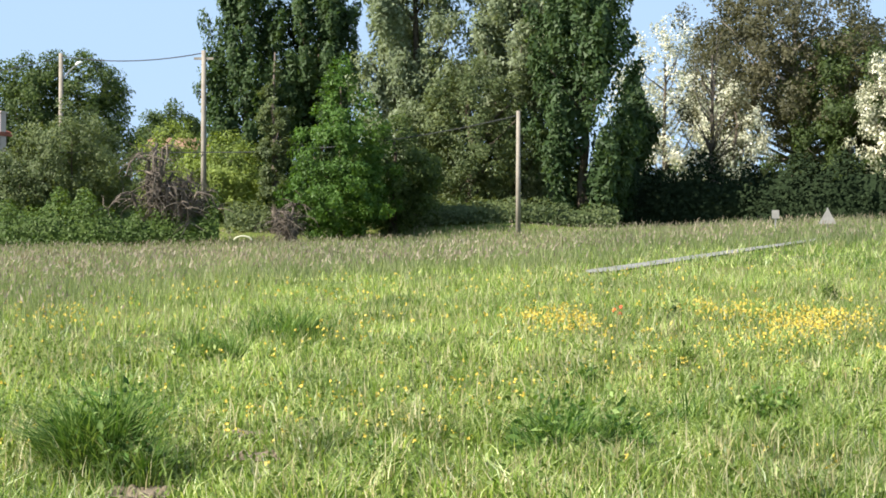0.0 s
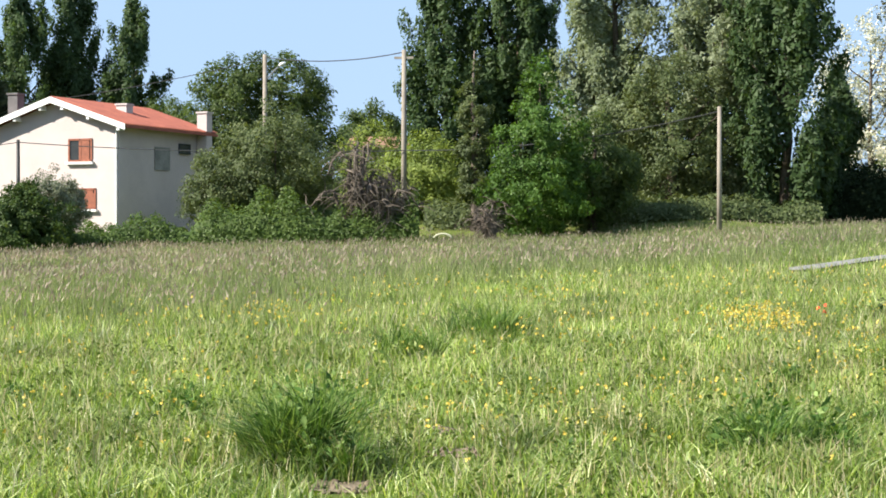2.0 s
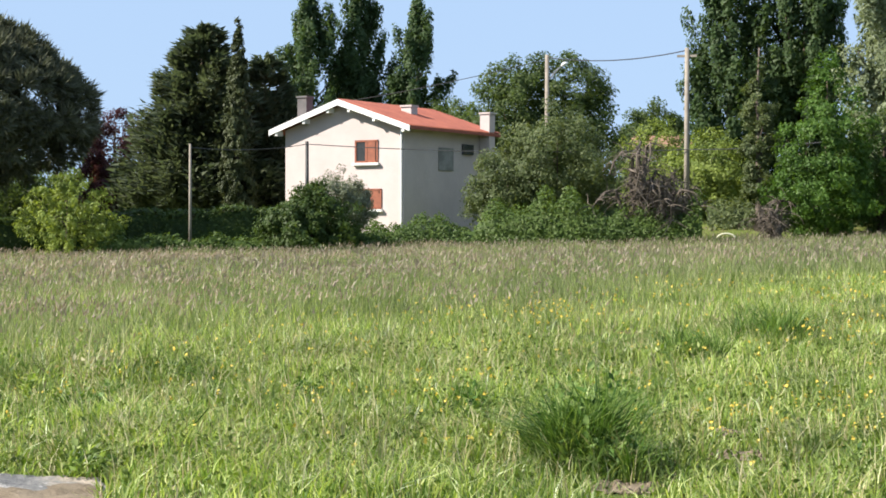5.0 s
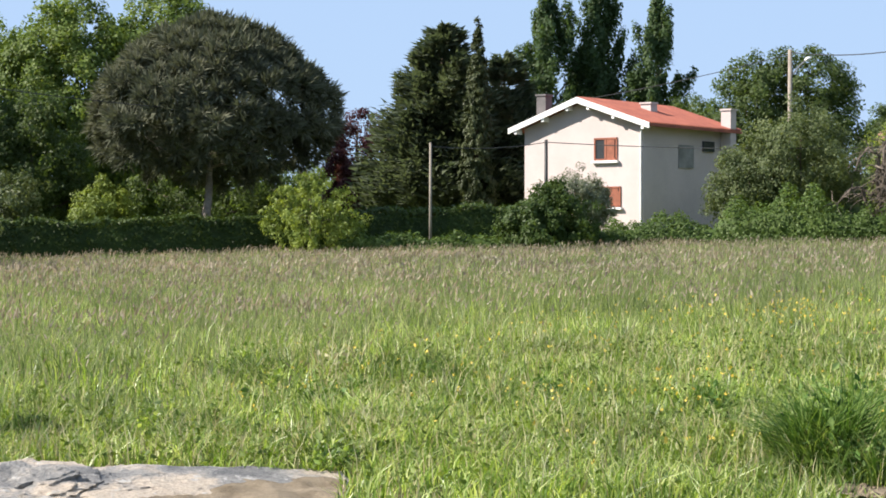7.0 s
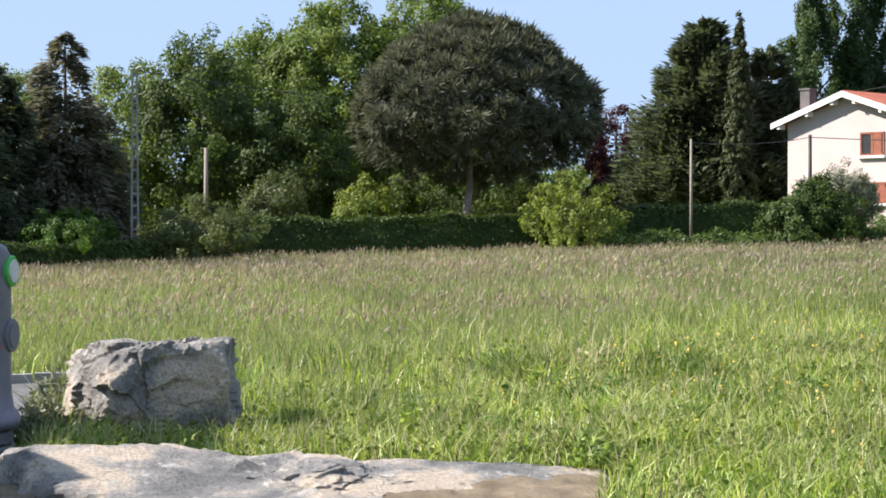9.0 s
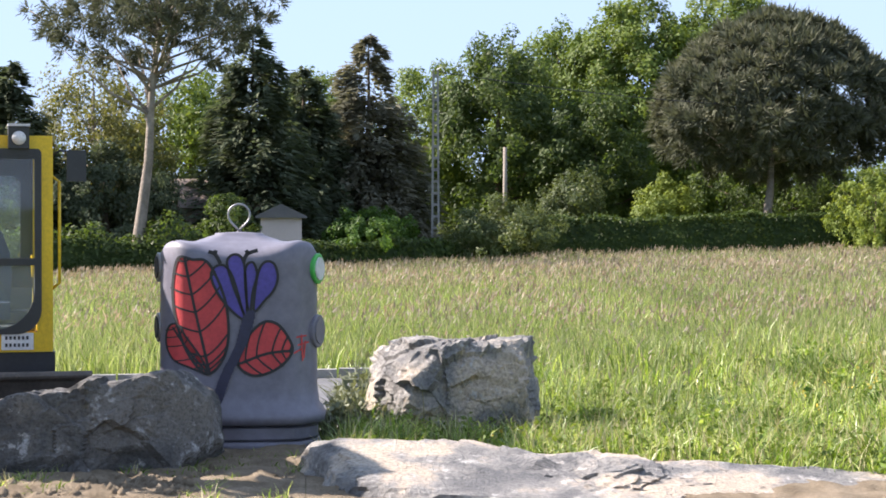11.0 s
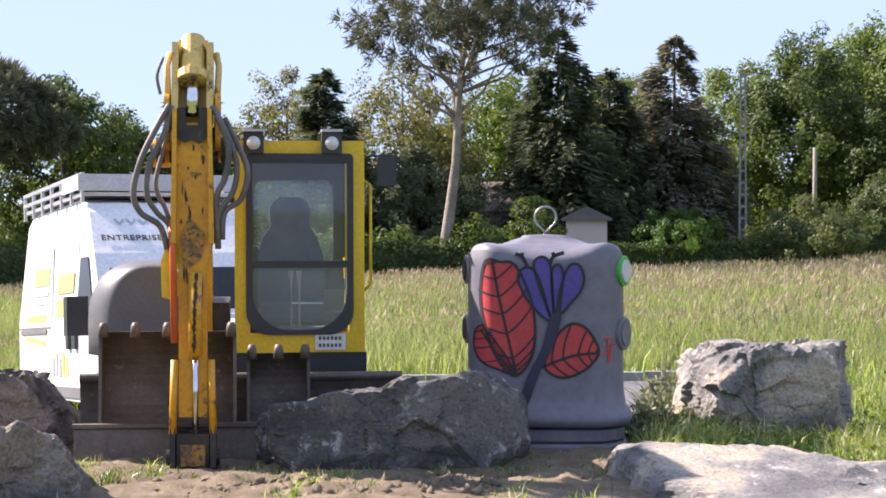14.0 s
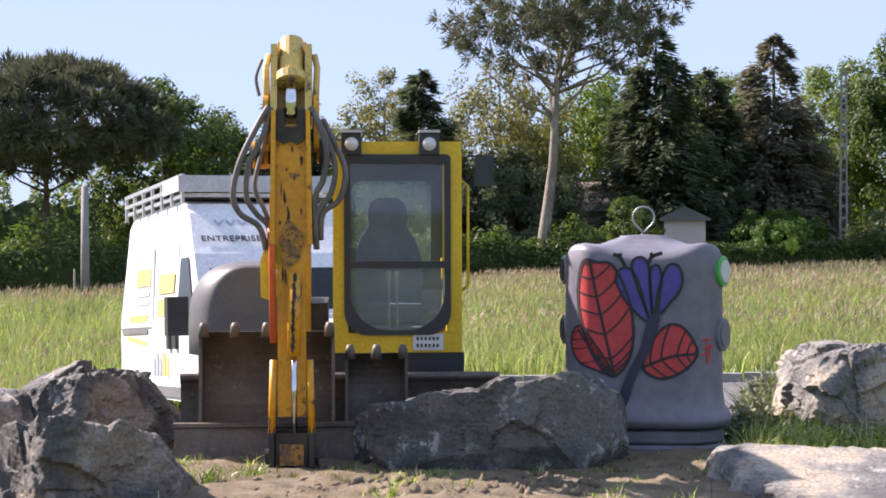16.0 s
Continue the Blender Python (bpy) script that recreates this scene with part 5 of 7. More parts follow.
pole("utility_pole", -2.42, 85.2, 7.92, 0.13, M_POLEWOOD, "bare weathered wooden pole at the meadow's edge")
p1 = pole("utility_pole", 7.67, 92, 11.42, 0.16, M_POLEWOOD, "tall pale wooden utility pole with wires")
bm = bmesh.new()
box(bm, -0.5, 0.5, -0.05, 0.05, 12.0 - 3.0, 12.12 - 3.0)
part("crossarm", bm, M_POLEWOOD, p1)
lamp = pole("street_lamp", 12.13, 105, 12.45, 0.17, M_POLEWOOD, "wooden pole with a street lamp on an arm")
zt = 12.45 - lamp.matrix_world.translation.z
bm = bmesh.new()
tube(bm, [(0.1, 0, zt - 1.5), (0.55, 0, zt - 0.95), (0.95, 0, zt - 0.62)], 0.05, 6)
part("arm", bm, M_STEEL, lamp)
bm = bmesh.new()
tube(bm, [(0.85, 0, zt - 0.68), (1.0, 0, zt - 0.58), (1.25, 0, zt - 0.5)], [0.06, 0.13, 0.05], 8)
part("lamp_head", bm, M_WHITE, lamp, smooth=True)
pole("utility_pole", 23.57, 86, 6.17, 0.08, M_POLEWOOD, "thin weathered wooden pole before the hedge")
pole("utility_pole", 19.85, 97, 6.9, 0.13, M_CABLE, "dark thin pole before the white house")
pole("utility_pole", 39.1, 95, 6.19, 0.14, M_POLEWOOD, "short weathered pole behind bushes")
pole("utility_pole", 65.42, 55, 3.23, 0.15, M_CONCRETE, "grey concrete pole behind the van")
pole("fence_post", 65.75, 54, 0.75, 0.04, M_POLEWOOD, "thin wooden fence post in the grass")
ladder = thing("utility_pole", Matrix.Translation(at(41.34, 82, -0.4)) @ pose(0, 0, 0, 0, 0, 41), "tall grey concrete pole with rung holes", "pole")
zt = 9.16 - ladder.matrix_world.translation.z
for s in (-1, 1):
    bm = bmesh.new()
    prism(bm, [(s * 0.16 - 0.05, 0), (s * 0.16 + 0.05, 0), (s * 0.1 + 0.045, zt), (s * 0.1 - 0.045, zt)], -0.1, 0.1, "y")
    part("flange", bm, M_CONCRETE, ladder)
for k in range(17):
    bm = bmesh.new()
    z = 0.5 + k * (zt - 0.8) / 16
    box(bm, -0.15 + 0.003 * k, 0.15 - 0.003 * k, -0.06, 0.06, z - 0.06, z + 0.06)
    part("rung", bm, M_CONCRETE, ladder)
bm = bmesh.new()
tube(bm, [(0.05, 0, zt), (0.25, 0, zt + 0.12), (0.4, 0, zt - 0.1)], 0.04, 6)
part("bracket", bm, M_WHITE, ladder)


def wire(a, b, sag, label, rad=0.018):
    bm = bmesh.new()
    a, b = Vector(a), Vector(b)
    pts = [a.lerp(b, i / 14) - a + Vector((0, 0, -4 * sag * (i / 14) * (1 - i / 14))) for i in range(15)]
    tube(bm, pts, rad, 5)
    ob = part("overhead_wire", bm, M_CABLE)
    ob.location = a
    tagged(ob, label, "wire", "overhead wires")


wire(at_z(7.67, 92, 11.3), at_z(12.13, 105, 12.3), 0.35, "thin black overhead wire between two poles", 0.03)
wire(at_z(12.13, 105, 12.2), at_z(26.0, 120, 9.2), 0.8, "thin black overhead wire behind the house", 0.022)
wire(at_z(-2.42, 85.2, 7.7), at_z(7.67, 91.8, 6.2), 0.5, "thin black overhead wire along the tree line", 0.025)
wire(at_z(7.67, 91.8, 6.2), at_z(19.85, 96.8, 6.75), 0.25, "thin black overhead wire passing the house", 0.025)
wire(at_z(19.85, 96.8, 6.75), at_z(23.57, 86, 6.0), 0.2, "thin black overhead wire beside the house", 0.02)
wire(at_z(41.34, 82, 9.1), at_z(26.5, 94, 8.0), 0.5, "thin black overhead wire before the pines", 0.022)


# ---- road signs ----
def sign(az, r, top, shape, label):
    p = at(az, r, -0.2)
    t = thing("road_sign", Matrix.Translation(p) @ pose(0, 0, 0, 0, 0, az), label, "road sign")
    h = top - p.z
    bm = bmesh.new()
    tube(bm, [(0, 0, 0), (0, 0, h)], 0.035, 8)
    part("post", bm, M_STEEL, t)
    bm = bmesh.new()
    prism(bm, [(u, v + h) for u, v in shape], -0.07, -0.045, "y")
    part("plate", bm, M_CONCRETE, t, "grey back of the sign plate")


sign(-12.2, 75, 3.09, [(-0.36, -0.66), (0.36, -0.66), (0.0, 0.0)], "triangular road sign beside the lane")
sign(-10.59, 75, 3.0, [(-0.15, -0.35), (0.15, -0.35), (0.15, 0.0), (-0.15, 0.0)], "small rectangular road sign beside the lane")


# ---- boulders ----
def rock_material(name, a, b, c, warm):
    m, n, l, p = material(name)
    big, mid, fine = noise_node(n, l, 1.6, 5, 0.6), noise_node(n, l, 6.0, 8, 0.7), noise_node(n, l, 38.0, 6, 0.7)
    r1 = ramp(n, [(0.38, a), (0.49, b), (0.58, warm)])
    l.new(big.outputs[0], r1.inputs[0])
    r2 = ramp(n, [(0.57, (0, 0, 0)), (0.63, (1, 1, 1))])
    l.new(mid.outputs[0], r2.inputs[0])
    col = mixc(n, l, r2.outputs[0], r1.outputs[0], c)
    r3 = ramp(n, [(0.32, (0.45, 0.45, 0.45)), (0.5, (0.95, 0.95, 0.95)), (0.68, (1.2, 1.2, 1.2))])
    l.new(fine.outputs[0], r3.inputs[0])
    l.new(mixc(n, l, 1.0, col, r3.outputs[0], "MULTIPLY"), p.inputs["Base Color"])
    p.inputs["Roughness"].default_value = 0.68
    p.inputs["Specular IOR Level"].default_value = 0.4
    h = n.new("ShaderNodeMath")
    h.operation = "ADD"
    l.new(mid.outputs[0], h.inputs[0])
    l.new(fine.outputs[0], h.inputs[1])
    add_bump(n, l, p, h.outputs[0], 0.7, 0.035)
    return m


M_ROCK = rock_material("pale_limestone", (0.12, 0.117, 0.114), (0.235, 0.222, 0.205), (0.4, 0.38, 0.35), (0.43, 0.355, 0.275))
M_ROCK_MID = rock_material("brown_grey_limestone", (0.06, 0.057, 0.055), (0.12, 0.112, 0.106), (0.32, 0.3, 0.28), (0.27, 0.22, 0.175))
M_ROCK_DARK = rock_material("dark_limestone", (0.06, 0.058, 0.056), (0.11, 0.105, 0.1), (0.36, 0.35, 0.34), (0.16, 0.145, 0.13))


def rock(az, r, rise, planes, seed, mat, label, turn=0.0, rough=0.03, flute=0.0, stretch=1.0):
    """A block bounded by cleavage planes (normal, metres from its heart), with chipped, creased faces; x runs right, y away."""
    bm = bmesh.new()
    bmesh.ops.create_icosphere(bm, subdivisions=6, radius=1.0)
    co = np.array([v.co for v in bm.verts])
    co[:, 0] *= stretch
    co /= np.linalg.norm(co, axis=1)[:, None]
    nn = np.array([Vector(p[0]).normalized() for p in planes])
    hh = np.array([p[1] for p in planes])
    d = co @ nn.T
    near = np.sort(np.where(d > 0.04, hh / np.maximum(d, 0.04), 9.0), axis=1)
    rad = near[:, 0]
    edge = np.clip((near[:, 1] - near[:, 0]) / 0.09, 0, 1)
    co = co * rad[:, None]
    s_ = Vector((seed * 3.1, seed * 1.7, seed * 0.9))
    for v, c, e in zip(bm.verts, co, edge):
        c = Vector(c)
        w = c + 0.12 * Vector((noise.noise(c * 2.2 + s_), noise.noise(c * 2.2 - s_), noise.noise(c * 2.2 + 2 * s_)))
        k = 0.0
        for scale, amount in ((1.15, 2.6), (2.7, 1.9), (6.5, 0.75)):
            q = w * scale + s_
            cell = noise.voronoi(q)[1][0]
            k += rough * amount * noise.noise_vector(cell * 5.3).dot(q - cell)
        k += rough * (0.7 * noise.noise(c * 1.7 + s_) + 0.14 * noise.noise(c * 14 - s_) + 0.1 * noise.noise(c * 31 + s_))
        k -= 0.4 * rough * (1 - e) * (0.6 + noise.noise(c * 6 + s_))
        if flute:
            k += flute * noise.noise(Vector((c.x * 5.5, c.y * 5.5, c.z * 1.2)) + s_)
        v.co = c + c.normalized() * k
    ob = part("boulder", bm, mat)
    ob.matrix_world = Matrix.Translation(at(az, r, rise)) @ pose(0, 0, 0, 0, 0, az + turn)
    return tagged(ob, label, "boulder", "boulders")


rock(40.7, 15.8, 0.33, [((0.16, -1, 0.1), 0.42), ((0.3, -0.9, -0.4), 0.42), ((-0.09, 0.06, 1), 0.47), ((-0.72, -0.2, 0.66), 0.62), ((-0.97, -0.25, 0.08), 0.66), ((-0.8, -0.6, 0.1), 0.6),
     ((1, -0.06, 0.03), 0.69), ((0.1, 1, 0), 0.5), ((0, 0, -1), 0.42), ((-0.3, -0.8, -0.6), 0.5), ((-0.35, -0.75, 0.55), 0.56), ((0.7, -0.65, 0.25), 0.72), ((0.25, -0.6, 0.75), 0.6)], 11, M_ROCK, "pale angular limestone boulder standing in grass", rough=0.075)
rock(35.9, 12.4, -0.05, [((-0.92, -0.3, 0.2), 1.95), ((-0.45, -0.2, 0.87), 1.12), ((0.065, -0.14, 1), 0.185), ((0.03, 0.25, 1), 0.36), ((0, -1, 0.2), 0.85), ((0, 1, 0.25), 0.6), ((0.9, -0.1, 0.35), 2.0),
     ((0.6, 0.1, 0.8), 1.5), ((0, 0, -1), 0.4), ((-0.6, -0.75, 0.3), 1.45)], 21, M_ROCK, "long flat pale limestone slab", -3, 0.075, stretch=3.2)
rock(52.35, 13.55, 0.26, [((-0.17, 0.14, 1), 0.34), ((-0.97, -0.2, 0.1), 0.97), ((-0.6, 0.05, 0.78), 0.72), ((-0.65, -0.35, -0.65), 0.82), ((0.75, -0.4, -0.55), 0.72), ((0.97, -0.15, 0.15), 0.93), ((0.6, -0.1, 0.75), 0.77),
     ((0.05, -0.99, 0.04), 0.42), ((0.1, -0.9, -0.45), 0.42), ((0.4, -0.9, 0.02), 0.52), ((0, 1, 0), 0.5), ((0, 0, -1), 0.42)], 33, M_ROCK_DARK, "dark weathered limestone boulder before the container", 0, 0.042, 0.08, stretch=1.9)
rock(65.3, 14.7, 0.24, [((-0.12, 0.12, 1), 0.4), ((-0.7, -0.1, 0.66), 0.54), ((0.8, -0.25, 0.5), 0.5), ((0.9, -0.3, 0.05), 0.56), ((0.35, -0.93, 0.12), 0.42), ((-0.4, -0.88, 0.25), 0.46), ((-0.95, 0, 0.1), 0.64),
     ((0, 1, 0), 0.5), ((0, 0, -1), 0.4), ((0.2, -0.75, 0.5), 0.52)], 41, M_ROCK_MID, "dark grey boulder beside the van", 0, 0.075)
rock(65.7, 12.3, 0.17, [((0.16, 0.22, 1), 0.33), ((0.75, 0.0, 0.62), 0.55), ((0.95, -0.25, 0.1), 0.7), ((0.28, -0.96, -0.02), 0.42), ((-0.85, -0.52, 0.08), 0.44), ((-0.95, 0.3, 0), 0.8), ((0, 1, 0), 0.5), ((0, 0, -1), 0.4),
     ((-0.15, 0.15, 0.97), 0.4)], 52, M_ROCK_MID, "large dark boulder at the edge of the soil", 0, 0.065)
rock(69.0, 14.3, 0.22, [((0.05, -0.1, 1), 0.32), ((0.8, -0.3, 0.4), 0.46), ((0.3, -0.95, 0.1), 0.36), ((-0.5, -0.8, 0.2), 0.4), ((-1, 0, 0), 0.5), ((0, 1, 0), 0.4), ((0, 0, -1), 0.35)], 57, M_ROCK_MID, "low dark boulder in a row of boulders", 0, 0.045)


# ---- container, painted with a plant ----
M_CONT = surface("container_plastic", (0.155, 0.15, 0.186), (0.13, 0.125, 0.156), 1.2, 9.0, 0.5, bump=0.03, wear=(0.24, 0.23, 0.25), wear_at=0.66)
M_INK = surface("black_spray_paint", (0.018, 0.017, 0.02), (0.012, 0.012, 0.014), 4.0, 30.0, 0.6, bump=0.05)
M_SPRAYRED = surface("red_spray_paint", (0.55, 0.05, 0.05), (0.42, 0.035, 0.04), 3.0, 30.0, 0.55, bump=0.05)
M_SPRAYBLUE = surface("blue_spray_paint", (0.08, 0.06, 0.3), (0.06, 0.045, 0.23), 3.0, 30.0, 0.55, bump=0.05)
M_STEMBLUE = surface("dark_blue_spray_paint", (0.025, 0.025, 0.06), (0.018, 0.018, 0.045), 3.0, 30.0, 0.55, bump=0.05)
M_RUBBER = surface("black_rubber", (0.03, 0.03, 0.03), (0.018, 0.018, 0.018), 3.0, 40.0, 0.75, bump=0.15)
M_GREENRIM = surface("green_plastic", (0.05, 0.42, 0.08), (0.04, 0.34, 0.06), 3.0, 30.0, 0.4, bump=0.05)
M_WHITERIM = surface("white_plastic", (0.6, 0.6, 0.62), (0.5, 0.5, 0.52), 3.0, 30.0, 0.45, bump=0.05)

CR = 0.63
# eight-sided plan: four broad sides and four narrow ones between them
SIDES = [(a, 0.62) for a in (-90, 90)] + [(a, 0.64) for a in (0, 180)] + [(a, 0.745) for a in (-40, -140, 40, 140)]


def squircle(a, r):
    q = sum(max(0.0, math.cos(a - radians(g)) / h) ** 24 for g, h in SIDES) ** (-1 / 24)
    return r / CR * q * math.cos(a), r / CR * q * math.sin(a)


PLAN = [squircle(a, CR) for a in np.linspace(-math.pi, 0, 721)]


cont = thing("recycling_container", Matrix.Translation(at(47.62, 14.95)) @ pose(0, 0, 0, 0, 0, 47.62), "grey moulded recycling container spray-painted with a red and blue plant", "recycling container")


def loft(profile, seg=120):
    bm = bmesh.new()
    rings = []
    for r, z, lift in profile:
        ring = []
        for k in range(seg):
            a = 2 * math.pi * k / seg
            x, y = squircle(a, r)
            ring.append(bm.verts.new((x, y, z + lift * (abs(math.sin(2 * a)) ** 4 - 0.25))))
        rings.append(ring)
    for p, q in zip(rings, rings[1:]):
        for k in range(seg):
            bm.faces.new((p[k], p[(k + 1) % seg], q[(k + 1) % seg], q[k]))
    bm.faces.new(rings[0][::-1])
    bm.faces.new(rings[-1])
    return bm


part("body", loft([(0.60, 0.2, 0), (0.69, 0.22, 0), (0.70, 0.29, 0), (0.655, 0.33, 0), (0.632, 0.5, 0), (CR, 0.8, 0), (CR, 1.3, 0), (0.628, 1.5, 0), (0.63, 1.56, 0.1), (0.605, 1.605, 0.11),
                   (0.52, 1.64, 0.05), (0.36, 1.68, 0), (0.2, 1.735, 0), (0.19, 1.75, 0), (0.0001, 1.76, 0)]), M_CONT, cont, smooth=True)
part("skirt", loft([(0.62, 0.08, 0), (0.64, 0.1, 0), (0.64, 0.185, 0), (0.6, 0.199, 0)]), M_CONT, cont)
part("base_plate", loft([(0.66, -0.04, 0), (0.66, 0.05, 0), (0.64, 0.075, 0)]), M_CONT, cont)
bm = bmesh.new()
ringp = [(0.09 * math.sin(a), 0.02, 1.9 + 0.09 * math.cos(a)) for a in np.linspace(-2.5, 2.5, 22)]
tube(bm, [(0.02, 0.02, 1.75)] + ringp + [(-0.02, 0.02, 1.75)], 0.009, 6)
part("lifting_ring", bm, M_STEEL, cont, smooth=True)
for deg, spot, z, r, mrim, mdisc in ((-24, -30, 1.46, 0.125, M_GREENRIM, M_WHITERIM), (-24, -30, 0.95, 0.135, M_CONT, M_CONT), (-168, -160, 1.47, 0.12, M_STEEL, M_RUBBER), (-168, -160, 0.98, 0.12, M_STEEL, M_RUBBER)):
    n_ = Vector((math.cos(radians(deg)), math.sin(radians(deg)), 0))
    c_ = Vector((*squircle(radians(spot), CR), z))
    bm = bmesh.new()
    tube(bm, [c_ - n_ * 0.05, c_ + n_ * 0.02, c_ + n_ * 0.026], [r, r, r * 0.93], 28)
    port = part("porthole", bm, mrim, cont)
    bm = bmesh.new()
    tube(bm, [c_, c_ + n_ * 0.036], [r * 0.78, r * 0.74], 28)
    part("flap", bm, mdisc, port, "round inner flap")


def on_front(x, z, off):
    x = max(-0.628, min(0.628, x))
    return (x, float(np.interp(x, [p[0] for p in PLAN], [p[1] for p in PLAN])) - off * 1.5, z)


def inside(px, pz, poly):
    c = False
    for (x1, z1), (x2, z2) in zip(poly, poly[1:] + poly[:1]):
        if (z1 > pz) != (z2 > pz) and px < (x2 - x1) * (pz - z1) / (z2 - z1) + x1:
            c = not c
    return c


def painted(name, poly, mat, label, off=0.004, cell=0.009):
    xs, zs = [p[0] for p in poly], [p[1] for p in poly]
    bm, vs = bmesh.new(), {}

    def vert(i, j):
        if (i, j) not in vs:
            vs[i, j] = bm.verts.new(on_front(i * cell, j * cell, off))
        return vs[i, j]
    for i in range(int(min(xs) / cell) - 1, int(max(xs) / cell) + 1):
        for j in range(int(min(zs) / cell) - 1, int(max(zs) / cell) + 1):
            if inside((i + 0.5) * cell, (j + 0.5) * cell, poly):
                bm.faces.new((vert(i, j), vert(i + 1, j), vert(i + 1, j + 1), vert(i, j + 1)))
    return part(name, bm, mat, cont, label)


def smooth_line(pts, closed=False, n=6):
    pts = [Vector(p) for p in pts]
    m = len(pts)
    out = []
    for i in range(m if closed else m - 1):
        p0, p1, p2, p3 = (pts[(i + k - 1) % m] if closed else pts[min(max(i + k - 1, 0), m - 1)] for k in range(4))
        for k in range(n):
            t = k / n
            out.append(0.5 * ((2 * p1) + (p2 - p0) * t + (2 * p0 - 5 * p1 + 4 * p2 - p3) * t * t + (3 * p1 - p0 - 3 * p2 + p3) * t ** 3))
    if not closed:
        out.append(pts[-1])
    return [tuple(p) for p in out]


def stroke(bm, pts, w, off=0.008, closed=False):
    if closed:
        pts = pts + pts[:1]
    prev = None
    for i, p in enumerate(pts):
        a, b = Vector(pts[max(i - 1, 0)]), Vector(pts[min(i + 1, len(pts) - 1)])
        d = (b - a).normalized() if (b - a).length else Vector((1, 0))
        n = Vector((-d.y, d.x)) * w / 2
        cur = (bm.verts.new(on_front(p[0] - n.x, p[1] - n.y, off)), bm.verts.new(on_front(p[0] + n.x, p[1] + n.y, off)))
        if prev:
            bm.faces.new((prev[0], cur[0], cur[1], prev[1]))
        prev = cur


LEAF_A = [(-0.466, 1.56), (-0.37, 1.539), (-0.264, 1.528), (-0.18, 1.401), (-0.105, 1.189), (-0.084, 0.934), (-0.127, 0.743), (-0.233, 0.627), (-0.328, 0.68), (-0.434, 0.849), (-0.508, 1.083), (-0.529, 1.295), (-0.508, 1.486)]
RIB_A = [(-0.434, 1.56), (-0.36, 1.189), (-0.264, 0.765), (-0.233, 0.637)]
LEAF_B = [(-0.561, 0.998), (-0.487, 1.019), (-0.413, 0.913), (-0.307, 0.765), (-0.254, 0.637), (-0.392, 0.68), (-0.529, 0.743), (-0.583, 0.871)]
RIB_B = [(-0.529, 0.998), (-0.413, 0.828), (-0.254, 0.637)]
LEAF_C = [(-0.01, 0.701), (0.043, 0.849), (0.096, 0.955), (0.202, 1.04), (0.308, 1.019), (0.393, 0.913), (0.425, 0.807), (0.351, 0.701), (0.223, 0.627), (0.096, 0.616)]
RIB_C = [(0.425, 0.807), (0.223, 0.786), (-0.01, 0.701)]
STEM = [(0.043, 1.104), (0.128, 1.104), (0.054, 0.849), (-0.052, 0.637), (-0.148, 0.383), (-0.211, 0.425), (-0.127, 0.659), (-0.031, 0.849)]
PETALS = [[(-0.222, 1.401), (-0.19, 1.481), (-0.116, 1.49), (-0.052, 1.401), (0.011, 1.189), (0.043, 1.061), (-0.052, 1.125), (-0.158, 1.252)], [(-0.095, 1.528), (-0.031, 1.581), (0.033, 1.528), (0.054, 1.337), (0.058, 1.083), (-0.01, 1.231), (-0.063, 1.38)], [(0.117, 1.189), (0.149, 1.422), (0.202, 1.517), (0.276, 1.507), (0.308, 1.401), (0.276, 1.295), (0.202, 1.21), (0.128, 1.125)], [(0.05, 1.464), (0.107, 1.517), (0.143, 1.422), (0.107, 1.274), (0.086, 1.104), (0.058, 1.231)]]
ANTENNAE = [[(-0.148, 1.507), (-0.19, 1.581), (-0.243, 1.602)], [(-0.19, 1.581), (-0.184, 1.613)], [(0.033, 1.517), (0.064, 1.581), (0.149, 1.613)], [(0.075, 1.581), (0.054, 1.613)]]
TAGS = [[(0.457, 0.913), (0.542, 0.924)], [(0.499, 0.934), (0.51, 0.722)], [(0.467, 0.849), (0.563, 0.871)], [(0.436, 0.786), (0.499, 0.818)], [(0.531, 0.881), (0.52, 0.743)]]


def painted_leaf(name, outline, rib, mat, label, veins, w=0.022):
    o = smooth_line(outline, True)
    p = painted(name, o, mat, label)
    bm = bmesh.new()
    stroke(bm, o, w, closed=True)
    r = smooth_line(rib)
    stroke(bm, r, w)
    for k in range(veins):
        i = int((k + 0.7) / veins * (len(r) - 2))
        a = Vector(r[i])
        d = (Vector(r[i + 1]) - a).normalized()
        for s in (-1, 1):
            n = Vector((-d.y, d.x)) * s
            q = [a]
            while len(q) < 30 and inside(q[-1].x, q[-1].y, o):
                t = len(q) / 12
                q.append(q[-1] + (n * 1.0 - d * (0.35 + 0.5 * t)).normalized() * 0.018)
            if len(q) > 2:
                stroke(bm, [tuple(v) for v in q], w * 0.62)
    part("painted_outline", bm, M_INK, p, "black painted outline and veins")


painted_leaf("painted_leaf", LEAF_A, RIB_A, M_SPRAYRED, "red painted leaf", 8)
painted_leaf("painted_leaf", LEAF_B, RIB_B, M_SPRAYRED, "red painted leaf", 5, 0.016)
painted_leaf("painted_leaf", LEAF_C, RIB_C, M_SPRAYRED, "red painted leaf", 5)
for pet in PETALS:
    o = smooth_line(pet, True)
    p = painted("painted_petal", o, M_SPRAYBLUE, "violet-blue painted petal", 0.0055)
    bm = bmesh.new()
    stroke(bm, o, 0.02, 0.01, True)
    part("painted_outline", bm, M_INK, p, "black painted outline")
painted("painted_stem", smooth_line(STEM, True), M_STEMBLUE, "dark blue painted stem", 0.012)
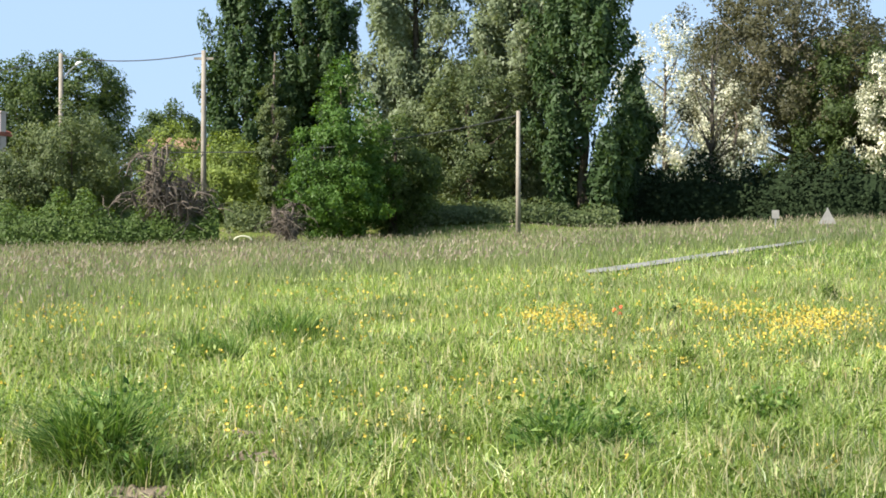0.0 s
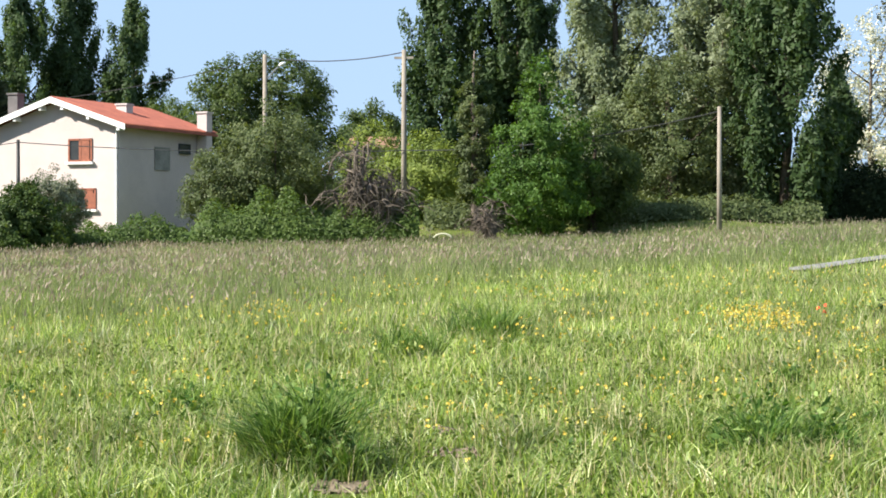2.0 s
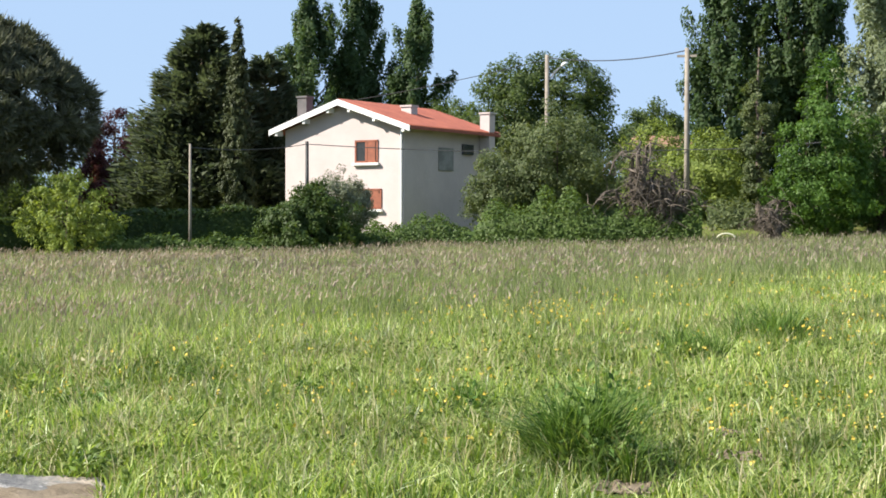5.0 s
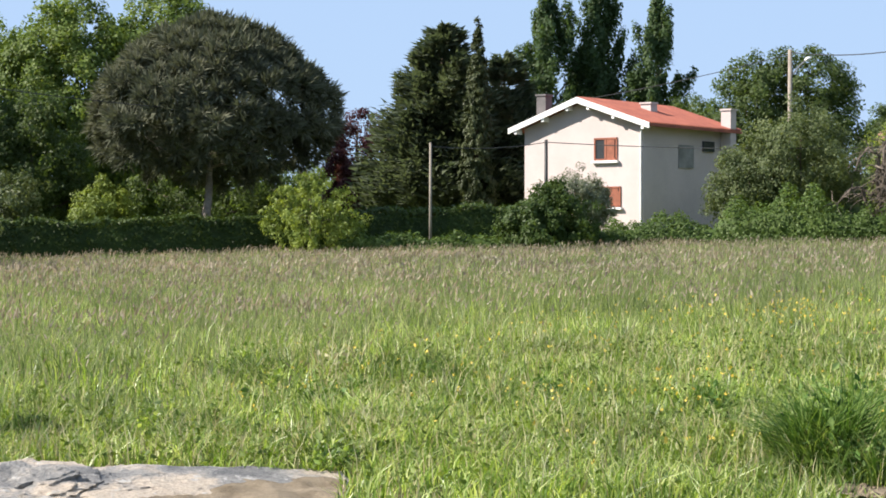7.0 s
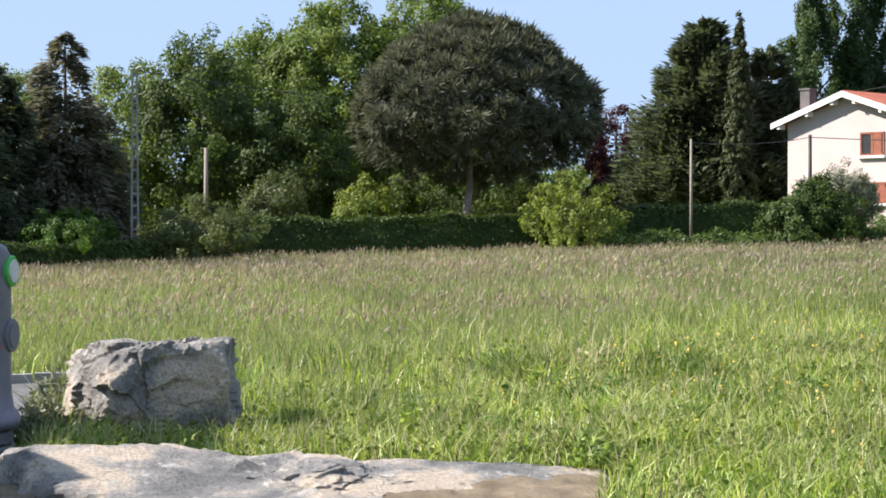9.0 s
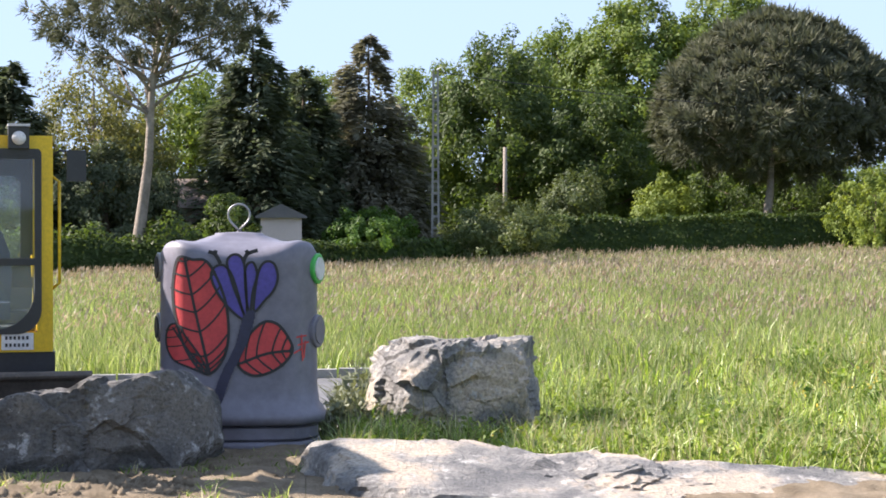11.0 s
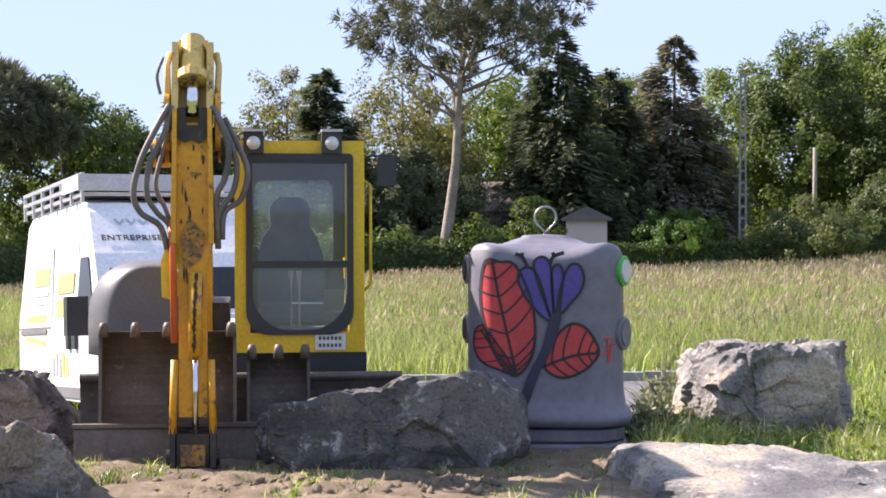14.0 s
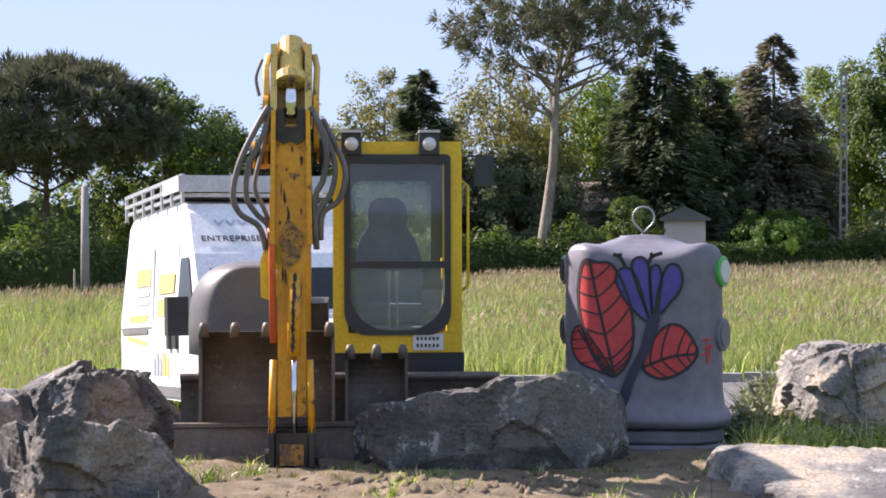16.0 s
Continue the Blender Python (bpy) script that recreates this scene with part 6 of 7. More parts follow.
for ant in ANTENNAE:
    bm = bmesh.new()
    stroke(bm, smooth_line(ant), 0.03, 0.007)
    part("painted_stamen", bm, M_INK, cont, "black painted stamen")
bm = bmesh.new()
for tag in TAGS:
    stroke(bm, tag, 0.012, 0.007)
part("painted_mark", bm, M_SPRAYRED, cont, "small red painted mark")

# ---- excavator ----
def machine_paint(name, col, dark):
    return surface(name, col, dark, 1.6, 30.0, 0.42, bump=0.05, wear=(0.1, 0.055, 0.025), wear_at=0.57)


M_YELLOW_CAB = surface("yellow_cab_paint", (0.75, 0.5, 0.01), (0.68, 0.44, 0.01), 1.5, 30.0, 0.35, bump=0.04)
M_ORANGE = machine_paint("orange_yellow_paint", (0.78, 0.36, 0.008), (0.62, 0.27, 0.008))
M_WORNORANGE = surface("worn_orange_paint", (0.5, 0.22, 0.02), (0.2, 0.1, 0.03), 9.0, 40.0, 0.6, bump=0.2, wear=(0.06, 0.045, 0.03), wear_at=0.5)
M_PALEYELLOW = machine_paint("pale_yellow_paint", (0.72, 0.5, 0.14), (0.6, 0.4, 0.1))
M_GREASE = surface("greasy_steel", (0.055, 0.045, 0.035), (0.025, 0.02, 0.016), 4.0, 30.0, 0.55, 0.3, bump=0.2, wear=(0.2, 0.1, 0.03))
M_WORNSTEEL = surface("worn_bucket_steel", (0.155, 0.13, 0.108), (0.085, 0.073, 0.063), 3.0, 35.0, 0.6, 0.4, bump=0.35, dist=0.006, wear=(0.24, 0.19, 0.14), wear_at=0.6)
M_CHROME = surface("chrome_rod", (0.75, 0.75, 0.78), (0.65, 0.65, 0.68), 2.0, 20.0, 0.12, 1.0, bump=0)
M_HOSE = surface("hydraulic_hose", (0.16, 0.14, 0.125), (0.09, 0.08, 0.072), 5.0, 50.0, 0.6, bump=0.2)
M_REDHOSE = surface("orange_red_hose", (0.7, 0.12, 0.02), (0.55, 0.09, 0.02), 5.0, 50.0, 0.5, bump=0.1)
M_BLACKTRIM = surface("black_trim", (0.03, 0.032, 0.036), (0.02, 0.021, 0.024), 2.0, 30.0, 0.4, bump=0.05)
M_GREYCOVER = surface("grey_cover", (0.19, 0.19, 0.195), (0.14, 0.14, 0.145), 1.5, 30.0, 0.5, bump=0.08)
M_COVER = surface("dark_grey_cover", (0.12, 0.12, 0.122), (0.09, 0.09, 0.092), 1.5, 30.0, 0.45, bump=0.06)
M_SEAT = surface("seat_fabric", (0.11, 0.14, 0.23), (0.085, 0.11, 0.18), 5.0, 60.0, 0.9, bump=0.2)
M_PLATE = surface("number_plate", (0.72, 0.72, 0.7), (0.66, 0.66, 0.64), 2.0, 30.0, 0.5, bump=0.03)
M_LENS = surface("lamp_lens", (0.7, 0.7, 0.7), (0.6, 0.6, 0.6), 8.0, 60.0, 0.15, bump=0.1)


def pane_material(name, tint, gloss, dust, lit_through=False):
    m, n, l, p = material(name)
    t, g = n.new("ShaderNodeBsdfTransparent"), n.new("ShaderNodeBsdfGlossy")
    t.inputs[0].default_value, g.inputs["Roughness"].default_value = (*tint, 1), 0.03
    mix, mix2 = n.new("ShaderNodeMixShader"), n.new("ShaderNodeMixShader")
    mix.inputs[0].default_value = gloss
    p.inputs["Base Color"].default_value, p.inputs["Roughness"].default_value = (0.5, 0.56, 0.6, 1), 0.9
    film = noise_node(n, l, 3.0, 6.0, 0.7)
    r = ramp(n, [(0.3, (dust * 0.6,) * 3), (0.7, (dust * 1.3,) * 3)])
    l.new(film.outputs[0], r.inputs[0])
    l.new(r.outputs[0], mix2.inputs[0])
    l.new(t.outputs[0], mix.inputs[1])
    l.new(g.outputs[0], mix.inputs[2])
    l.new(mix.outputs[0], mix2.inputs[1])
    veil = p
    if lit_through:
        veil = n.new("ShaderNodeBsdfTranslucent")
        veil.inputs[0].default_value = (0.5, 0.58, 0.6, 1)
    l.new(veil.outputs[0], mix2.inputs[2])
    l.new(mix2.outputs[0], n["Material Output"].inputs[0])
    return m


M_PANE = pane_material("cab_glass", (0.92, 0.96, 0.98), 0.04, 0.015)
M_PANE_REAR = pane_material("dusty_rear_glass", (0.88, 0.93, 0.95), 0.03, 0.025, True)
M_PANE_DUSTY = pane_material("dusty_cab_glass", (0.82, 0.88, 0.9), 0.05, 0.1)

EX = thing("mini_excavator", Matrix.Translation(at(57.2, 15.2)) @ pose(0, 0, 0, 0, 0, 57.2), "yellow mini excavator parked with its arm on the ground", "excavator")
# cab: x 0..1.0, front at y = 0
CX0, CX1, CZ0, CZ1, CD = -0.10, 1.0, 0.78, 2.58, 1.45
bm = bmesh.new()
box(bm, CX0, CX1, 0.0, CD, CZ0, CZ0 + 0.165)
cab_ob = part("cab", bm, M_YELLOW_CAB, EX, "yellow cab base", bevel=0.025)
for pa, pb, pc, pd in ((CX0, CX0 + 0.13, 0, 0.14), (CX1 - 0.13, CX1, 0, 0.14), (CX0, CX0 + 0.09, CD - 0.12, CD), (CX1 - 0.09, CX1, CD - 0.12, CD)):
    bm = bmesh.new()
    box(bm, pa, pb, pc, pd, CZ0 + 0.16, CZ1 - 0.1)
    part("pillar", bm, M_YELLOW_CAB, cab_ob, bevel=0.025)
bm = bmesh.new()
box(bm, CX0 + 0.003, CX1 - 0.003, 0.003, CD, CZ1 - 0.12, CZ1)
part("cab_roof", bm, M_YELLOW_CAB, cab_ob, bevel=0.035)
bm = bmesh.new()
box(bm, CX1 - 0.05, CX1 - 0.004, 0.14, CD - 0.12, CZ0 + 0.165, CZ0 + 0.75)
part("door_panel", bm, M_YELLOW_CAB, cab_ob, bevel=0.015)


def rounded(x0, x1, z0, z1, rb, rt, n=6):
    pts = []
    for cx, cz, r, a0 in ((x1 - rb, z0 + rb, rb, -90), (x1 - rt, z1 - rt, rt, 0), (x0 + rt, z1 - rt, rt, 90), (x0 + rb, z0 + rb, rb, 180)):
        for k in range(n + 1):
            a = radians(a0 + 90 * k / n)
            pts.append((cx + r * math.cos(a), cz + r * math.sin(a)))
    return pts


def ring_plate(bm, outer, inner, y0, y1):
    n = len(outer)
    rows = [[bm.verts.new((u, y, v)) for u, v in o] for o, y in ((outer, y0), (inner, y0), (inner, y1), (outer, y1))]
    for a, b in zip(rows, rows[1:] + rows[:1]):
        for k in range(n):
            bm.faces.new((a[k], a[(k + 1) % n], b[(k + 1) % n], b[k]))


for lining in (
    (CX0 + 0.14, CX1 - 0.14, 0.15, CD - 0.13, CZ0 + 0.17, CZ0 + 0.2),
    (CX0 + 0.1, CX1 - 0.1, CD - 0.118, CD - 0.07, CZ0 + 0.17, 1.27),
    (CX0 + 0.14, CX1 - 0.14, 0.75, CD - 0.13, CZ0 + 0.2, CZ0 + 0.3),
    (CX0 + 0.1, CX1 - 0.1, 0.03, CD - 0.13, CZ1 - 0.14, CZ1 - 0.122),
    (CX0 + 0.1, CX0 + 0.125, 0.15, CD - 0.13, CZ0 + 0.17, 1.5),
    (CX1 - 0.085, CX1 - 0.055, 0.15, CD - 0.13, CZ0 + 0.17, CZ0 + 0.74),
):
    bm = bmesh.new()
    box(bm, *lining)
    part("cab_lining", bm, M_GREYCOVER, cab_ob, "dark grey cab lining")
GX0, GX1 = CX0 + 0.115, CX1 - 0.115
bm = bmesh.new()
ring_plate(bm, rounded(GX0 - 0.02, GX1 + 0.02, 0.93, 2.47, 0.2, 0.04), rounded(GX0 + 0.035, GX1 - 0.035, 0.97, 2.42, 0.32, 0.05), -0.028, 0.03)
box(bm, GX0 + 0.02, GX1 - 0.02, -0.03, 0.02, 1.5, 1.56)
box(bm, GX0 + 0.02, GX1 - 0.02, -0.022, 0.02, 2.385, 2.44)
part("window_seal", bm, M_BLACKTRIM, cab_ob, "black window frame")
for z0, z1, rb in ((0.95, 1.51, 0.3), (1.55, 2.4, 0.03)):
    bm = bmesh.new()
    prism(bm, rounded(GX0 + 0.02, GX1 - 0.02, z0, z1, rb, 0.03), -0.008, -0.002, "y")
    g = part("windscreen", bm, M_PANE if z0 > 1.2 else M_PANE_DUSTY, cab_ob, "clear cab glass" if z0 > 1.2 else "dusty lower cab glass")
    g.visible_shadow = False
bm = bmesh.new()
ring_plate(bm, rounded(CX0 + 0.08, CX1 - 0.08, 1.25, 2.46, 0.05, 0.05), rounded(CX0 + 0.17, CX1 - 0.2, 1.45, 2.28, 0.12, 0.08), CD - 0.06, CD - 0.02)
part("rear_frame", bm, M_BLACKTRIM, cab_ob, "black rear window frame")
bm = bmesh.new()
prism(bm, rounded(CX0 + 0.16, CX1 - 0.19, 1.44, 2.29, 0.12, 0.08), CD - 0.043, CD - 0.037, "y")
rear = part("rear_window", bm, M_PANE_REAR, cab_ob, "dusty rear cab glass")
rear.visible_shadow = False
seat = bmesh.new()
prism(seat, [(0.25, 1.12), (0.79, 1.12), (0.81, 1.4), (0.79, 1.6), (0.74, 1.76), (0.68, 1.86), (0.69, 2.0), (0.66, 2.08), (0.61, 2.12), (0.45, 2.12), (0.4, 2.08), (0.37, 2.0), (0.38, 1.86), (0.32, 1.76), (0.27, 1.6), (0.25, 1.4)], 1.02, 1.18, "y")
box(seat, 0.3, 0.78, 0.6, 1.05, 1.02, 1.17)
for v in seat.verts:
    v.co.x = 0.39 + (v.co.x - 0.53) * 1.15
part("seat", seat, M_SEAT, EX, "dark blue seat", bevel=0.03)
bm = bmesh.new()
box(bm, CX0 + 0.03, CX0 + 0.2, 0.2, 0.6, CZ0 + 0.17, 1.68)
part("console", bm, M_BLACKTRIM, EX, "black control console", bevel=0.02)
for x in (0.38, 0.45):
    bm = bmesh.new()
    tube(bm, [(x, 0.2, CZ0 + 0.1), (x, 0.22, 1.42)], 0.011, 8)
    tube(bm, [(x, 0.22, 1.4), (x, 0.22, 1.47)], 0.02, 8)
    part("lever", bm, M_STEEL, EX)
bm = bmesh.new()
tube(bm, [(0.86, 0.3, 1.4), (0.86, 0.28, 1.58)], [0.02, 0.028], 8)
part("lever", bm, M_YELLOW_CAB, EX)
for x in (0.06, 0.72):
    bm = bmesh.new()
    box(bm, x - 0.085, x + 0.085, -0.08, 0.06, 2.47, 2.65)
    l_ob = part("work_light", bm, M_BLACKTRIM, EX, bevel=0.02)
    bm = bmesh.new()
    tube(bm, [(x, -0.075, 2.555), (x, -0.1, 2.555)], [0.06, 0.055], 16)
    part("lens", bm, M_LENS, l_ob, smooth=True)
    bm = bmesh.new()
    box(bm, x - 0.09, x + 0.09, -0.11, 0.02, 2.652, 2.672)
    part("visor", bm, M_WHITERIM, l_ob)
bm = bmesh.new()
tube(bm, [(CX1, 0.05, 2.42), (1.06, 0.03, 2.46), (1.14, 0.0, 2.45)], 0.012, 6)
tube(bm, [(1.14, 0.0, 2.47), (1.14, 0.0, 2.2)], 0.012, 6)
mir = part("mirror_arm", bm, M_BLACKTRIM, EX)
bm = bmesh.new()
box(bm, 1.11, 1.27, -0.05, 0.0, 2.2, 2.46)
part("mirror", bm, M_BLACKTRIM, mir, bevel=0.02)
bm = bmesh.new()
tube(bm, [(CX1 + 0.0, 0.12, 2.25), (CX1 + 0.06, 0.1, 2.2), (CX1 + 0.06, 0.1, 1.35), (CX1, 0.12, 1.3)], 0.014, 6)
part("grab_rail", bm, M_YELLOW_CAB, EX, smooth=True)
bm = bmesh.new()
box(bm, CX0 - 0.04, CX1 + 0.02, 0.03, 1.6, 0.58, 0.777)
part("lower_skirt", bm, M_BLACKTRIM, EX, bevel=0.03)
bm = bmesh.new()
box(bm, 0.58, 0.84, -0.016, -0.003, 0.80, 0.94)
pl = part("number_plate", bm, M_PLATE, EX, "white plate with dark characters")
for z, n, w in ((0.9, 6, 0.019), (0.84, 6, 0.019)):
    for k in range(n):
        bm = bmesh.new()
        box(bm, 0.61 + k * 0.034, 0.61 + k * 0.034 + w, -0.021, -0.0165, z - 0.014, z + 0.014)
        part("bar", bm, M_BLACKTRIM, pl)
# rounded cover over the engine side
bm = bmesh.new()
outline = [(-0.5, 0.75), (-1.36, 0.75)]
for k in range(19):
    a = radians(180 - 6.6 * k)
    outline.append((-0.88 + 0.48 * math.copysign(abs(math.cos(a)) ** 0.8, math.cos(a)), 1.0 + 0.55 * math.sin(a) ** 0.8))
outline.append((-0.5, outline[-1][1]))
rings = []
for y, w, u in ((0.1, 0.74, 0.94), (0.12, 0.79, 0.965), (0.2, 0.87, 0.98), (0.42, 1.0, 1.0), (1.5, 1.0, 1.0)):
    rings.append([bm.verts.new((-0.5 + (x + 0.5) * w, y, 0.75 + (z - 0.75) * u)) for x, z in outline])
bm.faces.new(rings[0][::-1])
bm.faces.new(rings[-1])
for a, b in zip(rings, rings[1:]):
    for k in range(len(outline)):
        m_ = (k + 1) % len(outline)
        bm.faces.new((a[k], a[m_], b[m_], b[k]))
bmesh.ops.recalc_face_normals(bm, faces=bm.faces)
for f in bm.faces:
    f.smooth = len(f.verts) == 4
part("side_cover", bm, M_COVER, EX, "rounded grey side cover")
bm = bmesh.new()
box(bm, -0.55, CX0 - 0.05, 0.1, 1.6, 0.6, 1.2)
part("swing_frame", bm, M_GREASE, EX, bevel=0.02)
for x in (-0.62, 0.62):
    bm = bmesh.new()
    prism(bm, rounded(-0.55, 1.75, 0.0, 0.52, 0.25, 0.25), x - 0.2, x + 0.2, "x")
    tr = part("track", bm, M_RUBBER, EX, "black rubber track", bevel=0.01)
    bm = bmesh.new()
    for k in range(16):
        y = -0.42 + k * 0.13
        box(bm, x - 0.21, x + 0.21, y, y + 0.06, 0.5, 0.545)
    tagged(part("lug", bm, M_RUBBER, tr), kind="stuff")
# dozer blade
bm = bmesh.new()
arc = [(-0.72 + 0.1 * math.cos(a), 0.36 + 0.27 * math.sin(a)) for a in np.linspace(-1.3, 1.3, 9)]
prism(bm, [(y - 0.03, z) for y, z in arc] + [(y + 0.03, z) for y, z in arc[::-1]], -1.33, 1.24, "x")
blade = part("dozer_blade", bm, M_WORNSTEEL, EX, "curved worn steel blade")
bm = bmesh.new()
tube(bm, [(-1.33, -0.7, 0.635), (1.26, -0.7, 0.635)], 0.035, 10)
part("blade_rim", bm, M_WORNSTEEL, blade)
for x in (-0.3, 0.3):
    bm = bmesh.new()
    box(bm, x - 0.06, x + 0.06, -0.62, 0.1, 0.2, 0.36)
    part("blade_arm", bm, M_ORANGE, EX)

# boom behind, then the arm that hangs in front of it; x centre of both
BX, AY = -0.40, -1.75
bm = bmesh.new()
prism(bm, [(0.1, 0.9), (0.45, 1.0), (0.2, 2.2), (-0.75, 3.15), (-1.35, 3.28), (-1.45, 3.05), (-0.95, 2.85), (-0.2, 1.9)], BX - 0.11, BX + 0.11, "x")
part("boom", bm, M_ORANGE, EX, "orange-yellow boom", bevel=0.015)
bm = bmesh.new()
tube(bm, [(BX, -0.15, 0.95), (BX, -0.95, 2.4)], 0.06, 12)
part("boom_cylinder", bm, M_PALEYELLOW, EX, smooth=True)
arm = bmesh.new()
# web and two flanges, wider toward the elbow
prism(arm, [(BX - 0.125, 2.62), (BX + 0.125, 2.62), (BX + 0.165, 2.0), (BX + 0.15, 1.72), (BX + 0.105, 1.55), (BX + 0.105, 0.42), (BX - 0.105, 0.42), (BX - 0.105, 1.55), (BX - 0.15, 1.72), (BX - 0.165, 2.0)], AY, AY + 0.24, "y")
arm_ob = part("arm", arm, M_ORANGE, EX, "scratched orange-yellow arm", bevel=0.012)
for s in (-1, 1):
    bm = bmesh.new()
    prism(bm, [(BX + s * 0.145, 2.72), (BX + s * 0.112, 2.72), (BX + s * 0.122, 1.72), (BX + s * 0.16, 1.72)], AY - 0.075, AY - 0.003, "y")
    part("flange", bm, M_ORANGE, arm_ob, "worn raised flange", bevel=0.008)
    bm = bmesh.new()
    prism(bm, rounded(-0.12 + AY + 0.12, 0.3 + AY, 2.42, 2.85, 0.1, 0.1), BX + s * 0.19 - 0.02, BX + s * 0.19 + 0.02, "x")
    part("cheek_plate", bm, M_ORANGE, arm_ob, bevel=0.008)
    bm = bmesh.new()
    tube(bm, [(BX + s * 0.21, AY + 0.1, 2.42), (BX + s * 0.27, AY + 0.1, 2.42)], 0.1, 16)
    part("pivot_boss", bm, M_GREASE, arm_ob)
    bm = bmesh.new()
    prism(bm, [(AY - 0.02, 2.7), (AY + 0.16, 2.7), (AY + 0.38, 3.2), (AY + 0.16, 3.24)], BX + s * 0.13 - 0.025, BX + s * 0.13 + 0.025, "x")
    part("clevis", bm, M_PALEYELLOW, arm_ob, bevel=0.006)
    bm = bmesh.new()
    tube(bm, [(BX + s * 0.175, AY + 0.25, 3.16), (BX + s * 0.195, AY + 0.2, 3.06), (BX + s * 0.18, AY + 0.05, 2.72)], 0.025, 8)
    part("pipe", bm, M_PALEYELLOW, arm_ob, smooth=True)
    bm = bmesh.new()
    tube(bm, [(BX + s * 0.135, AY - 0.02, 0.85), (BX + s * 0.15, AY - 0.04, 0.3)], 0.028, 8)
    part("link_bar", bm, M_ORANGE, arm_ob, smooth=True)
for s, x, z0, z1 in ((1, 0.25, 2.34, 2.54), (-1, -0.24, 2.3, 2.5)):
    bm = bmesh.new()
    prism(bm, rounded(AY + 0.15, AY + 0.5, z0, z1, 0.08, 0.08), BX + x - 0.06, BX + x + 0.06, "x")
    part("boom_head", bm, M_ORANGE, EX, "greasy boom head", bevel=0.01)
    bm = bmesh.new()
    tube(bm, [(BX + x - 0.08, AY + 0.3, (z0 + z1) / 2), (BX + x + 0.08, AY + 0.3, (z0 + z1) / 2)], 0.07, 14)
    part("boom_pin", bm, M_GREASE, EX)
bm = bmesh.new()
prism(bm, [(AY + 0.14, 2.62), (AY + 0.6, 2.62), (AY + 0.62, 3.0), (AY + 0.45, 3.2), (AY + 0.3, 3.2)], BX - 0.15, BX + 0.15, "x")
part("boom_top", bm, M_PALEYELLOW, EX, "pale yellow upper end of the boom", bevel=0.02)
bm = bmesh.new()
prism(bm, [(BX - 0.11, 2.5), (BX - 0.06, 2.47), (BX + 0.0, 2.49), (BX + 0.05, 2.46), (BX + 0.11, 2.51), (BX + 0.11, 2.73), (BX + 0.05, 2.73), (BX + 0.045, 2.6), (BX - 0.045, 2.6), (BX - 0.05, 2.73), (BX - 0.11, 2.73)], AY - 0.05, AY + 0.1, "y")
part("grease_block", bm, M_GREASE, arm_ob, "greasy black clevis block", bevel=0.01)
bm = bmesh.new()
prism(bm, [(BX + 0.088 * math.cos(q) * (1 + 0.12 * math.sin(5 * q)), 1.72 + 0.17 * math.sin(q) * (1 + 0.15 * math.cos(3 * q))) for q in np.linspace(0, 6.0, 26)], AY - 0.012, AY - 0.003, "y")
part("grease_stain", bm, M_WORNORANGE, arm_ob, bevel=0.01)
bm = bmesh.new()
tube(bm, [(BX, AY + 0.28, 3.27), (BX, AY + 0.1, 2.95)], 0.09, 18)
tube(bm, [(BX, AY + 0.105, 3.0), (BX, AY + 0.075, 2.94)], 0.115, 18)
part("cylinder", bm, M_PALEYELLOW, arm_ob, smooth=False)
bm = bmesh.new()
tube(bm, [(BX, AY + 0.12, 3.0), (BX, AY - 0.01, 2.68)], 0.05, 16)
part("rod", bm, M_CHROME, arm_ob, smooth=True)
bm = bmesh.new()
tube(bm, [(BX + 0.02, AY - 0.05, 0.9), (BX + 0.02, AY - 0.05, 0.3)], 0.022, 12)
part("rod", bm, M_CHROME, arm_ob, smooth=True)
bm = bmesh.new()
tube(bm, [(BX + 0.02, AY - 0.05, 1.5), (BX + 0.02, AY - 0.05, 0.88)], 0.05, 12)
part("cylinder", bm, M_ORANGE, arm_ob, smooth=True)
bm = bmesh.new()
prism(bm, [(BX + 0.1 - 0.3, 1.7), (BX + 0.1 - 0.24, 1.74), (BX + 0.1 - 0.165, 1.72), (BX + 0.1 - 0.16, 1.58), (BX + 0.1 - 0.22, 1.52), (BX + 0.1 - 0.2, 1.34), (BX + 0.1 - 0.24, 1.29), (BX + 0.1 - 0.33, 1.32), (BX + 0.1 - 0.335, 1.58)], AY, AY + 0.12, "y")
part("bracket", bm, M_YELLOW_CAB, arm_ob, bevel=0.015)
bm = bmesh.new()
tube(bm, [(BX - 0.16, AY - 0.02, 1.9), (BX - 0.145, AY - 0.05, 1.7), (BX - 0.135, AY - 0.05, 0.98)], 0.026, 8)
part("red_hose", bm, M_REDHOSE, arm_ob, "orange-red hose", smooth=True)
bm = bmesh.new()
for s in (-1, 1):
    prism(bm, [(AY - 0.1, 0.05), (AY + 0.25, 0.0), (AY + 0.3, 0.3), (AY + 0.1, 0.5), (AY - 0.05, 0.42)], BX + s * 0.15 - 0.02, BX + s * 0.15 + 0.02, "x")
    tube(bm, [(BX + s * 0.13, AY, 0.12), (BX + s * 0.2, AY, 0.12)], 0.06, 12)
box(bm, BX - 0.12, BX + 0.12, AY - 0.05, AY + 0.2, -0.02, 0.3)
coup = part("coupler", bm, M_GREASE, arm_ob, "greasy quick coupler")
bm = bmesh.new()
box(bm, BX - 0.09, BX + 0.09, AY - 0.07, AY - 0.053, 0.06, 0.22)
part("coupler_plate", bm, M_WORNORANGE, coup, bevel=0.01)


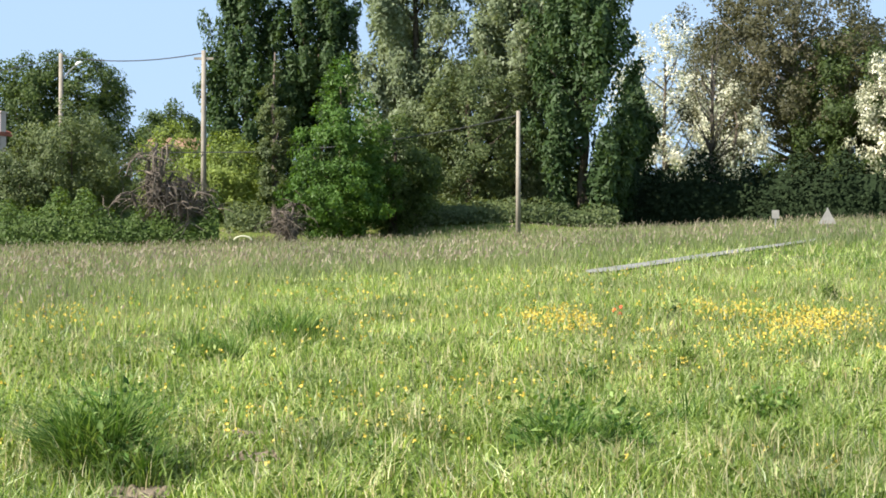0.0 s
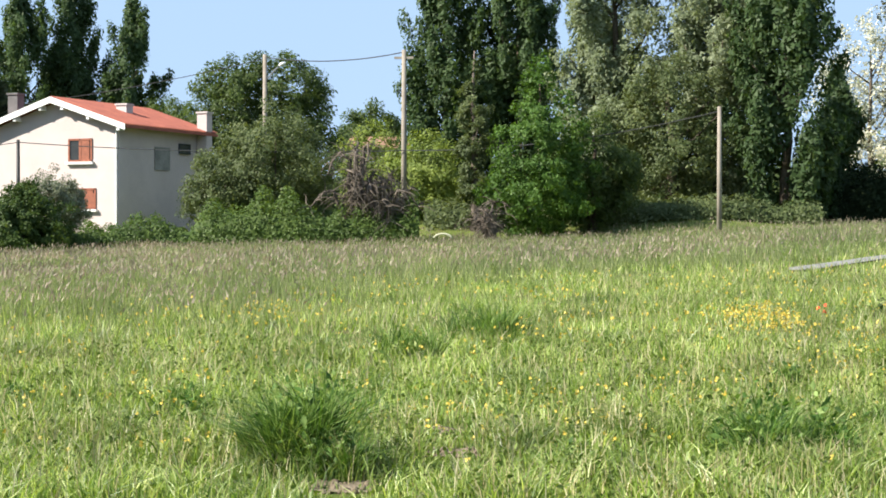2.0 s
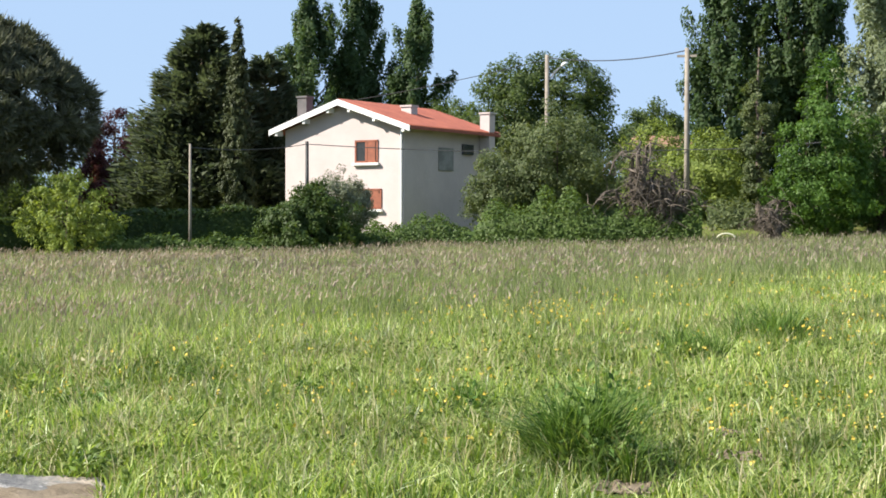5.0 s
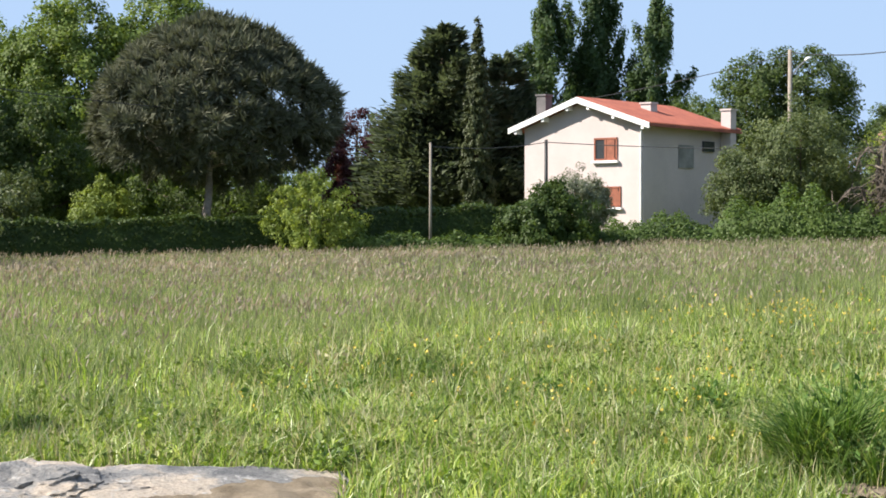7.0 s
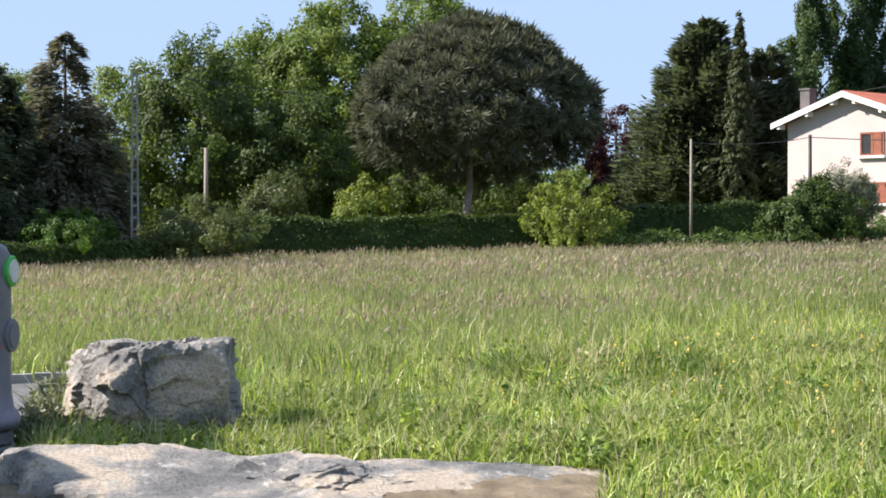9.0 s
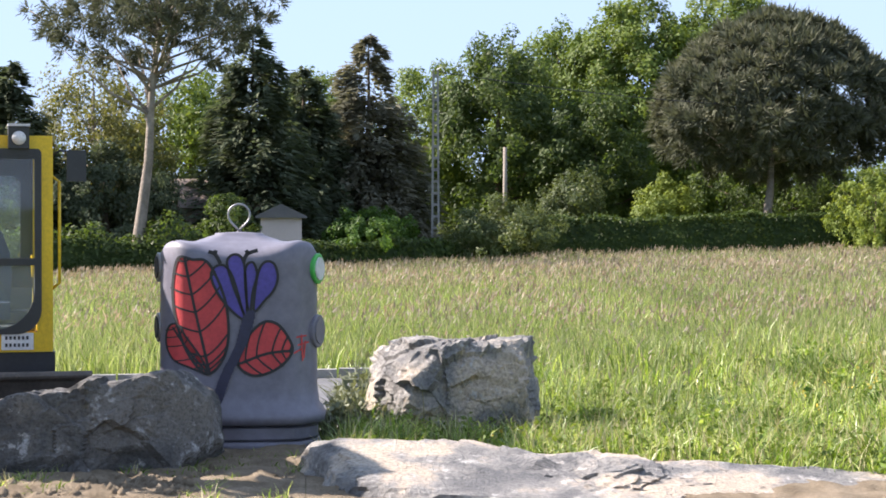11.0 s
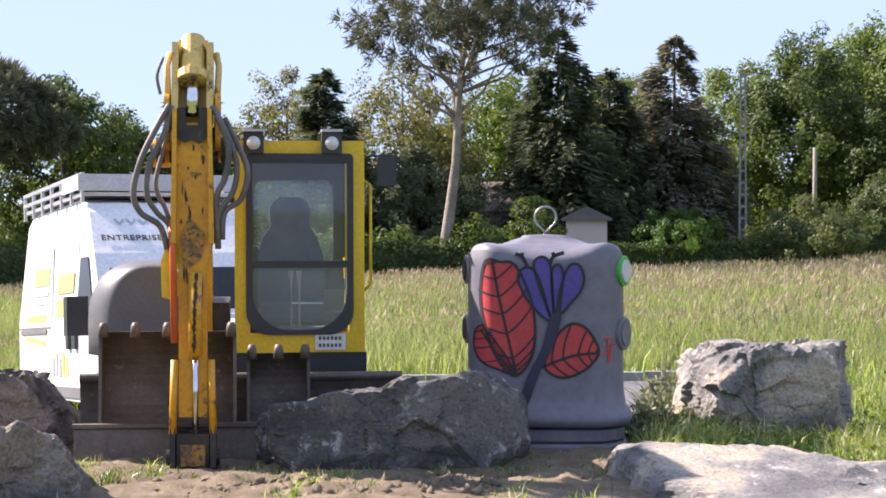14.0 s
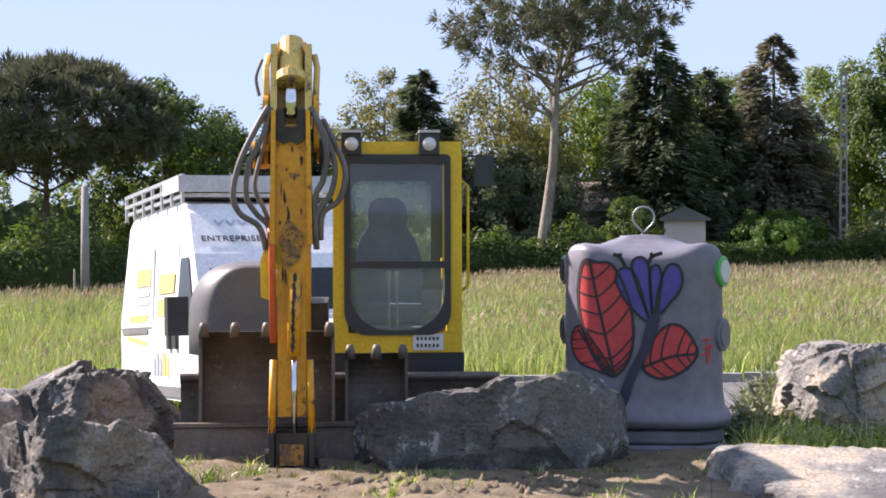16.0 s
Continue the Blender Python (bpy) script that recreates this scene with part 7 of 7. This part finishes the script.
scr = np.random.default_rng(91)
for k in range(22):
    zc, xc = scr.uniform(0.95, 2.45), BX + scr.uniform(-0.085, 0.085)
    hh, wd = scr.uniform(0.01, 0.07), scr.uniform(0.004, 0.012)
    bm = bmesh.new()
    prism(bm, [(xc + wd * math.cos(a) * scr.uniform(0.6, 1.4), zc + hh * math.sin(a) * scr.uniform(0.6, 1.4)) for a in np.linspace(0, 5.6, 9)], AY - 0.0035, AY + 0.002, "y")
    part("scratch", bm, M_GREASE, arm_ob, "dark scratch in the paint")
for k in range(9):
    zc, xc = 0.95 + 0.065 * k, BX + 0.02 + scr.uniform(-0.012, 0.012)
    bm = bmesh.new()
    prism(bm, [(xc + 0.014 * math.cos(a) * scr.uniform(0.5, 1.5), zc + 0.04 * math.sin(a) * scr.uniform(0.6, 1.4)) for a in np.linspace(0, 5.6, 9)], AY - 0.104, AY - 0.09, "y")
    part("scratch", bm, M_GREASE, arm_ob, "dark scratch in the paint")


def hose(pts, r=0.021):
    bm = bmesh.new()
    tube(bm, smooth_line([(BX + x, AY + y, z) for x, y, z in pts], n=7), r, 8)
    part("hose", bm, M_HOSE, arm_ob, "bent hydraulic hose", smooth=True)


hose([(-0.17, 0, 2.75), (-0.24, -0.06, 2.62), (-0.37, -0.1, 2.35), (-0.43, -0.1, 2.1), (-0.38, -0.08, 1.95), (-0.24, -0.04, 1.85), (-0.19, 0.0, 1.68)], 0.024)
hose([(-0.15, 0, 2.74), (-0.2, -0.06, 2.55), (-0.31, -0.1, 2.3), (-0.33, -0.1, 2.08), (-0.26, -0.06, 1.95), (-0.17, -0.02, 1.85), (-0.16, 0.0, 1.66)], 0.022)
hose([(-0.14, 0.02, 2.7), (-0.22, 0.0, 2.4), (-0.27, -0.04, 2.15), (-0.2, -0.04, 1.98), (-0.14, 0.0, 1.8)], 0.018)
hose([(-0.22, 0.15, 3.12), (-0.265, 0.12, 2.98), (-0.24, 0.1, 2.84)], 0.013)
hose([(0.15, 0, 2.74), (0.22, -0.08, 2.6), (0.27, -0.1, 2.4), (0.24, -0.08, 2.2), (0.18, -0.06, 2.05), (0.19, 0.0, 1.68)], 0.024)
hose([(0.17, 0, 2.7), (0.27, -0.06, 2.5), (0.33, -0.08, 2.3), (0.3, -0.08, 2.1), (0.2, -0.05, 1.95), (0.17, 0.0, 1.72)], 0.022)
hose([(0.24, 0.1, 2.66), (0.34, 0.0, 2.45), (0.41, -0.05, 2.25), (0.36, -0.06, 2.05), (0.24, -0.04, 1.95), (0.22, 0.0, 1.75)], 0.022)


# ---- loose buckets in front of the blade ----
def bucket(name, x0, x1, z0, z1, y, depth, teeth, label, m):
    t = thing(name, m, label, "excavator bucket", "loose buckets")
    h = z1 - z0
    prof = [(y + depth * math.sin(a), z0 + h * (0.5 - 0.5 * math.cos(a))) for a in np.linspace(0.0, math.pi * 0.93, 14)]
    bm = bmesh.new()
    prism(bm, prof + [(p[0] + 0.025, p[1]) for p in prof[::-1]], x0, x1, "x")
    part("shell", bm, M_WORNSTEEL, t)
    for x in (x0, x1 - 0.025):
        bm = bmesh.new()
        prism(bm, [(y - 0.005, z0), (y + 0.02, z0)] + prof[1:], x, x + 0.025, "x")
        part("side_plate", bm, M_WORNSTEEL, t)
    for k in range(teeth):
        x = x0 + 0.04 + (x1 - x0 - 0.08) * k / max(teeth - 1, 1)
        bm = bmesh.new()
        tube(bm, [(x, y + 0.02, z1 - 0.05), (x, y + 0.02, z1 + 0.035), (x, y + 0.02, z1 + 0.065)], [0.042, 0.036, 0.022], 10)
        part("tooth", bm, M_WORNSTEEL, t, smooth=True)
    return t


EM = EX.matrix_world.copy()
bucket("excavator_bucket", -1.14, -0.08, 0.3, 1.04, -1.25, 0.36, 5, "wide brown steel digging bucket with teeth upward", EM)
bucket("excavator_bucket", 0.0, 0.5, 0.3, 0.85, -1.05, 0.3, 3, "narrow brown steel digging bucket with teeth upward", EM)
grading = thing("grading_bucket", EM, "long flat steel grading bucket lying on the soil", "excavator bucket", "loose buckets")
bm = bmesh.new()
prism(bm, [(-1.38, -0.04), (-1.32, 0.29), (-1.28, 0.32), (-0.9, 0.28), (-0.85, -0.04)], -1.32, 0.4, "x")
part("shell", bm, M_WORNSTEEL, grading, bevel=0.015)
bm = bmesh.new()
box(bm, -1.33, 0.41, -1.345, -1.26, 0.3, 0.33)
part("lip", bm, M_WORNSTEEL, grading, "worn bright lip", bevel=0.008)

# ---- van ----
M_VAN = surface("white_van_paint", (0.78, 0.78, 0.79), (0.72, 0.72, 0.73), 1.0, 25.0, 0.3, bump=0.02)
M_VANGLASS = surface("van_glass", (0.03, 0.035, 0.04), (0.02, 0.024, 0.028), 1.0, 20.0, 0.2, bump=0, spec=0.25)
M_VANGREY = surface("grey_decal", (0.38, 0.4, 0.45), (0.34, 0.36, 0.41), 2.0, 25.0, 0.4, bump=0)
M_VANYEL = surface("amber_decal", (0.75, 0.52, 0.16), (0.7, 0.47, 0.14), 2.0, 25.0, 0.4, bump=0)
M_ALU = surface("aluminium_rack", (0.55, 0.55, 0.56), (0.45, 0.45, 0.46), 3.0, 40.0, 0.4, 0.6, bump=0.08)
M_LETTER = surface("dark_lettering", (0.03, 0.03, 0.06), (0.03, 0.03, 0.05), 2.0, 25.0, 0.5, bump=0)
a_pt, b_pt = at(64.25, 22.5), at(61.25, 17.7)
back_dir = (a_pt - b_pt).normalized()
cross = Vector((back_dir.y, -back_dir.x, 0)).normalized()
up_dir = cross.cross(back_dir).normalized()
van_m = Matrix(((cross.x, back_dir.x, up_dir.x, b_pt.x), (cross.y, back_dir.y, up_dir.y, b_pt.y), (cross.z, back_dir.z, up_dir.z, b_pt.z + 0.02), (0, 0, 0, 1)))
VAN = thing("van", van_m, "white high-roofed panel van with grey and amber lettering", "van")
VW = 1.9
side = [(-0.05, 0.3), (-0.12, 0.55), (-0.05, 0.95), (0.2, 1.12), (0.62, 1.22), (1.15, 1.88), (1.22, 1.95), (1.58, 2.34), (1.74, 2.45), (2.05, 2.51), (4.6, 2.49), (4.85, 2.37), (4.95, 1.2), (4.95, 0.35)]
bm = bmesh.new()


def lean_in(z):
    return 0.0 if z < 1.15 else 0.11 * ((z - 1.15) / 1.15) ** 1.3


L_, R_ = [], []
for i, (y, z) in enumerate(side):
    L_.append(bm.verts.new((lean_in(z), y, z)))
    R_.append(bm.verts.new((VW - lean_in(z), y, z)))
n = len(side)
bm.faces.new(L_)
bm.faces.new(R_[::-1])
for i in range(n):
    bm.faces.new((L_[i], R_[i], R_[(i + 1) % n], L_[(i + 1) % n]))
body = part("body", bm, M_VAN, VAN, bevel=0.07)
bm = bmesh.new()
dv = Vector((0, 0.53, 0.64)).normalized()
nv = Vector((0, -0.77, 0.64)).normalized() * 0.012
p0, p1 = Vector((0, 0.66, 1.265)), Vector((0, 1.12, 1.82))
vs = [bm.verts.new((x, p.y + nv.y * k, p.z + nv.z * k)) for k in (0, 1) for x, p in ((0.14, p0), (VW - 0.14, p0), (VW - 0.2, p1), (0.2, p1))]
for f in ((0, 1, 2, 3), (4, 7, 6, 5), (0, 4, 5, 1), (1, 5, 6, 2), (2, 6, 7, 3), (3, 7, 4, 0)):
    bm.faces.new([vs[i] for i in f])
part("windscreen", bm, M_VANGLASS, VAN, "dark windscreen")


def side_panel(name, poly, mat, label, off=0.008, parent=None):
    """A shape on the van's near side, as (y, z) pairs."""
    bm = bmesh.new()
    def sx(z):
        return lean_in(z) - 0.002
    p = [bm.verts.new((sx(z) - off, y, z)) for y, z in poly]
    q = [bm.verts.new((sx(z), y, z)) for y, z in poly]
    bm.faces.new(p)
    bm.faces.new(q[::-1])
    for i in range(len(poly)):
        bm.faces.new((p[i], q[i], q[(i + 1) % len(poly)], p[(i + 1) % len(poly)]))
    return part(name, bm, mat, parent or VAN, label)


side_panel("side_window", [(1.0, 1.28), (1.75, 1.28), (1.75, 1.86), (1.4, 1.86)], M_VANGLASS, "dark cab window")
side_panel("decal", [(3.0, 1.25), (4.0, 1.25), (4.2, 2.02), (3.2, 2.05)], M_VANGREY, "grey painted panel", 0.0025)
for poly in ([(3.3, 1.62), (4.1, 1.62), (4.1, 1.82), (3.3, 1.82)], [(3.35, 1.2), (4.4, 1.2), (4.4, 1.28), (3.35, 1.28)], [(2.0, 1.5), (2.8, 1.5), (2.8, 1.72), (2.0, 1.72)], [(2.0, 1.25), (2.8, 1.25), (2.8, 1.44), (2.0, 1.44)], [(3.4, 0.92), (4.5, 0.99), (4.5, 1.04), (3.4, 0.97)]):
    side_panel("decal", poly, M_VANYEL, "amber painted panel", 0.004)
for poly in ([(3.3, 1.5), (4.1, 1.5), (4.1, 1.54), (3.3, 1.54)], [(3.3, 1.4), (4.1, 1.4), (4.1, 1.45), (3.3, 1.45)]):
    side_panel("decal_bar", poly, M_WHITERIM, "pale bar of small writing", 0.005)
for k in range(5):
    y = 2.2 + 0.18 * k
    side_panel("lettering_bar", [(y, 0.58), (y + 0.12, 0.58), (y + 0.12, 0.78 + 0.06 * (k % 2)), (y, 0.78 + 0.06 * (k % 2))], M_VANGREY if k > 1 else M_VANYEL, "bar of painted writing", 0.004)
for y0, y1, z0, z1 in ((1.9, 1.925, 0.45, 2.05), (0.78, 0.8, 0.45, 1.3), (3.1, 4.9, 1.12, 1.14)):
    side_panel("seam", [(y0, z0), (y1, z0), (y1, z1), (y0, z1)], M_GREYCOVER, "dark door seam", 0.003)
for y in (1.72, 2.05):
    side_panel("door_handle", [(y, 0.88), (y + 0.12, 0.88), (y + 0.12, 1.06), (y, 1.06)], M_BLACKTRIM, "black door handle", 0.035)
side_panel("rail_slot", [(3.3, 1.06), (4.8, 1.06), (4.8, 1.11), (3.3, 1.11)], M_GREYCOVER, "grey sliding-door rail", 0.012)
side_panel("side_moulding", [(0.9, 0.36), (4.9, 0.36), (4.9, 0.47), (0.9, 0.47)], M_GREYCOVER, "grey lower moulding", 0.02)
bm = bmesh.new()
box(bm, -0.33, -0.11, 0.72, 0.88, 1.02, 1.42)
mirv = part("mirror", bm, M_BLACKTRIM, VAN, "black door mirror", bevel=0.07)
bm = bmesh.new()
box(bm, -0.12, 0.14, 0.76, 0.84, 1.16, 1.32)
part("mirror_arm", bm, M_ALU, mirv, "bright mirror bracket", bevel=0.02)
bm = bmesh.new()
box(bm, 0.06, 0.34, -0.14, 0.0, 0.72, 0.98)
part("headlight", bm, M_LENS, VAN, "clear headlight", bevel=0.03)
bm = bmesh.new()
box(bm, -0.01, VW + 0.01, -0.18, 0.1, 0.28, 0.55)
part("bumper", bm, M_GREYCOVER, VAN, bevel=0.03)
for y in (0.75, 3.95):
    bm = bmesh.new()
    tube(bm, [(-0.015, y, 0.32), (0.2, y, 0.32)], 0.32, 28)
    w = part("wheel", bm, M_RUBBER, VAN)
    bm = bmesh.new()
    tube(bm, [(-0.025, y, 0.32), (-0.005, y, 0.32)], 0.2, 20)
    part("rim", bm, M_ALU, w)
rack = part("rack_deck", (lambda b: (box(b, 0.08, VW - 0.08, 1.75, 4.85, 2.53, 2.57), b)[1])(bmesh.new()), M_ALU, VAN, "aluminium roof rack deck")
for x in (0.06, VW - 0.1):
    for z in (2.64, 2.76):
        bm = bmesh.new()
        box(bm, x, x + 0.04, 1.7, 4.9, z - 0.02, z + 0.02)
        part("rail", bm, M_ALU, rack)
    for k in range(7):
        bm = bmesh.new()
        y = 1.72 + k * 0.52
        box(bm, x + 0.003, x + 0.037, y, y + 0.05, 2.46, 2.74)
        part("upright", bm, M_ALU, rack)
bm = bmesh.new()
box(bm, 0.02, VW - 0.02, 1.66, 1.7, 2.58, 2.76)
part("front_board", bm, M_ALU, rack)
bm = bmesh.new()
box(bm, 0.045, 0.058, 1.75, 2.60, 2.60, 2.76)
part("sign_board", bm, M_WHITERIM, rack, "small pale name board")
txt = bpy.data.curves.new("lettering", "FONT")
txt.body, txt.size, txt.extrude, txt.align_x, txt.space_character = "ENTREPRISE", 0.115, 0.003, "CENTER", 1.1
txt.materials.append(M_LETTER)
t_ob = new("lettering", txt)
t_ob.parent = VAN
slope_a = math.degrees(math.atan2(0.39, 0.36))
t_ob.matrix_local = pose(0.5, 1.28, 2.015, slope_a, 0, 0) @ Matrix.Translation((0, 0, 0.012))
tagged(t_ob, "dark printed lettering on the roof front")
bm = bmesh.new()
for k in range(4):
    x = 0.3 + k * 0.13
    q = pose(0.06, 1.5, 2.253, slope_a, 0, 0)
    for a, b in (((x, 0), (x + 0.05, -0.07)), ((x + 0.05, -0.07), (x + 0.1, 0.0))):
        vs = [bm.verts.new(q @ Vector((u, v + d, 0.01))) for u, v, d in ((a[0], a[1], 0.02), (b[0], b[1], 0.02), (b[0], b[1], -0.02), (a[0], a[1], -0.02))]
        bm.faces.new(vs)
part("logo_mark", bm, M_VANGREY, VAN, "pale zigzag emblem")
